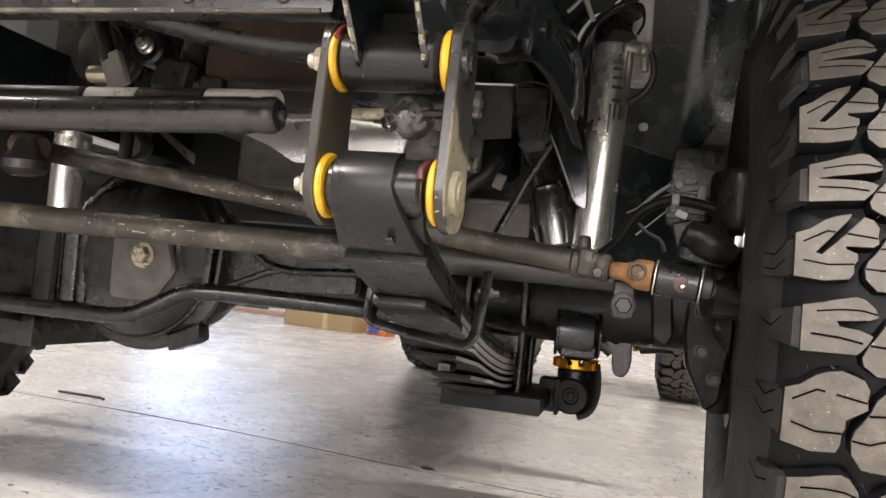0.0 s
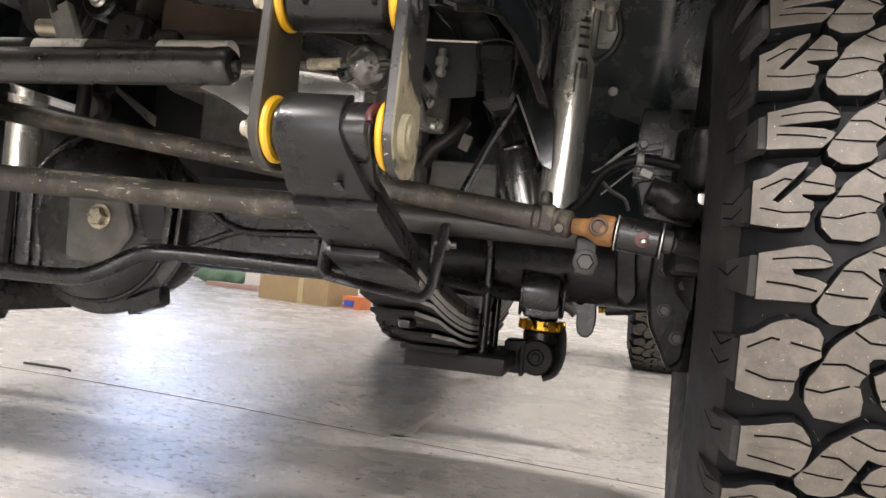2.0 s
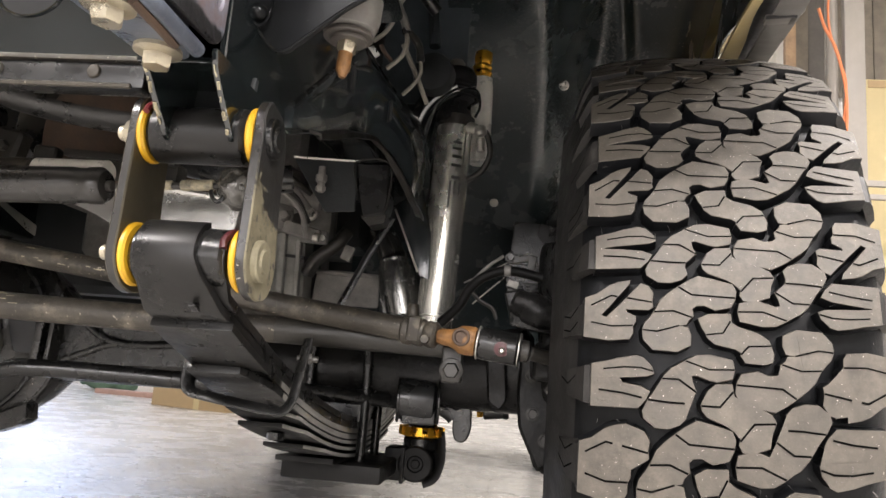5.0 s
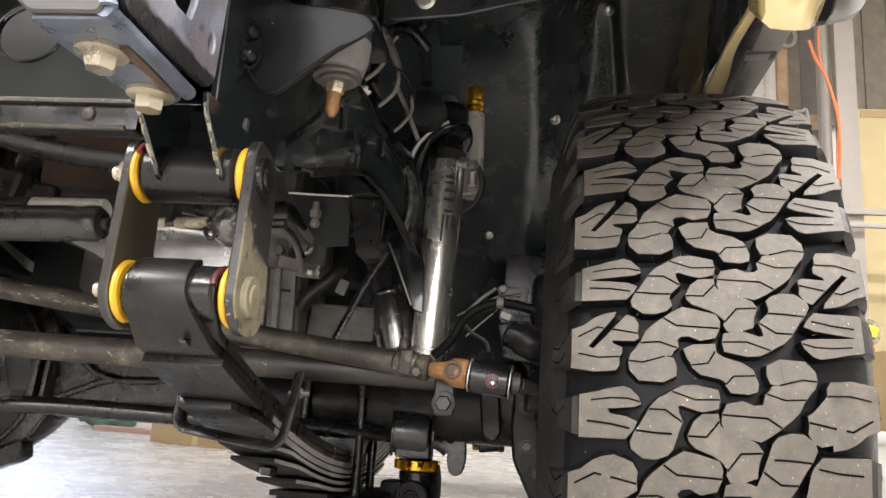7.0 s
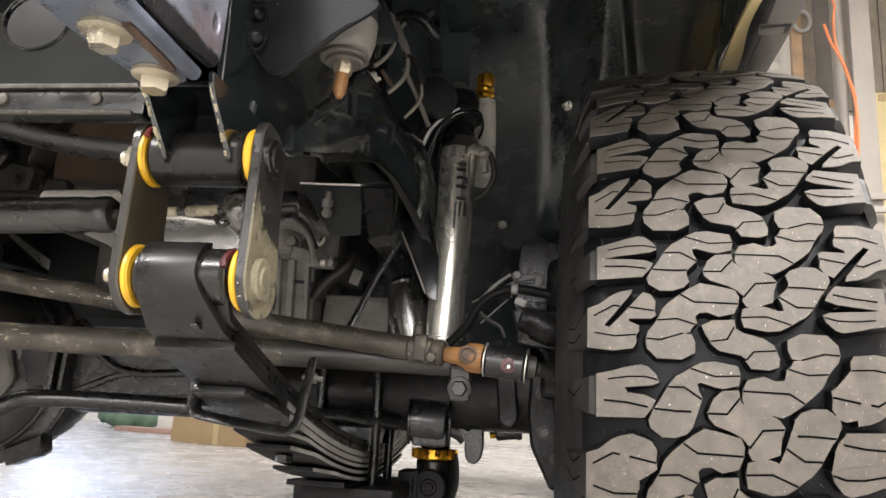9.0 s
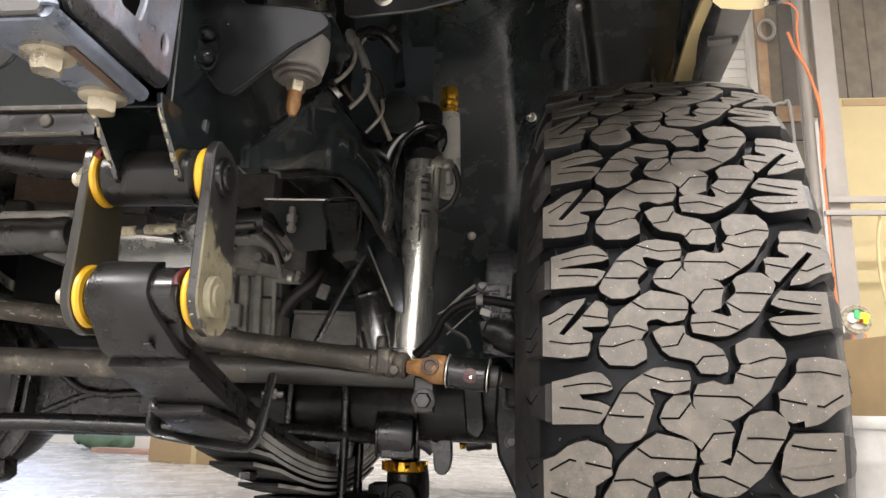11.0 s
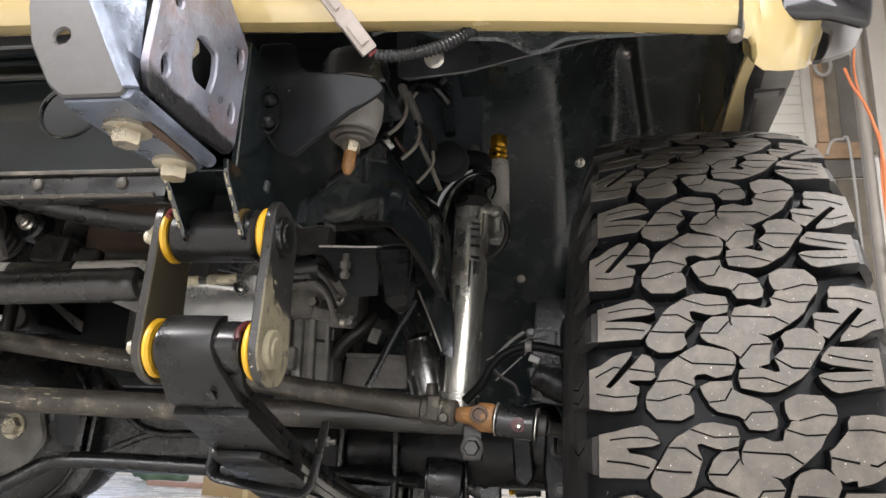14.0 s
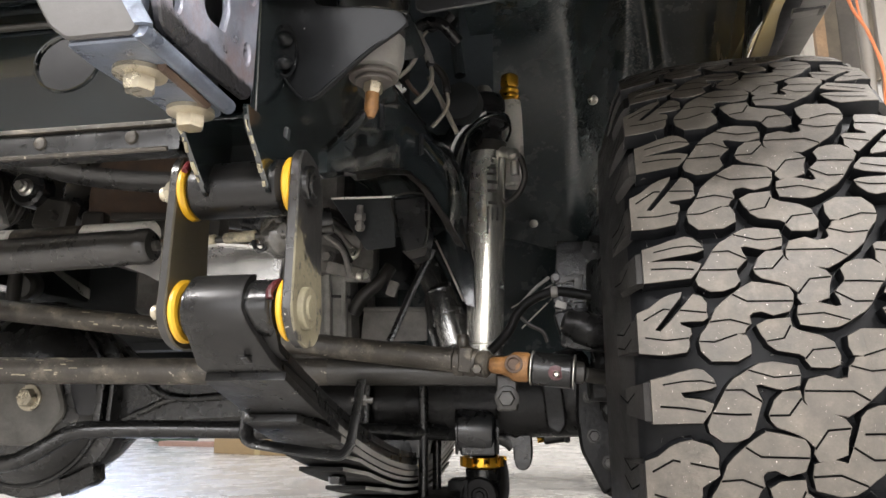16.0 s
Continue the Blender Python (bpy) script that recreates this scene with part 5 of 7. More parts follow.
# Black plate stands for the shade in the recess beside the pad
part("pad_recess", plate(rounded([(-0.655, 0.505), (-0.606, 0.505), (-0.600, 0.425), (-0.632, 0.424), (-0.648, 0.46)], 0.006), 0.010, Matrix(((1, 0, 0, 0), (0, 0, -1, 1.028), (0, 1, 0, 0), (0, 0, 0, 1))), bevel=0.002), M_INK, diff)
for x_, w_, m_ in ((-0.872, 0.014, M_CASTDUST), (-0.846, 0.020, M_CASTDUST), (-0.820, 0.010, M_CASTDUST), (-0.797, 0.018, M_CASTDUST), (-0.775, 0.010, M_CASTDUST)):
    part("rib", box((w_ + 0.006, 0.08, 0.120), pose(x_, 1.052, 0.428, 3, 0, 6), 0.008, 4), m_, diff)
part("flange_strip", join(box((0.012, 0.06, 0.085), pose(-0.597, 1.045, 0.455, 0, 3, 0), 0.003), box((0.007, 0.06, 0.085), pose(-0.578, 1.045, 0.455, 0, 3, 0), 0.003)), M_CASTDUST, diff, "dusty cast flange strips")
part("arm_web", plate(rounded([(-0.585, 0.50), (-0.36, 0.50), (-0.36, 0.418), (-0.47, 0.412), (-0.585, 0.405)], 0.01), 0.05, Matrix(((1, 0, 0, 0), (0, 0, -1, 1.09), (0, 1, 0, 0), (0, 0, 0, 1))), bevel=0.006), M_CASTDUST, axle, "dusty cast axle web")
part("web_rib", tube([(-0.552, 1.036, 0.486), (-0.535, 1.036, 0.473), (-0.508, 1.036, 0.456), (-0.468, 1.036, 0.449), (-0.403, 1.036, 0.452), (-0.345, 1.036, 0.455)], 0.006, 10, 6), M_BLACK, axle, "black curved ridge")
part("web_rib", tube([(-0.570, 1.037, 0.418), (-0.535, 1.037, 0.432), (-0.500, 1.037, 0.446), (-0.47, 1.037, 0.449)], 0.005, 10, 6), M_CASTDUST, axle)
part("drain_tab", plate(rounded([(-0.692, 0.325), (-0.683, 0.302), (-0.640, 0.318), (-0.630, 0.326), (-0.634, 0.35)], 0.003), 0.03, Matrix(((1, 0, 0, 0), (0, 0, -1, 1.10), (0, 1, 0, 0), (0, 0, 0, 1)))), M_BLACK, diff)
bar = part("sway_bar", tube([(-0.86, 0.90, 0.362), (-0.76, 0.895, 0.362), (-0.655, 0.90, 0.364), (-0.615, 0.905, 0.376), (-0.57, 0.915, 0.402), (-0.535, 0.92, 0.408), (-0.44, 0.945, 0.408), (-0.30, 0.985, 0.404), (-0.16, 1.055, 0.400), (-0.075, 1.105, 0.396), (-0.02, 1.12, 0.392), (-0.002, 1.124, 0.386), (0.008, 1.125, 0.378)], 0.0115, 14, 6), M_BLACK, truck, "black bent anti-roll bar")
part("bar_bushing", join(lathe([(0.024, 0), (0.029, 0.003), (0.030, 0.012), (0.030, 0.042), (0.029, 0.051), (0.024, 0.054)], (-0.072, 1.078, 0.402), (-0.010, 1.086, 0.399), 32), box((0.05, 0.05, 0.022), pose(-0.042, 1.088, 0.378, 0, 0, 8), 0.006, 3)), M_BOOT, bar, "black rubber bar bushing")
for x_ in (-0.071, -0.013):
    part("bushing_rim", ring((x_ - 0.002, 1.08, 0.4), (x_ + 0.002, 1.0805, 0.4), 0.0325, 0.012, bevel=0.001), M_BLACK, bar)
part("bar_eye", plate(rounded([(-0.003, 0.399), (0.012, 0.389), (0.028, 0.411), (0.033, 0.407), (0.035, 0.366), (0.031, 0.349), (0.022, 0.342), (0.011, 0.346), (0.007, 0.360), (0.007, 0.378), (-0.009, 0.383)], 0.006), 0.022, Matrix(((1, 0, 0, 0), (0, 0, -1, 1.135), (0, 1, 0, 0), (0, 0, 0, 1))), bevel=0.005), M_BLACK, bar, "flattened hooked bar end")

# spring seat, U-bolts and lower plate
seat = part("spring_plate", join(box((0.140, 0.20, 0.024), pose(-0.150, 1.13, 0.296), 0.005), box((0.078, 0.15, 0.007), pose(-0.172, 1.045, 0.3135, -3), 0.002)), M_SEAT, truck, "black steel spring plate under the leaves")
for y_ in (1.075, 1.185):
    part("u_bolt", tube([(SX - 0.008, y_, 0.285), (SX - 0.008, y_, 0.45), (SX + 0.002, y_, 0.496), (SX + SW * 0.5, y_, 0.508), (SX + SW - 0.002, y_, 0.496), (SX + SW + 0.008, y_, 0.45), (SX + SW + 0.008, y_, 0.285)], 0.0072, 10, 6), M_BLACK, seat, "black axle U-bolt")
part("axle_perch", box((0.075, 0.12, 0.045), pose(-0.160, 1.13, 0.385), 0.006), M_BLACK, seat)
lower_mount = part("shock_lower_mount", join(ring((-0.050, 1.165, 0.301), (-0.050, 1.235, 0.301), 0.0275, 0.013, 36, 0.003), box((0.034, 0.06, 0.050), pose(-0.083, 1.20, 0.298), 0.006), box((0.006, 0.07, 0.054), pose(-0.070, 1.195, 0.298), 0.002), tube([(-0.022, 1.20, 0.350), (-0.0185, 1.20, 0.330), (-0.0185, 1.20, 0.305), (-0.026, 1.20, 0.283), (-0.042, 1.20, 0.274)], 0.0055, 12, 6, flat=3.0)), M_SEAT, truck, "black lower shock mount eye")
part("eye_bolt", join(rod((-0.050, 1.168, 0.301), (-0.050, 1.23, 0.301), 0.0132, 24), rod((-0.050, 1.170, 0.301), (-0.050, 1.164, 0.301), 0.007)), M_SEAT, lower_mount)
collar = part("adjuster_ring", lathe([(0.030, 0), (0.0325, 0.002), (0.0325, 0.006), (0.030, 0.008)], (-0.047, 1.198, 0.341), (-0.047, 1.198, 0.355), 36), M_GOLD, truck, "gold anodised notched adjuster ring")
for k in range(12):
    a_ = 2 * math.pi * k / 12
    part("notch", box((0.010, 0.007, 0.014), pose(-0.047 + 0.033 * math.cos(a_), 1.198 + 0.033 * math.sin(a_), 0.350, 0, 0, math.degrees(a_) + 90), 0.001), M_GOLD, collar)
part("strut_body", join(rod((-0.047, 1.198, 0.318), (-0.047, 1.198, 0.343), 0.028, 30), rod((-0.047, 1.198, 0.356), (-0.046, 1.196, 0.50), 0.024, 30)), M_BLACK, lower_mount)

# shock absorber
S0, S1 = Vector((-0.0405, 1.180, 0.50)), Vector((-0.0245, 1.178, 0.955))
K = 0.925
sd = (S1 - S0).normalized()
shock = part("shock_absorber", lathe([(0.020 * K, 0), (0.0315 * K, 0.006), (0.0325 * K, 0.012), (0.0325 * K, 0.346), (0.031 * K, 0.354)], S0, S0 + sd * 0.4, 48), M_CHROME, truck, "polished chrome shock absorber with black print")
part("top_cap", lathe([(0.0315 * K, 0), (0.0325 * K, 0.004), (0.0325 * K, 0.016), (0.028, 0.020), (0.028, 0.036), (0.0345, 0.040), (0.0350, 0.048), (0.0340, 0.056), (0.029, 0.060), (0.029, 0.066), (0.035, 0.070), (0.0355, 0.078), (0.035, 0.086), (0.031, 0.094), (0.020, 0.099), (0.014, 0.101)], S0 + sd * 0.354 + Vector((-0.004, 0, 0)), S1 + Vector((-0.009, 0, 0)), 40), M_BOOT, shock, "black ribbed top cap")
part("top_nut", lathe([(0.0145, 0), (0.0145, 0.010), (0.011, 0.016), (0.004, 0.018)], S0 + sd * 0.452 + Vector((-0.009, 0, 0)), S0 + sd * 0.472 + Vector((-0.010, 0, 0)), 24), M_GREYRUB, shock)
part("lower_collar", ring(S0 + sd * 0.028, S0 + sd * 0.032, 0.0329 * K, 0.028), M_BRIGHT, shock)
part("lower_end", join(rod(S0 - sd * 0.03, S0 + sd * 0.01, 0.02, 24), lathe([(0.026, 0), (0.034, 0.01), (0.034, 0.028), (0.028, 0.04)], S0 + Vector((0, 0.004, -0.02)), S0 + Vector((0, 0, 0.05)), 28)), M_RODDARK, shock)


def print_bars():
    """Plain bars in place of the lettering, bent round the barrel."""
    bm = bmesh.new()
    for h0, h1, a0, a1 in ((0.205, 0.250, 14, 20), (0.228, 0.250, 28, 34), (0.228, 0.250, 44, 50), (0.254, 0.259, 18, 46), (0.274, 0.279, 14, 46), (0.289, 0.294, 14, 46), (0.303, 0.307, 12, 42), (0.313, 0.317, 12, 42), (0.284, 0.336, 50, 53)):
        rows = []
        for k in range(5):
            a = radians(a0 + (a1 - a0) * k / 4 - 98)
            rows.append([bm.verts.new((0.0329 * K * math.cos(a), 0.0329 * K * math.sin(a), h)) for h in (h0, h1)])
        for a, b in zip(rows, rows[1:]):
            bm.faces.new((a[0], b[0], b[1], a[1]))
    bm.transform(Matrix.Translation(S0) @ Vector((0, 0, 1)).rotation_difference(sd).to_matrix().to_4x4())
    bmesh.ops.recalc_face_normals(bm, faces=bm.faces)
    return bm


part("print", print_bars(), M_INK, shock, "black printed marks")
# clip band and hoses
hose = part("shock_hose", tube([(-0.072, 1.132, 0.739), (-0.076, 1.126, 0.763), (-0.072, 1.120, 0.795), (-0.064, 1.115, 0.830), (-0.055, 1.112, 0.860), (-0.035, 1.110, 0.881), (-0.010, 1.112, 0.891), (0.008, 1.125, 0.893), (0.012, 1.15, 0.878), (0.004, 1.17, 0.866)], 0.0022, 8, 8), M_GLOSS, shock, "thin black hose looped round the shock")
part("hose_tip", tube([(-0.0765, 1.126, 0.760), (-0.0735, 1.124, 0.745), (-0.074, 1.124, 0.737), (-0.078, 1.125, 0.745), (-0.078, 1.126, 0.762)], 0.002, 8, 6), M_BRIGHT, shock)
part("hose_sleeve", tube([(-0.092, 1.17, 0.74), (-0.094, 1.16, 0.79), (-0.090, 1.15, 0.835), (-0.074, 1.14, 0.870), (-0.050, 1.135, 0.892), (-0.028, 1.135, 0.905)], 0.0185, 18, 8), M_GLOSS, shock, "glossy black hose sleeve")
part("boot_ring", lathe([(0.034, 0), (0.037, 0.003), (0.036, 0.008), (0.032, 0.011)], S0 + sd * 0.400, S0 + sd * 0.42, 36), M_BOOT, shock)
part("barrel_band", ring(S0 + sd * 0.347, S0 + sd * 0.366, 0.0332 * K, 0.025, 40), M_RODDARK, shock, "grey band below the cap")
part("fitting", join(lathe([(0.006, 0), (0.009, 0.004), (0.009, 0.016), (0.007, 0.02)], (-0.006, 1.16, 0.846), (0.014, 1.15, 0.836), 20), lathe([(0.007, 0), (0.0105, 0.003), (0.0105, 0.012), (0.006, 0.016)], (0.014, 1.148, 0.842), (0.019, 1.146, 0.822), 20), rod((0.017, 1.148, 0.822), (0.018, 1.15, 0.800), 0.0075)), M_BRIGHT, shock, "bright hose fitting")
part("return_hose", tube([(0.016, 1.15, 0.838), (0.027, 1.155, 0.830), (0.033, 1.16, 0.800), (0.022, 1.17, 0.776), (0.002, 1.18, 0.763), (-0.012, 1.19, 0.758)], 0.0052, 10, 8), M_RODDARK, shock, "grey braided hose loop")
reservoir = part("reservoir", lathe([(0.016, 0), (0.0205, 0.004), (0.0205, 0.146), (0.0195, 0.150), (0.0195, 0.16)], (0.008, 1.27, 0.815), (0.004, 1.27, 0.98), 36), M_SILVER, truck, "bright metal remote shock reservoir")
part("reservoir_cap", lathe([(0.0195, 0), (0.0200, 0.003), (0.0165, 0.007), (0.0190, 0.011), (0.0155, 0.017), (0.0182, 0.022), (0.0145, 0.028), (0.0165, 0.034), (0.0155, 0.050), (0.010, 0.054)], (0.003, 1.27, 0.975), (0.005, 1.268, 1.03), 32), M_GOLD, reservoir, "gold anodised ribbed reservoir cap")

# bump stop and shock tower
UPRIGHT = Matrix(((1, 0, 0, 0), (0, 0, -1, 0), (0, 1, 0, 0), (0, 0, 0, 1)))


def facing(outline, y, thick, bevel=0.001, holes=()):
    """A plate that faces the front: outline in x and z, its face at y."""
    return plate(outline, thick, Matrix.Translation((0, y + thick, 0)) @ UPRIGHT, holes=holes, bevel=bevel)


BUMP_OUT = [(-0.162, 0.745), (-0.110, 0.746), (-0.108, 0.687), (-0.113, 0.668), (-0.144, 0.661), (-0.156, 0.702)]
bump = part("bump_stop", facing(rounded(BUMP_OUT, 0.005), 1.055, 0.05, 0.004), M_BOOT, truck, "black tapered rubber bump stop")
part("stop_rim", tube([(x_, 1.0545, z_) for x_, z_ in [BUMP_OUT[5], BUMP_OUT[0], BUMP_OUT[1], BUMP_OUT[2], BUMP_OUT[3]]], 0.0016, 6, 5), M_RODDARK, bump)
part("stop_base", facing(rounded([(-0.150, 0.664), (-0.110, 0.668), (-0.112, 0.655), (-0.135, 0.650)], 0.003), 1.06, 0.04), M_RODDARK, bump)
plate_l = part("stop_bracket", facing(rounded([(-0.262, 0.750), (-0.162, 0.747), (-0.160, 0.672), (-0.205, 0.668), (-0.228, 0.700)], 0.004), 1.066, 0.004), M_MATTE, truck, "dark grey bracket plate beside the bump stop")
part("plate_edge", tube([(-0.262, 1.064, 0.752), (-0.21, 1.063, 0.750), (-0.158, 1.062, 0.749)], 0.002, 6, 5), M_BRIGHT, plate_l, "bright plate edge")
part("drop_bolt", join(rod((-0.212, 1.052, 0.735), (-0.212, 1.052, 0.695), 0.0055), hexagon((-0.212, 1.052, 0.722), (-0.212, 1.052, 0.711), 0.009), hexagon((-0.212, 1.052, 0.704), (-0.212, 1.052, 0.697), 0.008)), M_CAST, plate_l)


def thin(grid, thick):
    bm = bmesh.new()
    rows = [[bm.verts.new(p) for p in row] for row in grid]
    for a, b in zip(rows, rows[1:]):
        for k in range(len(a) - 1):
            bm.faces.new((a[k], a[k + 1], b[k + 1], b[k]))
    bmesh.ops.recalc_face_normals(bm, faces=bm.faces)
    bmesh.ops.solidify(bm, geom=bm.faces[:], thickness=thick)
    return bm


# along the rail's side, then round the corner to the shock: x, y, lower and upper height
TOWER = smooth_line([(-0.1315, 0.655, 0.0), (-0.1315, 0.75, 0.0), (-0.131, 0.85, 0.0), (-0.129, 0.93, 0.0), (-0.116, 0.985, 0.0), (-0.098, 1.03, 0.0), (-0.084, 1.075, 0.0), (-0.078, 1.14, 0.0), (-0.082, 1.24, 0.0)], 5)


def between(y, table):
    """The height at y in a table of rising (y, height)."""
    for (a, za), (b, zb) in zip(table, table[1:]):
        if y <= b:
            return za + (zb - za) * (max(y, a) - a) / (b - a)
    return table[-1][1]


LOW = [(0.655, 0.660), (0.75, 0.690), (0.85, 0.727), (0.95, 0.757), (1.0, 0.748), (1.04, 0.722), (1.08, 0.700), (1.14, 0.690), (1.24, 0.69)]
HIGH = [(0.655, 0.682), (0.75, 0.748), (0.85, 0.820), (0.925, 0.874), (0.97, 0.865), (1.03, 0.842), (1.08, 0.838), (1.14, 0.842), (1.24, 0.85)]
grid_ = []
for p in TOWER:
    z0_, z1_ = between(p.y, LOW), between(p.y, HIGH)
    bulge = 0.010 * min(1, max(0, (p.y - 0.80) / 0.2))
    grid_.append([(p.x + bulge * math.sin(math.pi * j / 8) - (0.004 if j == 8 else 0), p.y - bulge * math.sin(math.pi * j / 8), z0_ + (z1_ - z0_) * j / 8) for j in range(9)])
tower = part("shock_tower", thin(grid_, 0.004), M_TOWER, truck, "glossy black shock tower beside the rail")
part("tower_lip", thin([[(r[0][0], r[0][1], r[0][2]), (r[0][0] + 0.012, r[0][1] + 0.002, r[0][2] - 0.003), (r[0][0] + 0.0135, r[0][1] + 0.002, r[0][2] - 0.009)] for r in grid_[3:]], 0.003), M_RODDARK, tower, "dusty folded tower lip")
part("tower_edge", tube([Vector(r[-1]) for r in grid_[:26:2]], 0.0022, 8, 3), M_BLACK, tower)
# black slips stand for the shade inside the tower's slots
for y_, z_ in ((0.845, 0.79), (0.98, 0.80)):
    x_ = min((abs(r[4][1] - y_), r[4][0]) for r in grid_)[1]
    part("slot_mark", box((0.004, 0.012, 0.03), pose(x_ + 0.003, y_, z_, 0, 0, 0 if y_ < 0.9 else 35), 0.001), M_INK, tower)
leg = part("tower_leg", facing(rounded([(-0.115, 0.704), (-0.070, 0.735), (-0.052, 0.66), (-0.050, 0.585), (-0.0665, 0.592)], 0.004), 1.15, 0.005), M_GLOSS, tower, "dark plate leg")
part("leg_edge", tube([(-0.1145, 1.147, 0.7015), (-0.092, 1.1465, 0.652), (-0.068, 1.1465, 0.597)], 0.0018, 6, 5), M_BRIGHT, tower, "bright plate edge")

# knuckle, brake and hoses beside the wheel
knuckle = part("steering_knuckle", join(lathe([(0.03, 0), (0.045, 0.02), (0.07, 0.04), (0.08, 0.06), (0.06, 0.075)], (0.10, 1.12, 0.447), (0.18, 1.115, 0.447), 32), lathe([(0.012, 0), (0.020, 0.01), (0.021, 0.05), (0.014, 0.06), (0.015, 0.10), (0.023, 0.11), (0.023, 0.15), (0.016, 0.16), (0.018, 0.21), (0.012, 0.25)], (0.150, 1.08, 0.315), (0.138, 1.08, 0.57), 24), box((0.07, 0.14, 0.035), pose(0.150, 1.00, 0.458), 0.012, 3)), M_AXLEDARK, truck, "dark cast steering knuckle")
part("brake_disc", join(lathe([(0.06, 0), (0.155, 0.001), (0.155, 0.014), (0.06, 0.015)], (0.165, 1.115, 0.447), (0.19, 1.113, 0.447), 48)), M_RODDARK, knuckle, "dark brake disc")
part("dust_cover", join(lathe([(0.010, 0), (0.017, 0.004), (0.019, 0.020), (0.022, 0.024), (0.022, 0.05), (0.014, 0.07)], (0.085, 1.01, 0.548), (0.15, 1.01, 0.522), 20)), M_AXLEDARK, knuckle)
part("caliper", box((0.06, 0.12, 0.085), pose(0.158, 1.065, 0.60, 8, 0, 10), 0.027, 5), M_AXLEDARK, knuckle)
part("brake_hose", tube([(-0.02, 1.09, 0.515), (0.007, 1.08, 0.542), (0.020, 1.078, 0.566), (0.040, 1.076, 0.585), (0.074, 1.075, 0.597), (0.118, 1.075, 0.591), (0.16, 1.07, 0.580)], 0.0072, 14, 8), M_SEAT, knuckle, "black brake hose")
for p0_, p1_ in (((0.011, 1.09, 0.577), (0.104, 1.10, 0.629)), ((0.026, 1.085, 0.546), (0.074, 1.09, 0.592))):
    part("wire", rod(p0_, p1_, 0.0011, 8), M_BRIGHT, knuckle, "thin bright line")
part("sensor_bracket", join(box((0.036, 0.012, 0.010), pose(0.092, 1.09, 0.617, 0, -10, 0), 0.003), box((0.012, 0.012, 0.022), pose(0.110, 1.088, 0.612, 0, 8, 0), 0.003)), M_RODDARK, knuckle, "dark sensor bracket")
part("bracket_bolt", hexagon((0.078, 1.085, 0.618), (0.078, 1.074, 0.618), 0.006, 0.008), M_RODDARK, knuckle)
part("hose_clamp", join(ring((0.070, 1.074, 0.597), (0.080, 1.074, 0.597), 0.0085, 0.006), box((0.016, 0.008, 0.010), pose(0.084, 1.07, 0.577, 0, 20, 0), 0.002)), M_CAST, knuckle, "grey hose clamp")
part("lower_bracket", box((0.03, 0.02, 0.045), pose(0.092, 1.09, 0.548, 0, -14, 0), 0.006, 3), M_AXLEDARK, knuckle)

# ribbed housing behind the hoses, a sensor, a stay and small clips
ribbed = part("ribbed_housing", box((0.075, 0.06, 0.125), pose(0.112, 1.285, 0.648, 0, 3, 0), 0.006), M_CASTDUST, knuckle, "dusty dark ribbed housing behind the hoses")
for k in range(6):
    part("housing_rib", box((0.088, 0.006, 0.0055), pose(0.114, 1.252, 0.595 + 0.0105 * k, 0, 3, 0), 0.0015), M_CASTDUST, ribbed)
part("sensor", join(rod((0.046, 1.25, 0.384), (0.082, 1.25, 0.389), 0.0125, 22), rod((0.078, 1.25, 0.389), (0.088, 1.25, 0.390), 0.0145, 22), box((0.02, 0.012, 0.008), pose(0.070, 1.245, 0.402, 0, -8, 0), 0.002)), M_BOOT, knuckle, "black sensor plug")
part("sensor_fitting", hexagon((0.036, 1.25, 0.383), (0.046, 1.25, 0.384), 0.009), M_GOLD, knuckle, "brass fitting")
part("stay", plate(rounded([(0.052, 0.475), (0.080, 0.475), (0.086, 0.41), (0.076, 0.395), (0.058, 0.405)], 0.006), 0.02, Matrix(((1, 0, 0, 0), (0, 0, -1, 1.08), (0, 1, 0, 0), (0, 0, 0, 1))), bevel=0.003), M_AXLEDARK, knuckle, "dark steel stay")
part("knuckle_casting", plate(rounded([(0.101, 0.475), (0.150, 0.475), (0.158, 0.40), (0.150, 0.33), (0.132, 0.316), (0.118, 0.345), (0.103, 0.375), (0.098, 0.42)], 0.008), 0.03, Matrix(((1, 0, 0, 0), (0, 0, -1, 1.085), (0, 1, 0, 0), (0, 0, 0, 1))), bevel=0.005), M_AXLEDARK, knuckle, "dark knuckle casting")
for x_, z_ in ((0.118, 0.448), (0.142, 0.43), (0.122, 0.395), (0.140, 0.36)):
    part("casting_bolt", hexagon((x_, 1.056, z_), (x_, 1.046, z_), 0.0075, 0.0095), M_RODDARK, knuckle)
part("wheel_clip", join(box((0.012, 0.006, 0.014), pose(0.152, 1.0, 0.539), 0.002), box((0.005, 0.008, 0.018), pose(0.158, 1.0, 0.541), 0.001)), M_BRIGHT, knuckle, "small bright clip")
part("hose_bracket", tube([(0.029, 1.03, 0.556), (0.040, 1.028, 0.545), (0.058, 1.026, 0.535), (0.064, 1.026, 0.521)], 0.0022, 8, 6, flat=1.4), M_RODDARK, knuckle, "pale bent bracket strap")
part("hose_bracket", tube([(0.026, 1.08, 0.582), (0.048, 1.078, 0.604), (0.068, 1.078, 0.619)], 0.0026, 8, 6), M_CAST, knuckle)
part("fore_block", box((0.066, 0.06, 0.042), pose(0.116, 1.045, 0.531, 6, 8, 0), 0.014, 4), M_BOOT, knuckle, "dull black rubber block")

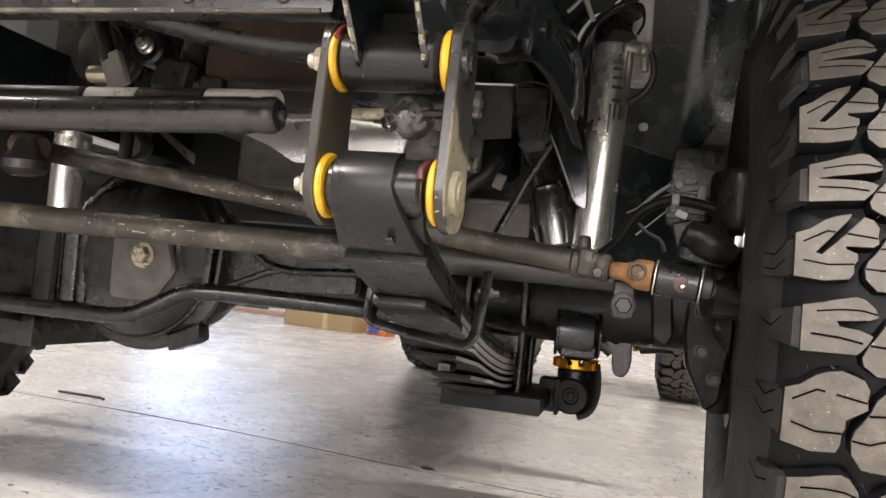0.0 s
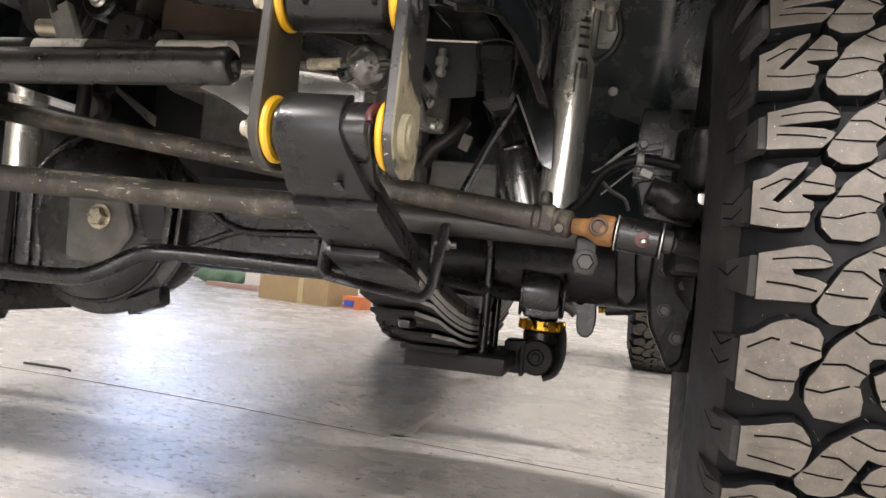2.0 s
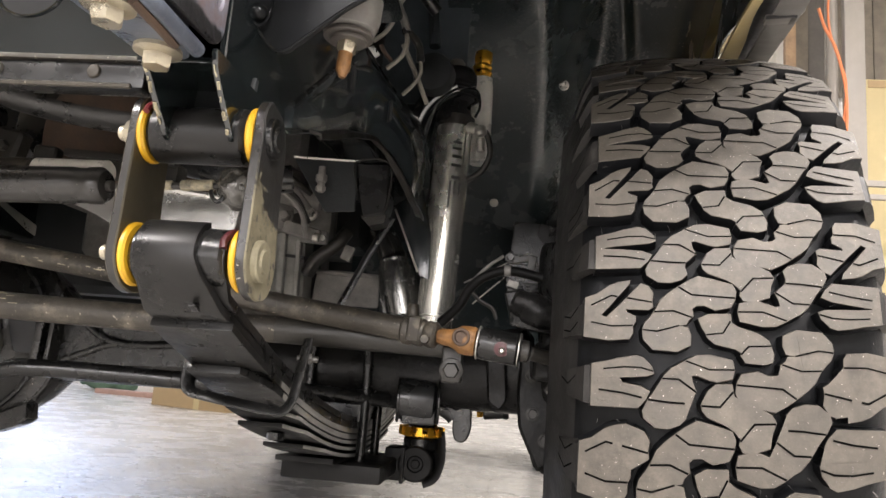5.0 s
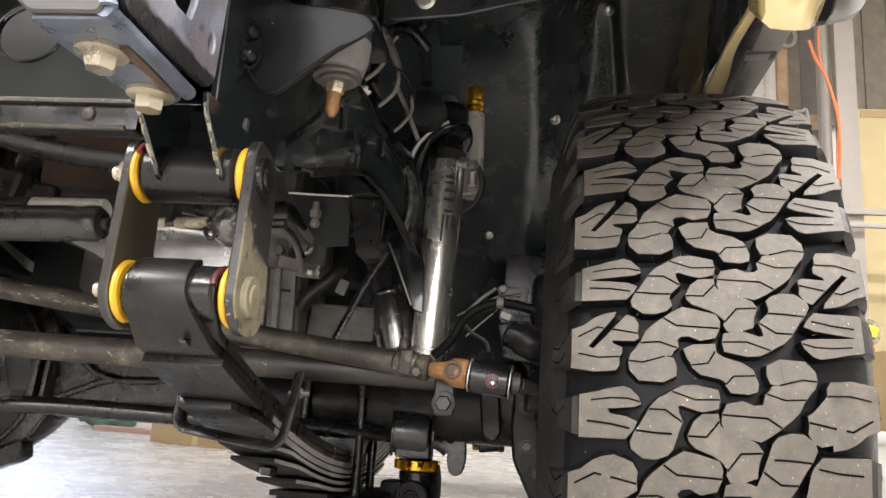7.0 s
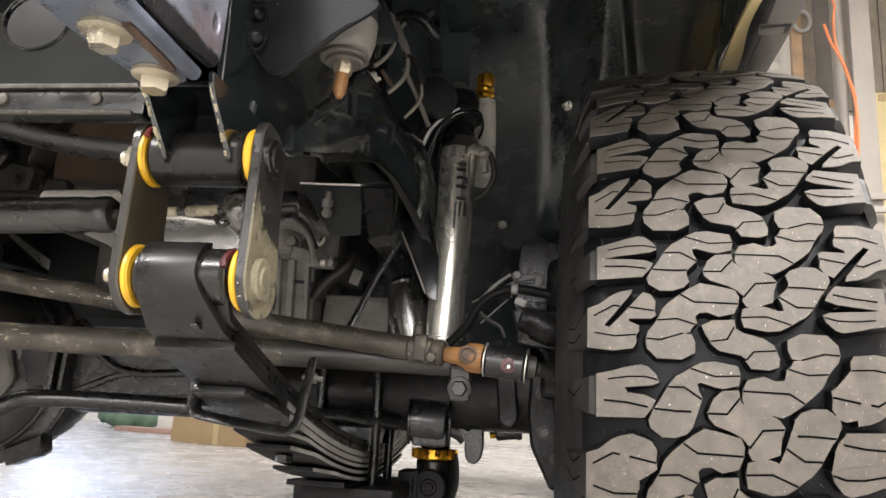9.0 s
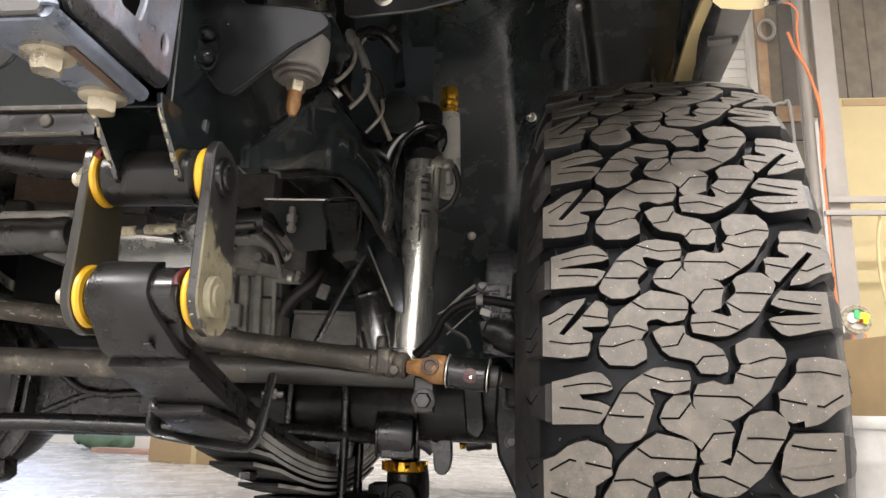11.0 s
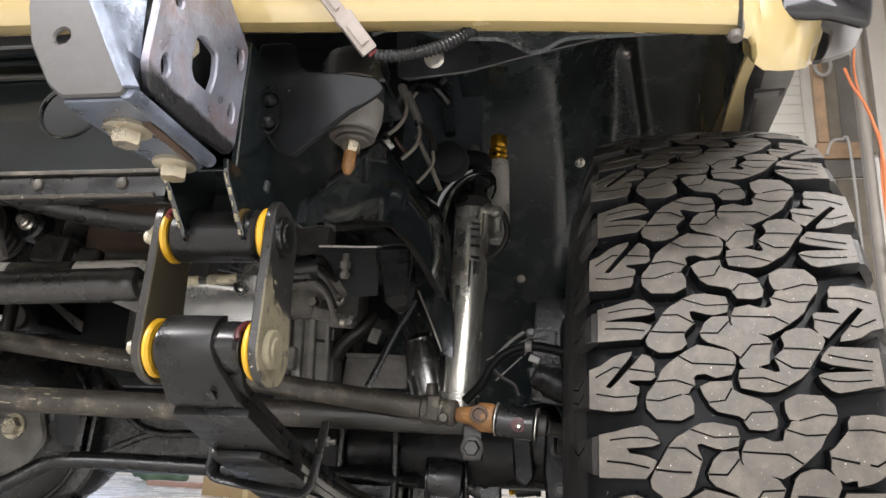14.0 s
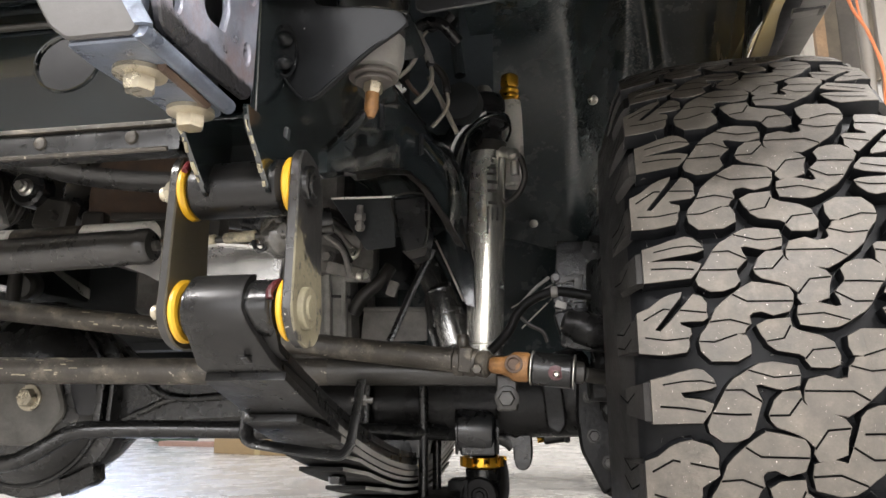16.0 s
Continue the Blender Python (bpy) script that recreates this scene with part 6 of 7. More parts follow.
# engine and gearbox seen through the suspension
engine = part("engine_block", join(box((0.50, 0.55, 0.30), pose(-0.56, 1.55, 0.86), 0.03, 3), box((0.36, 0.5, 0.14), pose(-0.56, 1.55, 0.68), 0.03, 3)), M_CAST, truck, "grey cast engine block and sump")
part("pulley", lathe([(0.03, 0), (0.10, 0.004), (0.105, 0.01), (0.095, 0.016), (0.105, 0.022), (0.10, 0.03), (0.05, 0.034)], (-0.50, 1.24, 0.80), (-0.50, 1.20, 0.80), 40), M_RUSTDARK, engine, "brown rusty crank pulley")
part("pulley_bolt", hexagon((-0.62, 1.2, 0.80), (-0.62, 1.17, 0.80), 0.02, 0.03), M_BRIGHT, engine)
part("exhaust_pipe", join(lathe([(0.018, 0), (0.0205, 0.03), (0.0235, 0.09)], (-0.158, 1.215, 0.705), (-0.116, 1.2, 0.620), 28), lathe([(0.0235, 0), (0.026, 0.006), (0.031, 0.030), (0.034, 0.060), (0.0335, 0.095)], (-0.117, 1.2, 0.622), (-0.092, 1.2, 0.532), 32)), M_PIPE, engine, "dull silver exhaust pipe with a flared joint")
part("pipe_band", ring((-0.117, 1.2, 0.624), (-0.115, 1.2, 0.617), 0.0255, 0.02, bevel=0.002), M_PIPE, engine)
part("heat_strap", tube([(-0.108, 1.10, 0.672), (-0.124, 1.10, 0.641), (-0.141, 1.10, 0.609), (-0.157, 1.10, 0.573), (-0.176, 1.10, 0.532)], 0.0046, 8, 6, flat=1.8), M_BOOT, engine)
part("heat_shield", join(facing(rounded([(-0.262, 0.602), (-0.150, 0.598), (-0.148, 0.545), (-0.268, 0.545)], 0.006), 1.26, 0.004), tube([(-0.262, 1.257, 0.602), (-0.21, 1.255, 0.601), (-0.152, 1.257, 0.599)], 0.004, 8)), M_CAST, engine, "shiny silver heat shield")
part("bell_bracket", tube([(-0.20, 1.20, 0.665), (-0.215, 1.19, 0.640), (-0.245, 1.19, 0.615), (-0.262, 1.20, 0.590)], 0.012, 10, 6), M_RODDARK, engine)
part("bright_clip", box((0.018, 0.01, 0.026), pose(-0.196, 1.20, 0.628, 0, 20, 0), 0.004), M_CAST, engine)
part("gearbox", join(box((0.34, 1.2, 0.28), pose(-0.56, 2.4, 0.66), 0.06, 3), rod((-0.56, 2.9, 0.6), (-0.56, 4.1, 0.45), 0.045)), M_CAST, engine)
# left-hand suspension, seen past the differential
part("shock_absorber", lathe([(0.02, 0), (0.0325, 0.006), (0.0325, 0.33), (0.03, 0.336)], (-1.018, 1.19, 0.46), (-1.024, 1.19, 0.85), 36), M_CHROME, truck, "chrome shock absorber on the far side")
left_spring = part("leaf_spring", strip(leaf_line(0.62, 1.7, 0.0), SW, T, 2 * CX - SX - SW), [M_SPRING, M_SPRING], truck, "black leaf spring on the far side")
for y0_, below_ in ((0.68, T * 1.1), (0.76, 2.25 * T), (0.83, 3.4 * T)):
    part("leaf", strip(leaf_line(y0_, 1.5, below_), SW, T, 2 * CX - SX - SW), [M_SPRING, M_SPRING], left_spring)
part("spring_plate", box((0.14, 0.20, 0.05), pose(2 * CX + 0.15, 1.13, 0.31), 0.006), M_BLACK, truck, "black spring plate on the far side")
part("axle_bracket", join(lathe([(0.06, 0), (0.085, 0.01), (0.085, 0.03), (0.06, 0.05)], (-0.90, 1.12, 0.43), (-0.85, 1.12, 0.43), 30), box((0.22, 0.08, 0.13), pose(-0.98, 1.10, 0.425), 0.035, 4), box((0.04, 0.10, 0.16), pose(-0.885, 1.05, 0.43, 0, 0, 8), 0.015, 3)), M_AXLEDARK, truck, "dark axle bracket beside the differential")
part("pitman_joint", join(lathe([(0.014, 0), (0.022, 0.008), (0.022, 0.026), (0.016, 0.034), (0.010, 0.05)], (-0.828, 0.885, 0.545), (-0.828, 0.88, 0.60), 26), rod((-0.85, 0.89, 0.592), (-0.80, 0.885, 0.587), 0.018), hexagon((-0.828, 0.868, 0.568), (-0.828, 0.858, 0.568), 0.011, 0.014)), M_RUSTDARK, truck, "rusty steering ball joint")
# front of the engine between the rails
front_engine = part("engine_front", join(box((0.34, 0.10, 0.20), pose(-0.80, 1.10, 0.79), 0.03, 3), lathe([(0.05, 0), (0.07, 0.01), (0.075, 0.03), (0.075, 0.08)], (-0.60, 0.98, 0.76), (-0.60, 1.08, 0.76), 30)), M_BOOT, truck, "dark engine front cover")
part("alternator", join(lathe([(0.02, 0), (0.040, 0.006), (0.046, 0.018), (0.046, 0.05), (0.040, 0.06)], (-0.775, 0.93, 0.748), (-0.765, 1.0, 0.752), 32)), M_RODDARK, front_engine, "grey ribbed alternator body")
for k in range(4):
    part("alternator_rib", ring((-0.775 + 0.002 * k, 0.938 + 0.011 * k, 0.748), (-0.7748 + 0.002 * k, 0.941 + 0.011 * k, 0.748), 0.0485, 0.03), M_RODDARK, front_engine)
part("silver_boss", join(lathe([(0.007, 0), (0.0095, 0.002), (0.0095, 0.008), (0.013, 0.010), (0.013, 0.014)], (-0.669, 0.897, 0.747), (-0.669, 0.93, 0.747), 24), hexagon((-0.669, 0.899, 0.747), (-0.669, 0.892, 0.747), 0.0075)), M_BRIGHT, front_engine, "bright pulley boss")
part("idler", ring((-0.669, 0.908, 0.747), (-0.669, 0.94, 0.747), 0.027, 0.009, bevel=0.004), M_BOOT, front_engine, "black idler pulley")
part("tensioner_arm", join(box((0.055, 0.03, 0.05), pose(-0.640, 0.94, 0.712, 0, 12, 0), 0.012, 3), hexagon((-0.632, 0.926, 0.707), (-0.632, 0.916, 0.707), 0.008)), M_RODDARK, front_engine)
part("bracket_foot", box((0.035, 0.02, 0.03), pose(-0.565, 0.925, 0.694, 0, 4, 0), 0.008, 3), M_RODDARK, front_engine)
part("coiled_hose", tube([(-0.812, 0.90, 0.800), (-0.818, 0.895, 0.788), (-0.806, 0.89, 0.781), (-0.792, 0.89, 0.788), (-0.790, 0.895, 0.806), (-0.800, 0.90, 0.815)], 0.0055, 10, 6), M_BRIGHT, front_engine, "bright coiled pipe")
part("crank_pulley", lathe([(0.03, 0), (0.105, 0.004), (0.112, 0.012), (0.100, 0.018), (0.112, 0.026), (0.108, 0.036), (0.05, 0.04)], (-0.50, 0.96, 0.745), (-0.50, 1.02, 0.745), 44), M_RUSTDARK, front_engine, "brown rusty crank pulley")
part("slanted_pipe", tube([(-0.742, 0.885, 0.82), (-0.735, 0.885, 0.79), (-0.722, 0.882, 0.755), (-0.700, 0.878, 0.712)], 0.011, 12, 6), M_RODDARK, front_engine)
part("pipe_foot", box((0.030, 0.014, 0.05), pose(-0.688, 0.876, 0.700, 0, -24, 0), 0.004), M_CAST, front_engine, "tan steel clamp foot")
part("filter_can", lathe([(0.008, 0), (0.0115, 0.003), (0.0115, 0.040), (0.010, 0.044)], (-0.742, 0.89, 0.698), (-0.695, 0.89, 0.698), 24), M_ZINC, front_engine, "dull metal canister")
part("bracket_bar", join(box((0.16, 0.03, 0.028), pose(-0.45, 0.93, 0.682, 0, 3, 0), 0.006), box((0.16, 0.012, 0.010), pose(-0.45, 0.912, 0.694, 0, 3, 0), 0.002)), M_RODDARK, front_engine, "grey bracket bar")
part("diagonal_brace", join(facing([(-0.945, 0.722), (-0.935, 0.724), (-0.83, 0.662), (-0.83, 0.642), (-0.845, 0.650)], 1.30, 0.004)), M_BRIGHT, front_engine, "pale diagonal brace")
part("grey_boss", lathe([(0.02, 0), (0.026, 0.006), (0.026, 0.03), (0.018, 0.04)], (-0.90, 1.20, 0.655), (-0.90, 1.26, 0.665), 24), M_RODDARK, front_engine)
part("hanging_strap", tube([(-0.885, 1.16, 0.72), (-0.875, 1.155, 0.68), (-0.872, 1.15, 0.62), (-0.885, 1.16, 0.56)], 0.012, 10, 6), M_RODDARK, front_engine)
part("radiator_hose", tube([(-0.43, 1.0, 0.72), (-0.36, 0.98, 0.705), (-0.30, 0.98, 0.690), (-0.24, 1.0, 0.70)], 0.020, 14, 8), M_BOOT, front_engine)
# castings and pipes to the rail's right
gear_case = part("steering_gear", join(lathe([(0.020, 0), (0.032, 0.008), (0.034, 0.03), (0.030, 0.06), (0.034, 0.07), (0.034, 0.10), (0.024, 0.11)], (-0.320, 1.20, 0.77), (-0.318, 1.20, 0.66), 28), box((0.09, 0.08, 0.09), pose(-0.285, 1.25, 0.70, 0, 0, 12), 0.022, 4), rod((-0.345, 1.17, 0.725), (-0.245, 1.19, 0.715), 0.022, 24), rod((-0.325, 1.20, 0.675), (-0.325, 1.20, 0.655), 0.026, 28)), M_CAST, truck, "grey cast steering gear housing")
for k, (x_, y_, z_) in enumerate(((-0.321, 1.158, 0.719), (-0.292, 1.165, 0.738), (-0.262, 1.175, 0.690), (-0.30, 1.165, 0.680), (-0.248, 1.18, 0.735), (-0.335, 1.165, 0.752))):
    part("housing_bolt", hexagon((x_, y_ + 0.012, z_), (x_, y_ - 0.008, z_), 0.009, 0.0125), M_BRIGHT if k % 2 == 0 else M_CAST, gear_case)
for k in range(4):
    part("pressure_pipe", tube([(-0.36 + 0.012 * k, 1.13, 0.775 - 0.010 * k), (-0.325 + 0.012 * k, 1.12, 0.750 - 0.014 * k), (-0.285 + 0.008 * k, 1.125, 0.735 - 0.018 * k), (-0.255, 1.15, 0.715 - 0.024 * k)], 0.0048, 8, 6), M_CAST if k % 2 else M_RODDARK, gear_case)
part("lever", box((0.065, 0.014, 0.022), pose(-0.268, 1.165, 0.655, 0, 14, 0), 0.006, 3), M_CAST, gear_case)
part("lever_tip", rod((-0.245, 1.155, 0.645), (-0.235, 1.155, 0.643), 0.008), M_BRIGHT, gear_case)
case = part("gearbox_case", facing(rounded([(-0.378, 0.705), (-0.340, 0.702), (-0.312, 0.676), (-0.274, 0.657), (-0.268, 0.535), (-0.365, 0.535)], 0.008), 1.205, 0.06, 0.007), M_HOUSING, truck, "dull grey cast gearbox case")
for x_, w_, z0_, z1_ in ((-0.352, 0.010, 0.545, 0.690), (-0.333, 0.016, 0.545, 0.682), (-0.308, 0.012, 0.545, 0.668), (-0.279, 0.008, 0.545, 0.650)):
    part("case_rib", box((w_, 0.016, z1_ - z0_), pose(x_, 1.201, (z0_ + z1_) / 2, 0, -2, 0), 0.004, 3), M_HOUSING, case)
part("case_seam", box((0.040, 0.006, 0.005), pose(-0.290, 1.201, 0.618, 0, 4, 0), 0.001), M_INK, case)
part("case_bow", tube([(-0.372, 1.190, 0.658), (-0.358, 1.186, 0.650), (-0.349, 1.185, 0.630), (-0.347, 1.186, 0.590), (-0.348, 1.190, 0.560)], 0.005, 10, 6), M_HOUSING, case)
part("case_foot", box((0.034, 0.02, 0.040), pose(-0.347, 1.188, 0.585), 0.006, 3), M_HOUSING, case)
part("case_arch", tube([(-0.372, 1.185, 0.728), (-0.352, 1.18, 0.742), (-0.325, 1.18, 0.738), (-0.300, 1.185, 0.715), (-0.288, 1.19, 0.690)], 0.009, 10, 6), M_HOUSING, case)
part("case_plug", join(box((0.045, 0.02, 0.022), pose(-0.249, 1.175, 0.649, 0, 3, 0), 0.005, 3), hexagon((-0.232, 1.166, 0.645), (-0.232, 1.158, 0.645), 0.007)), M_HOUSING, case)
for x_, z_ in ((-0.357, 0.709), (-0.330, 0.700), (-0.300, 0.682), (-0.276, 0.668)):
    part("case_bolt", hexagon((x_, 1.200, z_), (x_, 1.188, z_), 0.0065, 0.009), M_BRIGHT, case)

# ---- body: front panel, fender, liner ----


def sheet(grid, thick, outside=1):
    """A bent panel through a grid of points, with thickness along its normal."""
    bm = bmesh.new()
    rows = [[bm.verts.new(p) for p in row] for row in grid]
    for a, b in zip(rows, rows[1:]):
        for k in range(len(a) - 1):
            bm.faces.new((a[k], a[k + 1], b[k + 1], b[k]))
    bmesh.ops.recalc_face_normals(bm, faces=bm.faces)
    bmesh.ops.solidify(bm, geom=bm.faces[:], thickness=thick * outside)
    return bm


def front_y(x):
    """The nose bows backward toward both sides."""
    k = (x - CX) / 0.85
    return 0.452 + 0.085 * k * k


rows_ = []
for dz_, dy_ in ((0.0, 0.030), (-0.006, 0.018), (-0.006, 0.006), (0.002, 0.0), (0.02, -0.004), (0.07, 0.0), (0.13, 0.01), (0.20, 0.03)):
    rows_.append([(CX + (0.2745 - CX) * k / 24, front_y(CX + (0.2745 - CX) * k / 24) + dy_, 0.790 + dz_ + 0.011 * max(0.0, abs(k) / 24 - 0.55) / 0.45) for k in range(-24, 25)])
valance = part("front_valance", sheet(rows_, 0.003), M_CREAM, truck, "glossy cream yellow front panel with rolled lower edge")
part("plug", lathe([(0.006, 0), (0.0068, 0.003), (0.004, 0.007)], (0.2729, 0.541, 0.7840), (0.2729, 0.536, 0.7740), 20), M_MOUNT, valance, "beige rubber plug")

# corner below the headlamp: bottom edge x, y, z and how far each column leans outward
NOSE = [(0.2782, 0.536, 0.7823, 0.0), (0.2847, 0.537, 0.7794, 0.0), (0.2887, 0.539, 0.7713, 0.0), (0.2901, 0.543, 0.7592, 0.0), (0.2951, 0.546, 0.7565, 0.0), (0.3082, 0.554, 0.7594, 0.03), (0.3234, 0.566, 0.766, 0.1), (0.3367, 0.581, 0.7756, 0.2), (0.3495, 0.6, 0.7904, 0.32)]
nose = []
for (xa_, ya_, za_, la_), (xb_, yb_, zb_, lb_) in zip(NOSE, NOSE[1:]):
    for k in range(4):
        q = k / 4
        nose.append((xa_ + (xb_ - xa_) * q, ya_ + (yb_ - ya_) * q, za_ + (zb_ - za_) * q, la_ + (lb_ - la_) * q))
nose.append(NOSE[-1])
rows_ = []
for x_, y_, z_, lean_ in nose:
    rise_ = [(0.030, 0.034), (0.017, 0.020), (0.007, 0.009), (0.002, 0.003), (0.006, 0.0), (0.018, -0.003), (0.034, -0.0065), (0.041, -0.0068), (0.07, -0.004), (0.12, 0.002), (0.20, 0.02)]
    rows_.append([(x_ + lean_ * max(0.0, h_) * (1 if h_ < 0.05 else 0.05 / h_), y_ + d_, z_ + h_) for h_, d_ in rise_])
corner = part("fender_corner", sheet(rows_, 0.003), M_CREAM, truck, "cream yellow rounded fender corner", 60)
part("panel_seam", tube([(0.2776, 0.533, 0.7821), (0.2789, 0.533, 0.8019), (0.2813, 0.533, 0.8376)], 0.0010, 6, 4), M_MOUNT, corner, "thin dark panel seam")
part("seam_bracket", facing(rounded([(0.2793, 0.8017), (0.2863, 0.8048), (0.3, 0.8041), (0.2996, 0.786), (0.2932, 0.7908), (0.2833, 0.7959)], 0.002), 0.570, 0.003), M_CAPBLACK, corner)
# Black plate in place of the shaded gap beside the corner
part("corner_cap", facing(rounded([(0.3593, 0.8367), (0.3779, 0.8296), (0.3713, 0.8028), (0.3628, 0.7921), (0.3482, 0.791), (0.3526, 0.8013)], 0.004), 0.606, 0.006, 0.002), M_INK, corner)
bumper = part("bumper_end", facing(rounded([(0.313, 0.8637), (0.3102, 0.8156), (0.3126, 0.8094), (0.3197, 0.804), (0.3334, 0.8016), (0.3496, 0.8013), (0.3629, 0.7962), (0.3748, 0.7912), (0.3817, 0.7924), (0.3847, 0.8031), (0.3916, 0.8584)], 0.005), 0.548, 0.010, 0.004), M_CAPBLACK, truck, "glossy black cap at the bumper corner", 60)
part("bumper_trim", facing(rounded([(0.3254, 0.8343), (0.3285, 0.8242), (0.3546, 0.8163), (0.3657, 0.81), (0.3601, 0.792), (0.3538, 0.7815), (0.3732, 0.7868), (0.3819, 0.792), (0.3887, 0.807), (0.395, 0.8211), (0.3756, 0.8309)], 0.004), 0.585, 0.008, 0.003), M_GREYPL, bumper, "grey plastic lower trim")


def lip_strip(points, widths, tip):
    """A pressed strip along a line whose outer side hangs lower by tip."""
    line = smooth_line(points, 6)
    rows = []
    for j, p in enumerate(line):
        w = between(j / (len(line) - 1), [(k / (len(widths) - 1), q) for k, q in enumerate(widths)])
        rows.append([(p.x + w * (k / 4 - 0.5), p.y, p.z - tip * (k / 4 - 0.5)) for k in range(5)])
    return sheet(rows, 0.003)


def ribbon(points, width, bow):
    """A pressed strip along a line, slightly bowed across."""
    return sheet([[(p.x + width * (k / 4 - 0.5), p.y, p.z - bow * (1 - (k / 2 - 1) ** 2)) for k in range(5)] for p in smooth_line(points, 6)], 0.003)


# fender lip and its grey flare trim
lip = part("fender_lip", lip_strip([(0.308, 0.60, 0.824), (0.3215, 0.68, 0.848), (0.341, 0.82, 0.881), (0.370, 1.02, 0.915), (0.392, 1.18, 0.938), (0.42, 1.38, 0.94), (0.43, 1.55, 0.89), (0.43, 1.75, 0.72)], [0.013, 0.014, 0.020, 0.028, 0.03, 0.03, 0.03, 0.03], -0.010), M_CREAMLIP, truck, "cream yellow fender lip over the tyre")
flare = part("flare_trim", ribbon([(0.342, 0.63, 0.832), (0.364, 0.74, 0.858), (0.380, 0.84, 0.876), (0.407, 1.02, 0.910), (0.430, 1.18, 0.935), (0.46, 1.38, 0.94), (0.47, 1.56, 0.88), (0.47, 1.76, 0.71)], 0.030, 0.001), M_GREYPL, truck, "grey plastic wheel flare trim")
# Black ribbon in place of the shade between lip and flare
part("trim_gap", ribbon([(0.327, 0.61, 0.838), (0.346, 0.74, 0.868), (0.362, 0.84, 0.888), (0.390, 1.02, 0.922), (0.412, 1.18, 0.947), (0.44, 1.38, 0.952)], 0.022, 0.0), M_INK, flare)
clip_at = Matrix.Translation((0.370, 0.818, 0.870)) @ Matrix.Rotation(radians(-12), 4, "Z") @ Matrix.Rotation(radians(14), 4, "X")
part("trim_clip", box((0.028, 0.030, 0.006), clip_at, 0.0015), M_GREYPL, flare, "raised grey clip pad")
part("clip_slot", join(box((0.030, 0.0045, 0.004), clip_at @ Matrix.Translation((0.001, -0.016, -0.001)), 0.001), box((0.006, 0.034, 0.005), clip_at @ Matrix.Translation((0.016, 0.0, -0.001)), 0.001)), M_INK, flare)


# wheel arch liner
def liner_z(x, y):
    arch = 1.27 - (0.75 if y > 1.1 else 1.75) * (y - 1.1) ** 2
    t = min(1, max(0, (0.25 - x) / 0.15))
    return arch - 0.17 * t * t * (3 - 2 * t) * (1 if y > 1.0 else max(0.0, (y - 0.62) / 0.38))


grid_ = []
for j in range(31):
    y = 0.60 + 1.20 * j / 30
    grid_.append([(x, y, liner_z(x, y) + 0.006 * math.sin(9 * x + 5 * y) - 0.016 * math.exp(-((x - 0.235 - 0.196 * (y - 1.27)) / 0.02) ** 2) + 0.014 * math.exp(-((x - 0.12 - 0.25 * (y - 1.2)) / 0.03) ** 2)) for x in [-0.06 + min(0.50, 0.385 + 0.8 * (y - 0.60)) * k / 60 for k in range(61)]])
liner = part("wheel_arch_liner", sheet(grid_, 0.004), M_LINER, truck, "black textured wheel arch liner")
grid_ = []
for j in range(25):
    y = 1.30 + 0.55 * j / 24
    top = liner_z(-0.06, y)
    grid_.append([(-0.062 - 0.09 * ((top - z) / 0.7), y, z) for z in [top + (0.45 - top) * k / 10 for k in range(11)]])
part("inner_wall", sheet(grid_, 0.004), M_LINER, liner)
part("rear_wall", sheet([[(x, 1.76 + 0.05 * math.sin(4 * x) - 0.1 * (z - 0.45), z) for x in [-0.3 + 0.75 * k / 10 for k in range(11)]] for z in [0.40 + 0.48 * j / 8 for j in range(9)]], 0.004), M_LINER, liner)
for x_, y_, z_ in ((0.158, 1.398, 1.024), (0.024, 1.671, 0.845), (0.249, 1.291, 1.205)):
    d_ = Vector((0.05, -0.75, -0.6)).normalized()
    p_ = Vector((x_, y_, z_))
    part("push_pin", lathe([(0.010, 0), (0.010, 0.003), (0.006, 0.006)], p_ + d_ * 0.004, p_ + d_ * 0.02, 16), M_BRIGHT, liner, "pale push pin")

# skirt between liner and fender lip
LIP = smooth_line([(0.320, 0.62, 0.80), (0.340, 0.75, 0.872), (0.366, 0.95, 0.940), (0.388, 1.15, 0.990), (0.415, 1.35, 0.975), (0.43, 1.55, 0.90), (0.43, 1.75, 0.72)], 4)
part("liner_skirt", sheet([[(p.x + 0.006 + 0.012 * math.sin(2.4 * k / 5), p.y, p.z + (max(p.z + 0.02, liner_z(0.42, p.y)) - p.z) * k / 5) for k in range(6)] for p in LIP], 0.003), M_LINER, liner)

# lower flange of the nose with its bolts
flange = part("nose_flange", plate(rounded([(-0.045, 0.89), (-0.04, 0.812), (-0.03, 0.808), (0.004, 0.811), (0.037, 0.814), (0.064, 0.821), (0.085, 0.826), (0.17, 0.845), (0.26, 0.86), (0.26, 0.89)], 0.008), 0.004, Matrix(((1, 0, 0, 0), (0, 0, -1, 0.640), (0, 1, 0, 0), (0, 0, 0, 1)))), M_FLANGE, truck, "black steel flange under the nose panel")
for x_, z_ in ((-0.001, 0.830), (0.106, 0.850)):
    part("flange_bolt", lathe([(0.010, 0), (0.0105, 0.003), (0.008, 0.006)], (x_, 0.636, z_), (x_, 0.628, z_ - 0.002), 18), M_BRIGHT, flange, "dull zinc bolt")

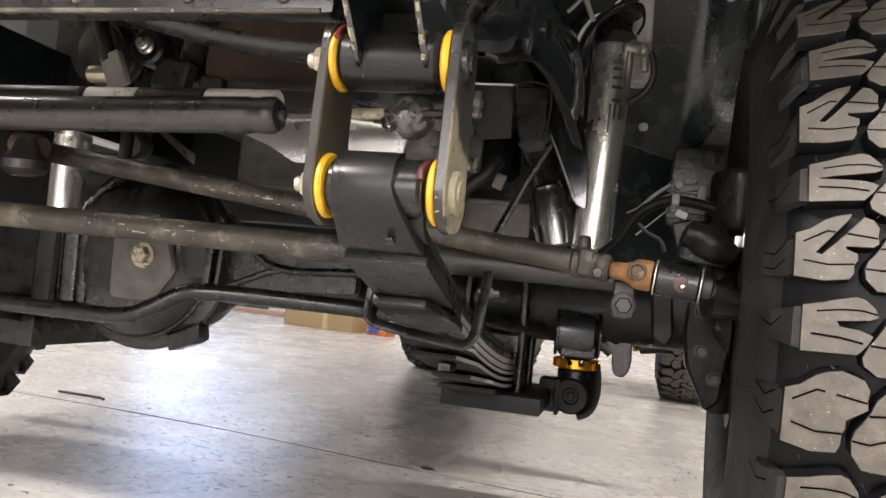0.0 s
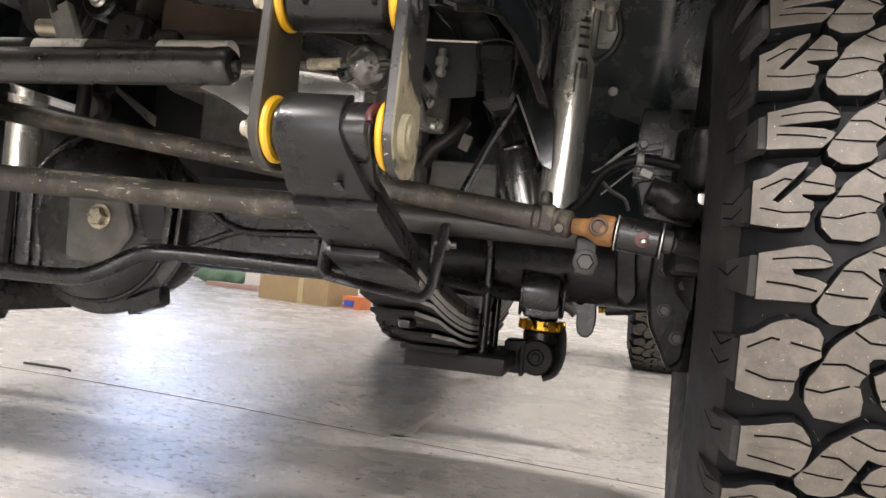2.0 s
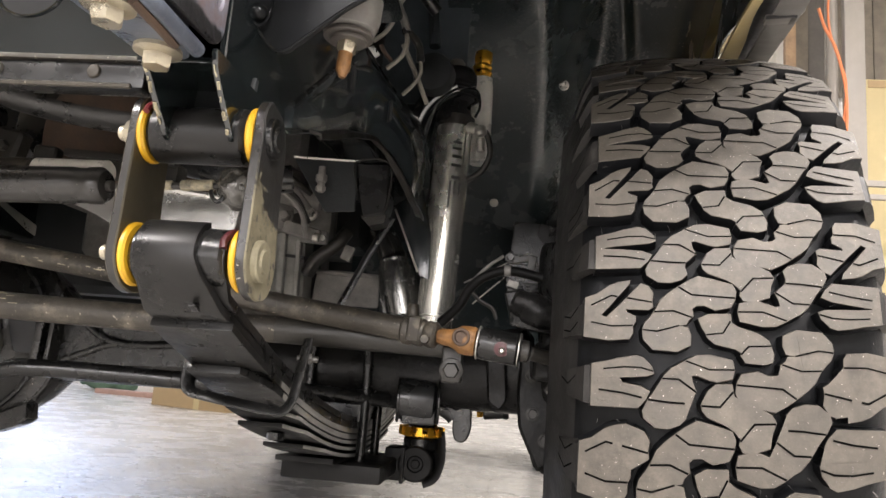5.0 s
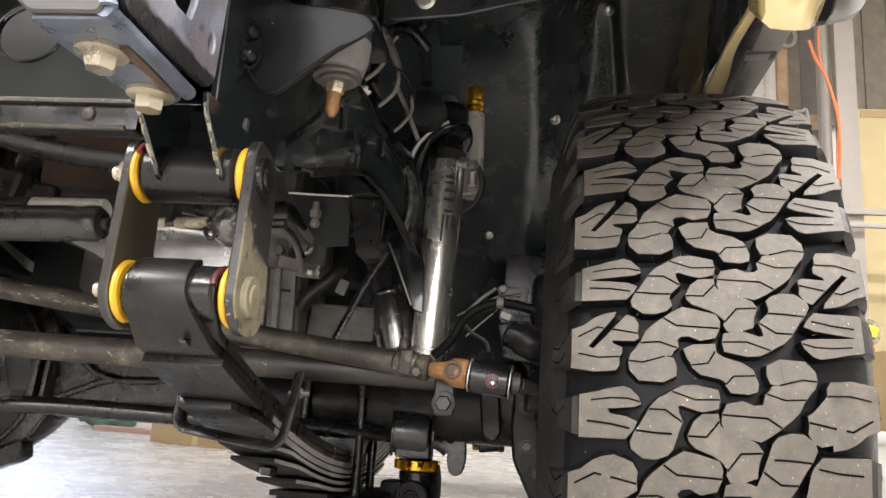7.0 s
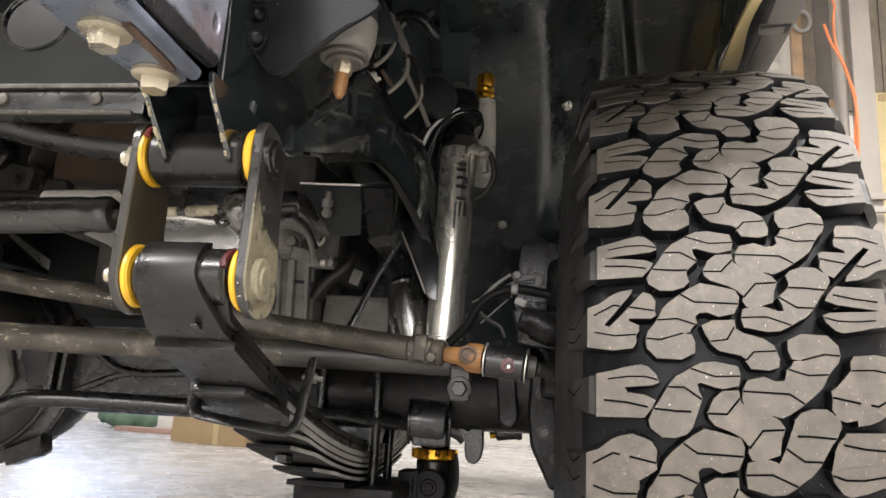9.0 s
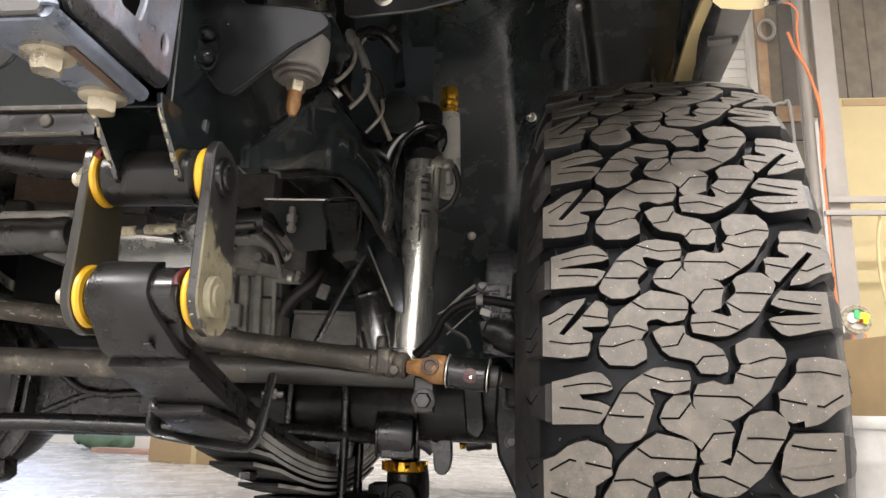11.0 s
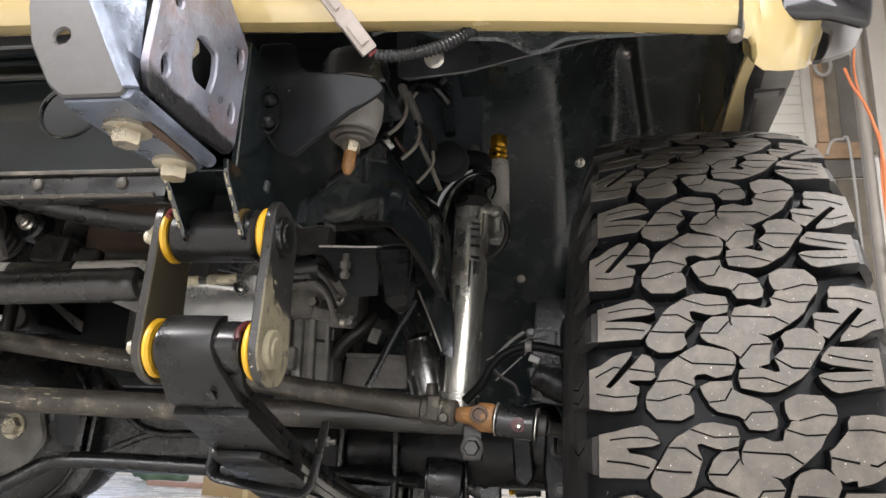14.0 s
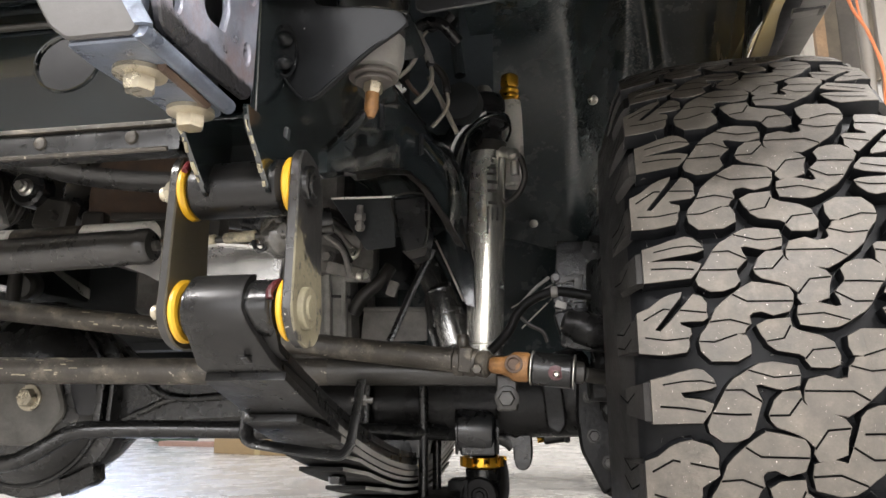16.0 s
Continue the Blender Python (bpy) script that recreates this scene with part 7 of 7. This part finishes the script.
# connector and corrugated loom
loom = part("wire_loom", tube([(-0.024, 0.500, 0.756), (0.0, 0.503, 0.757), (0.028, 0.508, 0.766), (0.05, 0.515, 0.783), (0.065, 0.53, 0.81)], 0.0058, 12, 8, ribs=0.0014, pitch=0.0036), M_BOOT, truck, "black corrugated wiring loom")
CON = Matrix.Translation((-0.041, 0.496, 0.775)) @ Matrix.Rotation(radians(-40), 4, "Y") @ Matrix.Rotation(radians(32), 4, "X") @ Matrix.Diagonal((0.82, 0.82, 1.0, 1.0))
connector = part("connector", join(box((0.018, 0.015, 0.036), CON, 0.0025), box((0.015, 0.013, 0.060), CON @ Matrix.Translation((-0.0015, 0, 0.044)), 0.002), box((0.017, 0.014, 0.004), CON @ Matrix.Translation((-0.0015, 0, 0.050)), 0.001), box((0.006, 0.004, 0.030), CON @ Matrix.Translation((-0.001, -0.007, 0.040)), 0.001), box((0.020, 0.012, 0.008), CON @ Matrix.Translation((0, 0, 0.016)), 0.002), box((0.011, 0.003, 0.020), CON @ Matrix.Translation((0.001, -0.0085, 0.0)), 0.001)), M_CONNECTOR, loom, "pinkish beige plastic plug connector")
part("seal", box((0.010, 0.009, 0.003), CON @ Matrix.Translation((0.002, 0, -0.020)), 0.001), M_RED, loom, "red connector seal")
for k in range(2):
    part("latch_mark", box((0.004, 0.002, 0.003), CON @ Matrix.Translation((0.003, -0.0088, -0.008 + 0.012 * k)), 0.0004), M_INK, loom)

# cables between rail and liner
CABLES = [([(-0.1076, 0.957, 0.9536), (-0.1042, 0.955, 0.9367), (-0.1068, 0.954, 0.9193), (-0.1164, 0.955, 0.9059), (-0.1296, 0.957, 0.8963), (-0.1397, 0.960, 0.8921)], 0.0032, M_CABLE),
          ([(-0.0850, 0.957, 0.9102), (-0.0825, 0.955, 0.8929), (-0.0860, 0.954, 0.8759), (-0.0956, 0.955, 0.8645), (-0.1087, 0.957, 0.8542)], 0.0032, M_CABLE),
          ([(-0.0620, 0.957, 0.8679), (-0.0597, 0.955, 0.8501), (-0.0642, 0.954, 0.8370), (-0.0737, 0.955, 0.8250), (-0.0833, 0.957, 0.8165)], 0.0026, M_CABLE),
          ([(-0.0897, 0.968, 0.8963), (-0.0802, 0.968, 0.8759), (-0.0690, 0.968, 0.8531), (-0.0589, 0.968, 0.8305), (-0.0500, 0.969, 0.8095)], 0.0034, M_CABLE),
          ([(-0.1045, 0.957, 0.9610), (-0.0967, 0.955, 0.9420), (-0.0891, 0.955, 0.9251), (-0.0841, 0.956, 0.9093)], 0.0058, M_GREYRUB),
          ([(-0.0826, 0.960, 0.9107), (-0.0728, 0.960, 0.9012), (-0.0655, 0.959, 0.8882), (-0.0622, 0.958, 0.8701)], 0.0054, M_RODDARK),
          ([(-0.1504, 0.957, 0.9572), (-0.1364, 0.955, 0.9408), (-0.1276, 0.955, 0.9219), (-0.1277, 0.957, 0.9081)], 0.0024, M_RODDARK),
          ([(-0.1216, 0.966, 0.8924), (-0.1140, 0.965, 0.8802), (-0.1031, 0.966, 0.8681)], 0.0030, M_RUSTDARK),
          ([(-0.0899, 0.957, 0.9622), (-0.0940, 0.955, 0.9560), (-0.0978, 0.957, 0.9476)], 0.0022, M_CABLE),
          ([(-0.1489, 1.10, 1.058), (-0.1345, 1.10, 1.0487), (-0.1095, 1.10, 1.0444), (-0.0900, 1.10, 1.0511), (-0.0757, 1.10, 1.0645)], 0.0070, M_BOOT)]
for points_, r_, mat_ in CABLES:
    part("cable", tube(points_, r_, 10, 8), mat_, truck, "pale wiring cable" if mat_ in (M_CABLE, M_BRIGHT) else "grey wiring cable")
for p0_, p1_ in (((-0.0870, 0.956, 0.9165), (-0.0850, 0.956, 0.9085)), ((-0.0630, 0.958, 0.8760), (-0.0618, 0.957, 0.8650)), ((-0.1402, 0.961, 0.8930), (-0.1330, 0.958, 0.8945))):
    part("cable_sleeve", lathe([(0.0045, 0), (0.0058, 0.002), (0.0058, 0.009), (0.0046, 0.011)], p0_, p1_, 16), M_BOOT, truck, "dusty black cable sleeve")
part("cable_plug", lathe([(0.0050, 0), (0.0072, 0.004), (0.0068, 0.018), (0.0042, 0.025)], (-0.1150, 0.957, 0.9760), (-0.1070, 0.956, 0.9520), 18), M_GREYRUB, truck, "pale grey cable plug")
part("pale_strip", box((0.008, 0.004, 0.024), pose(-0.1325, 0.966, 0.8855, 0, -40, 0), 0.001), M_BRIGHT, truck, "bright metal strip behind the cables")
part("round_bush", lathe([(0.010, 0), (0.030, 0.003), (0.032, 0.008), (0.032, 0.03)], (-0.060, 1.06, 0.899), (-0.055, 1.10, 0.899), 28), M_MATTE, truck, "dusty dark round rubber bush")
part("inner_fender", sheet([[(x, 1.21 + 0.3 * abs(x + 0.1) * 0.2, z) for x in (-0.17, -0.13, -0.10, -0.06, -0.02)] for z in (0.90, 0.98, 1.05, 1.13, 1.20)], 0.003), M_SHEETGREY, truck, "dark grey inner fender sheet")
part("fender_strut", tube([(-0.085, 1.17, 1.15), (-0.080, 1.16, 1.06), (-0.070, 1.15, 0.98)], 0.010, 10, 6), M_TOWER, truck)
part("black_hose", tube([(-0.16, 1.10, 0.98), (-0.13, 1.06, 1.02), (-0.09, 1.05, 1.025), (-0.06, 1.07, 1.00)], 0.010, 12, 8), M_BOOT, truck)

# unseen body shell over the chassis, added to keep the underside in shade
part("hood_and_cab", join(box((1.66, 1.55, 0.04), pose(CX, 1.32, 1.32), 0.02), box((1.6, 1.9, 0.9), pose(CX, 2.9, 1.35), 0.1, 3)), M_CREAM, truck, "cream yellow hood and cab")
part("load_bed", box((1.6, 1.5, 0.5), pose(CX, 4.55, 1.1), 0.03), M_CREAM, truck, "cream yellow load bed")
for s_ in (-1, 1):
    part("fender", box((0.03, 1.9, 0.30), pose(CX + s_ * 0.985, 1.45, 1.20), 0.012), M_CREAM, truck, "cream yellow outer fender")
part("bulkhead", box((1.5, 0.02, 0.42), pose(CX, 2.02, 1.05), 0.005), M_MATTE, truck, "black underbody bulkhead")
part("floor_pan", box((1.55, 3.2, 0.02), pose(CX, 3.6, 0.88), 0.005), M_MATTE, truck, "black underbody floor pan")
part("grille_panel", box((1.5, 0.03, 0.34), pose(CX, 0.66, 1.14), 0.01), M_MATTE, truck, "black radiator panel")
part("rear_axle", join(rod((CX - 0.85, 4.12, 0.447), (CX + 0.85, 4.12, 0.447), 0.045, 28), lathe([(0.05, 0), (0.13, 0.06), (0.15, 0.13), (0.13, 0.2), (0.05, 0.26)], (CX - 0.13, 4.12, 0.447), (CX + 0.13, 4.12, 0.447), 32)), M_AXLE, truck, "dark rear axle")

# ---- along the wall behind the wheel ----
wall("wall_1", 2.10, 6.0, 4.95, 5.1, 0, 5, "pale partition wall with stored goods in front")
for k in range(7):
    thing("plank", box((0.155, 0.025, 1.9), pose(2.12 + 0.16 * k, 4.90, 3.42), 0.004), M_PLANK, "weathered grey vertical wall plank", "plank", "wall planks")
insulation = thing("insulation_panel", None, None, "pale yellow rigid panels leaning on the wall", "panel")
for k, (x_, w_, z_, h_) in enumerate(((2.66, 0.74, 1.55, 2.08), (3.32, 0.56, 1.54, 2.06), (2.95, 1.3, 0.27, 0.46))):
    part("panel_sheet", box((w_, 0.03, h_), pose(x_, 4.885 - 0.004 * k, z_, 0.6 * k, 0, 0), 0.006), M_INSUL, insulation)
part("top_edge_tape", box((0.70, 0.006, 0.05), pose(2.66, 4.866, 2.555), 0.001), M_CARD, insulation, "torn brown edge")
thing("post", join(box((0.115, 0.05, 5), pose(2.0, 4.36, 2.5), 0.006), box((0.05, 0.02, 5), pose(1.90, 4.45, 2.5), 0.004)), M_POST, "grey painted steel post", "post")
thing("timber_post", box((0.065, 0.05, 2.5), pose(1.775, 4.76, 3.74), 0.004), M_TIMBER, "brown timber upright beside the roller door", "timber post")
partition = thing("storage_partition", None, None, "weathered wooden partition with boards and a steel pipe", "partition")
part("board", box((0.09, 0.025, 2.5), pose(1.855, 4.79, 3.74), 0.004), M_PLANK, partition, "weathered grey board")
part("board", box((0.10, 0.025, 1.0), pose(1.955, 4.80, 2.99), 0.004), M_BOARD, partition, "dark grey board")
part("board", box((0.20, 0.025, 1.6), pose(1.96, 4.83, 4.2), 0.004), M_PLANK, partition)
part("cross_rail", box((0.30, 0.04, 0.11), pose(1.88, 4.77, 2.435), 0.004), M_TIMBER, partition, "brown timber rail")
# Dark strip painted in for the shade below the timber rail
part("shadow_rail", box((0.28, 0.03, 0.12), pose(1.89, 4.78, 2.315), 0.003), M_BOARD, partition)
for k in range(3):
    part("lower_board", box((0.092, 0.025, 2.25), pose(1.795 + 0.096 * k, 4.80, 1.125), 0.004), M_PLANK, partition)
part("steel_pipe", rod((1.905, 4.42, 0), (1.905, 4.42, 5.0), 0.03, 24), M_POST, partition, "grey steel pipe")
part("wire_coil", tube([(1.80 + 0.05 * math.cos(a), 4.70, 3.02 + 0.07 * math.sin(a)) for a in [2 * math.pi * k / 12 for k in range(13)]], 0.012, 8, 4), M_DRUM, partition, "grey hanging coil")
rack = thing("shelf_rack", join(box((1.2, 0.03, 0.035), pose(2.52, 4.30, 1.705), 0.004), box((1.2, 0.03, 0.03), pose(2.48, 4.26, 1.615), 0.004)), M_POST, "grey steel rack rails in front of the panels", "rack")
for k in range(6):
    part("brace", tube([(2.20 + 0.085 * k, 4.30, 1.62), (2.165 + 0.085 * k, 4.29, 1.45), (2.16 + 0.085 * k, 4.29, 1.25), (2.19 + 0.085 * k, 4.30, 1.05)], 0.010, 8, 6), M_INSUL, rack, "curved pale strip")
part("hanger", box((0.5, 0.012, 0.02), pose(2.45, 4.285, 1.30), 0.002), M_CARD, rack)
door = thing("roller_door", None, None, "white corrugated roller door", "door", kind="structure")
for k in range(64):
    part("slat", box((0.74, 0.022, 0.072), pose(1.50, 5.40, 0.04 + 0.077 * k), 0.016, 2), M_WHITE, door)
part("door_frame", box((0.055, 0.08, 5), pose(1.905, 5.36, 2.5), 0.005), M_WHITE, door)
cord = thing("extension_cord", tube([(1.76, 4.28, 2.97), (1.80, 4.27, 2.95), (1.834, 4.27, 2.89), (1.822, 4.27, 2.777), (1.83, 4.27, 2.62), (1.875, 4.27, 2.45), (1.917, 4.27, 2.297), (1.90, 4.27, 2.05), (1.897, 4.27, 1.907), (1.90, 4.27, 1.656), (1.90, 4.27, 1.3), (1.91, 4.27, 1.05), (1.96, 4.26, 0.98)], 0.007, 8, 8), M_ORANGE, "orange extension cord hanging on the post", "cord")
thing("extension_cord", tube([(1.769, 4.27, 2.76), (1.80, 4.265, 2.64), (1.86, 4.26, 2.50), (1.905, 4.26, 2.30), (1.915, 4.26, 2.15), (1.91, 4.26, 2.0), (1.90, 4.265, 1.88)], 0.009, 8, 8), M_ORANGE, "orange extension cord hanging on the post", "cord")
timer = thing("power_timer", lathe([(0.07, 0), (0.08, 0.01), (0.08, 0.03), (0.07, 0.04)], (1.955, 4.22, 0.995), (1.955, 4.17, 0.995), 28), M_WHITEPL, "round white socket timer on the post", "timer")
part("timer_ring", ring((1.955, 4.172, 0.995), (1.955, 4.160, 0.995), 0.078, 0.055), M_CHIP, timer, "beige rim")
part("red_button", box((0.02, 0.02, 0.02), pose(1.972, 4.160, 0.985), 0.004), M_RED, timer, "red button")
for x0_, w_ in ((1.84, 0.05), (2.0, -0.03)):
    part("cable_tail", tube([(x0_, 4.19, 0.92), (x0_ + 0.005, 4.18, 0.84), (x0_ + w_, 4.18, 0.80), (x0_ + 2 * w_, 4.19, 0.86), (x0_ + 2 * w_, 4.20, 0.93)], 0.006, 8, 6), M_ORANGE, timer, "orange cable loop")
part("dial", rod((1.93, 4.18, 1.0), (1.93, 4.16, 1.0), 0.03), M_WHITEPL, timer)
part("yellow_button", box((0.05, 0.02, 0.06), pose(1.99, 4.165, 1.0, 0, 20, 0), 0.006), M_SIGNAL, timer, "bright yellow button")
part("green_button", box((0.03, 0.02, 0.05), pose(1.955, 4.165, 1.02), 0.006), M_GREEN, timer, "green button")
part("socket_box", box((0.10, 0.05, 0.09), pose(1.84, 4.19, 0.965), 0.008), M_WHITEPL, timer)
drum = thing("drum", None, None, "grey plastic drum with lid on the floor", "drum")
part("barrel", lathe([(0.15, 0), (0.16, 0.01), (0.163, 0.14), (0.166, 0.15), (0.163, 0.16), (0.165, 0.30), (0.168, 0.31), (0.165, 0.32), (0.165, 0.43)], (1.36, 2.85, 0), (1.36, 2.85, 0.5), 40), M_DRUM, drum)
part("lid", lathe([(0.172, 0.42), (0.174, 0.425), (0.174, 0.452), (0.168, 0.462), (0.150, 0.464), (0.146, 0.456), (0.0, 0.456)], (1.36, 2.85, 0), (1.36, 2.85, 0.5), 40, caps=False), M_DRUM, drum)
carton = thing("cardboard_box", box((0.5, 0.45, 0.42), pose(1.95, 3.55, 0.61, 0, 0, 24), 0.004), M_CARD, "brown cardboard box on a crate", "box")
part("box_flap", box((0.25, 0.45, 0.005), pose(1.84, 3.50, 0.828, 0, -6, 24), 0.001), M_CARD, carton)
part("box_flap", box((0.25, 0.45, 0.005), pose(2.07, 3.60, 0.828, 0, 6, 24), 0.001), M_CARD, carton)
part("packing_tape", box((0.05, 0.455, 0.20), pose(1.95, 3.55, 0.72, 0, 0, 24), 0.001), M_INSUL, carton, "pale packing tape")
thing("crate", box((0.6, 0.5, 0.40), pose(1.95, 3.55, 0.20, 0, 0, 24), 0.01), M_INK, "black plastic crate on the floor", "crate")
thing("conduit", tube([(1.70, 4.5, 2.30), (1.73, 4.5, 2.38), (1.79, 4.5, 2.40), (1.835, 4.5, 2.34), (1.84, 4.5, 1.6), (1.84, 4.5, 0.0)], 0.009, 8, 8), M_DRUM, "thin white conduit bent at the top", "conduit")
far_box = thing("cardboard_box", box((0.84, 0.42, 0.30), pose(-2.62, 6.49, 0.15, 0, 0, -20), 0.004), M_CARD, "flat brown cardboard box on the floor", "box")
part("packing_tape", box((0.06, 0.004, 0.30), pose(-2.62, 6.49, 0.15, 0, 0, -20) @ Matrix.Translation((0.10, -0.211, 0)), 0.001), M_INSUL, far_box, "pale packing tape")
thing("white_carton", box((0.34, 0.30, 0.24), pose(-3.62, 7.68, 0.12, 0, 0, -20), 0.006), M_WHITE, "plain white carton on the floor", "carton")
thing("floor_board", box((0.70, 0.16, 0.05), pose(-3.86, 7.46, 0.025, 0, 0, -12), 0.006), M_PINKBOARD, "dusty pinkish brown board lying on the floor", "board")
sack = bmesh.new()
bmesh.ops.create_icosphere(sack, subdivisions=4, radius=1.0)
for v_ in sack.verts:
    p_ = v_.co.copy()
    v_.co = Vector((0.40 * p_.x, 0.24 * p_.y, max(0.0, 0.15 + 0.17 * p_.z + 0.02 * math.sin(7 * p_.x + 3 * p_.y) + 0.012 * math.sin(17 * p_.x - 9 * p_.z))))
sack.transform(pose(-4.42, 8.10, 0, 0, 0, -10))
thing("cloth_sack", sack, M_SACK, "slumped grey green cloth sack on the floor", "sack")
pack = thing("parts_carton", box((0.20, 0.16, 0.11), pose(-2.06, 6.26, 0.055, 0, 0, -14), 0.004), M_ORANGE, "small orange carton with a blue and white label on the floor", "carton")
part("label", box((0.105, 0.004, 0.055), pose(-2.09, 6.26, 0.045, 0, 0, -14) @ Matrix.Translation((0, -0.081, 0)), 0.001), M_BLUE, pack, "blue printed label")
part("label_corner", box((0.018, 0.004, 0.022), pose(-2.09, 6.26, 0.045, 0, 0, -14) @ Matrix.Translation((-0.052, -0.083, 0)), 0.001), M_WHITEPL, pack, "white label corner")
thing("stick", tube([(-1.70, 2.03, 0.006), (-1.62, 2.035, 0.005), (-1.55, 2.032, 0.005), (-1.525, 2.02, 0.004)], 0.004, 8, 6), M_INK, "small dark bent twig on the floor", "twig")

# Added black sheets: they hide the cream shell and stop its bounce light
part("engine_bay_panel", box((1.25, 0.02, 0.55), pose(-0.70, 1.36, 1.03), 0.004), M_MATTE, truck, "added black panel across the engine bay")
part("underhood", box((1.6, 1.5, 0.02), pose(CX, 1.32, 1.285), 0.004), M_MATTE, truck, "added black sheet below the hood")
# added dark masses that close the view through the chassis and stand for its unlit depth
part("transfer_case", join(box((0.85, 0.5, 0.30), pose(CX + 0.05, 2.05, 0.70), 0.08, 3), box((0.5, 0.3, 0.2), pose(CX - 0.3, 1.75, 0.60), 0.05, 3)), M_MATTE, truck, "dark filler mass in place of gearbox and transfer case")
part("fuel_tank", box((0.35, 1.2, 0.30), pose(CX + 0.52, 2.7, 0.66), 0.05, 3), M_MATTE, truck, "dark filler mass between the rails")
part("engine_cover", box((1.15, 0.4, 0.50), pose(CX - 0.25, 1.75, 0.95), 0.05, 3), M_MATTE, truck, "dark filler mass behind the engine")
part("left_wheel_housing", box((1.1, 0.04, 0.80), pose(-1.35, 1.66, 0.98), 0.02), M_MATTE, truck, "black filler panel on the far side")
part("bell_housing", box((0.75, 0.10, 0.34), pose(-0.70, 1.48, 0.72), 0.04, 3), M_MATTE, truck, "dark filler mass in front of the gearbox")
for x_ in (CX + 0.77, CX - 0.77):
    part("sill", box((0.12, 2.2, 0.22), pose(x_, 2.75, 0.70), 0.02), M_MATTE, truck, "black sill under the cab")
window = thing("window_1", None, None, "bright daylight window in the workshop wall", "window", kind="structure")
part("window_frame", join(box((2.6, 0.05, 0.06), pose(-5.1, 9.37, 3.56), 0.004), box((2.6, 0.05, 0.06), pose(-5.1, 9.37, 0.74), 0.004), box((0.06, 0.05, 2.8), pose(-6.37, 9.37, 2.15), 0.004), box((0.06, 0.05, 2.8), pose(-3.83, 9.37, 2.15), 0.004)), M_POST, window)

# pale bands painted on the concrete for the light that falls between shadows
LIGHT_BANDS = [([(-0.66, 1.60), (-0.40, 1.643), (-0.16, 1.681), (0.08, 1.70), (0.20, 1.687)], [0.004, 0.03, 0.045, 0.06, 0.07]), ([(-0.425, 1.81), (-0.412, 1.92), (-0.406, 2.02), (-0.40, 2.20)], [0.03, 0.03, 0.022, 0.008]),
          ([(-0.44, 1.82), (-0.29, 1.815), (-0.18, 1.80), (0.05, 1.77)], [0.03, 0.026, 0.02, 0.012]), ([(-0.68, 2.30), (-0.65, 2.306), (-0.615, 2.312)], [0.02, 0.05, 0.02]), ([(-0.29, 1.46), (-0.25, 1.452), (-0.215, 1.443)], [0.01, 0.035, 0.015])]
for points_, widths_ in LIGHT_BANDS:
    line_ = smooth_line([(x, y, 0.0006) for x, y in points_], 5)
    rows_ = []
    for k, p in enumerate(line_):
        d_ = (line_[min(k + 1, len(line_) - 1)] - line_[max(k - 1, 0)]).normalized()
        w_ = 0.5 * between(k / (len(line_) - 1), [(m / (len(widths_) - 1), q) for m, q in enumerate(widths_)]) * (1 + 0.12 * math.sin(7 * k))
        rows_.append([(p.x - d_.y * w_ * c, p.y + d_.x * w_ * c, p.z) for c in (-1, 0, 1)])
    thing("floor_scuff", sheet(rows_, 0.0004), M_FLOORLIGHT, "faint pale band of light painted on the concrete floor", "floor mark", "floor scuffs", kind="structure")
rng = random.Random(3)
for k in range(60):
    x_, y_, s_ = rng.uniform(-1.7, 0.25), rng.uniform(1.3, 3.2), rng.uniform(0.002, 0.0055)
    thing("floor_chip", box((s_ * rng.uniform(1, 2.2), s_, s_ * 0.35), pose(x_, y_, s_ * 0.17, 0, 0, rng.uniform(0, 180)), s_ * 0.12, 1), M_BOARD, "small dark grit chip lying on the floor", "grit", "grit on the floor")
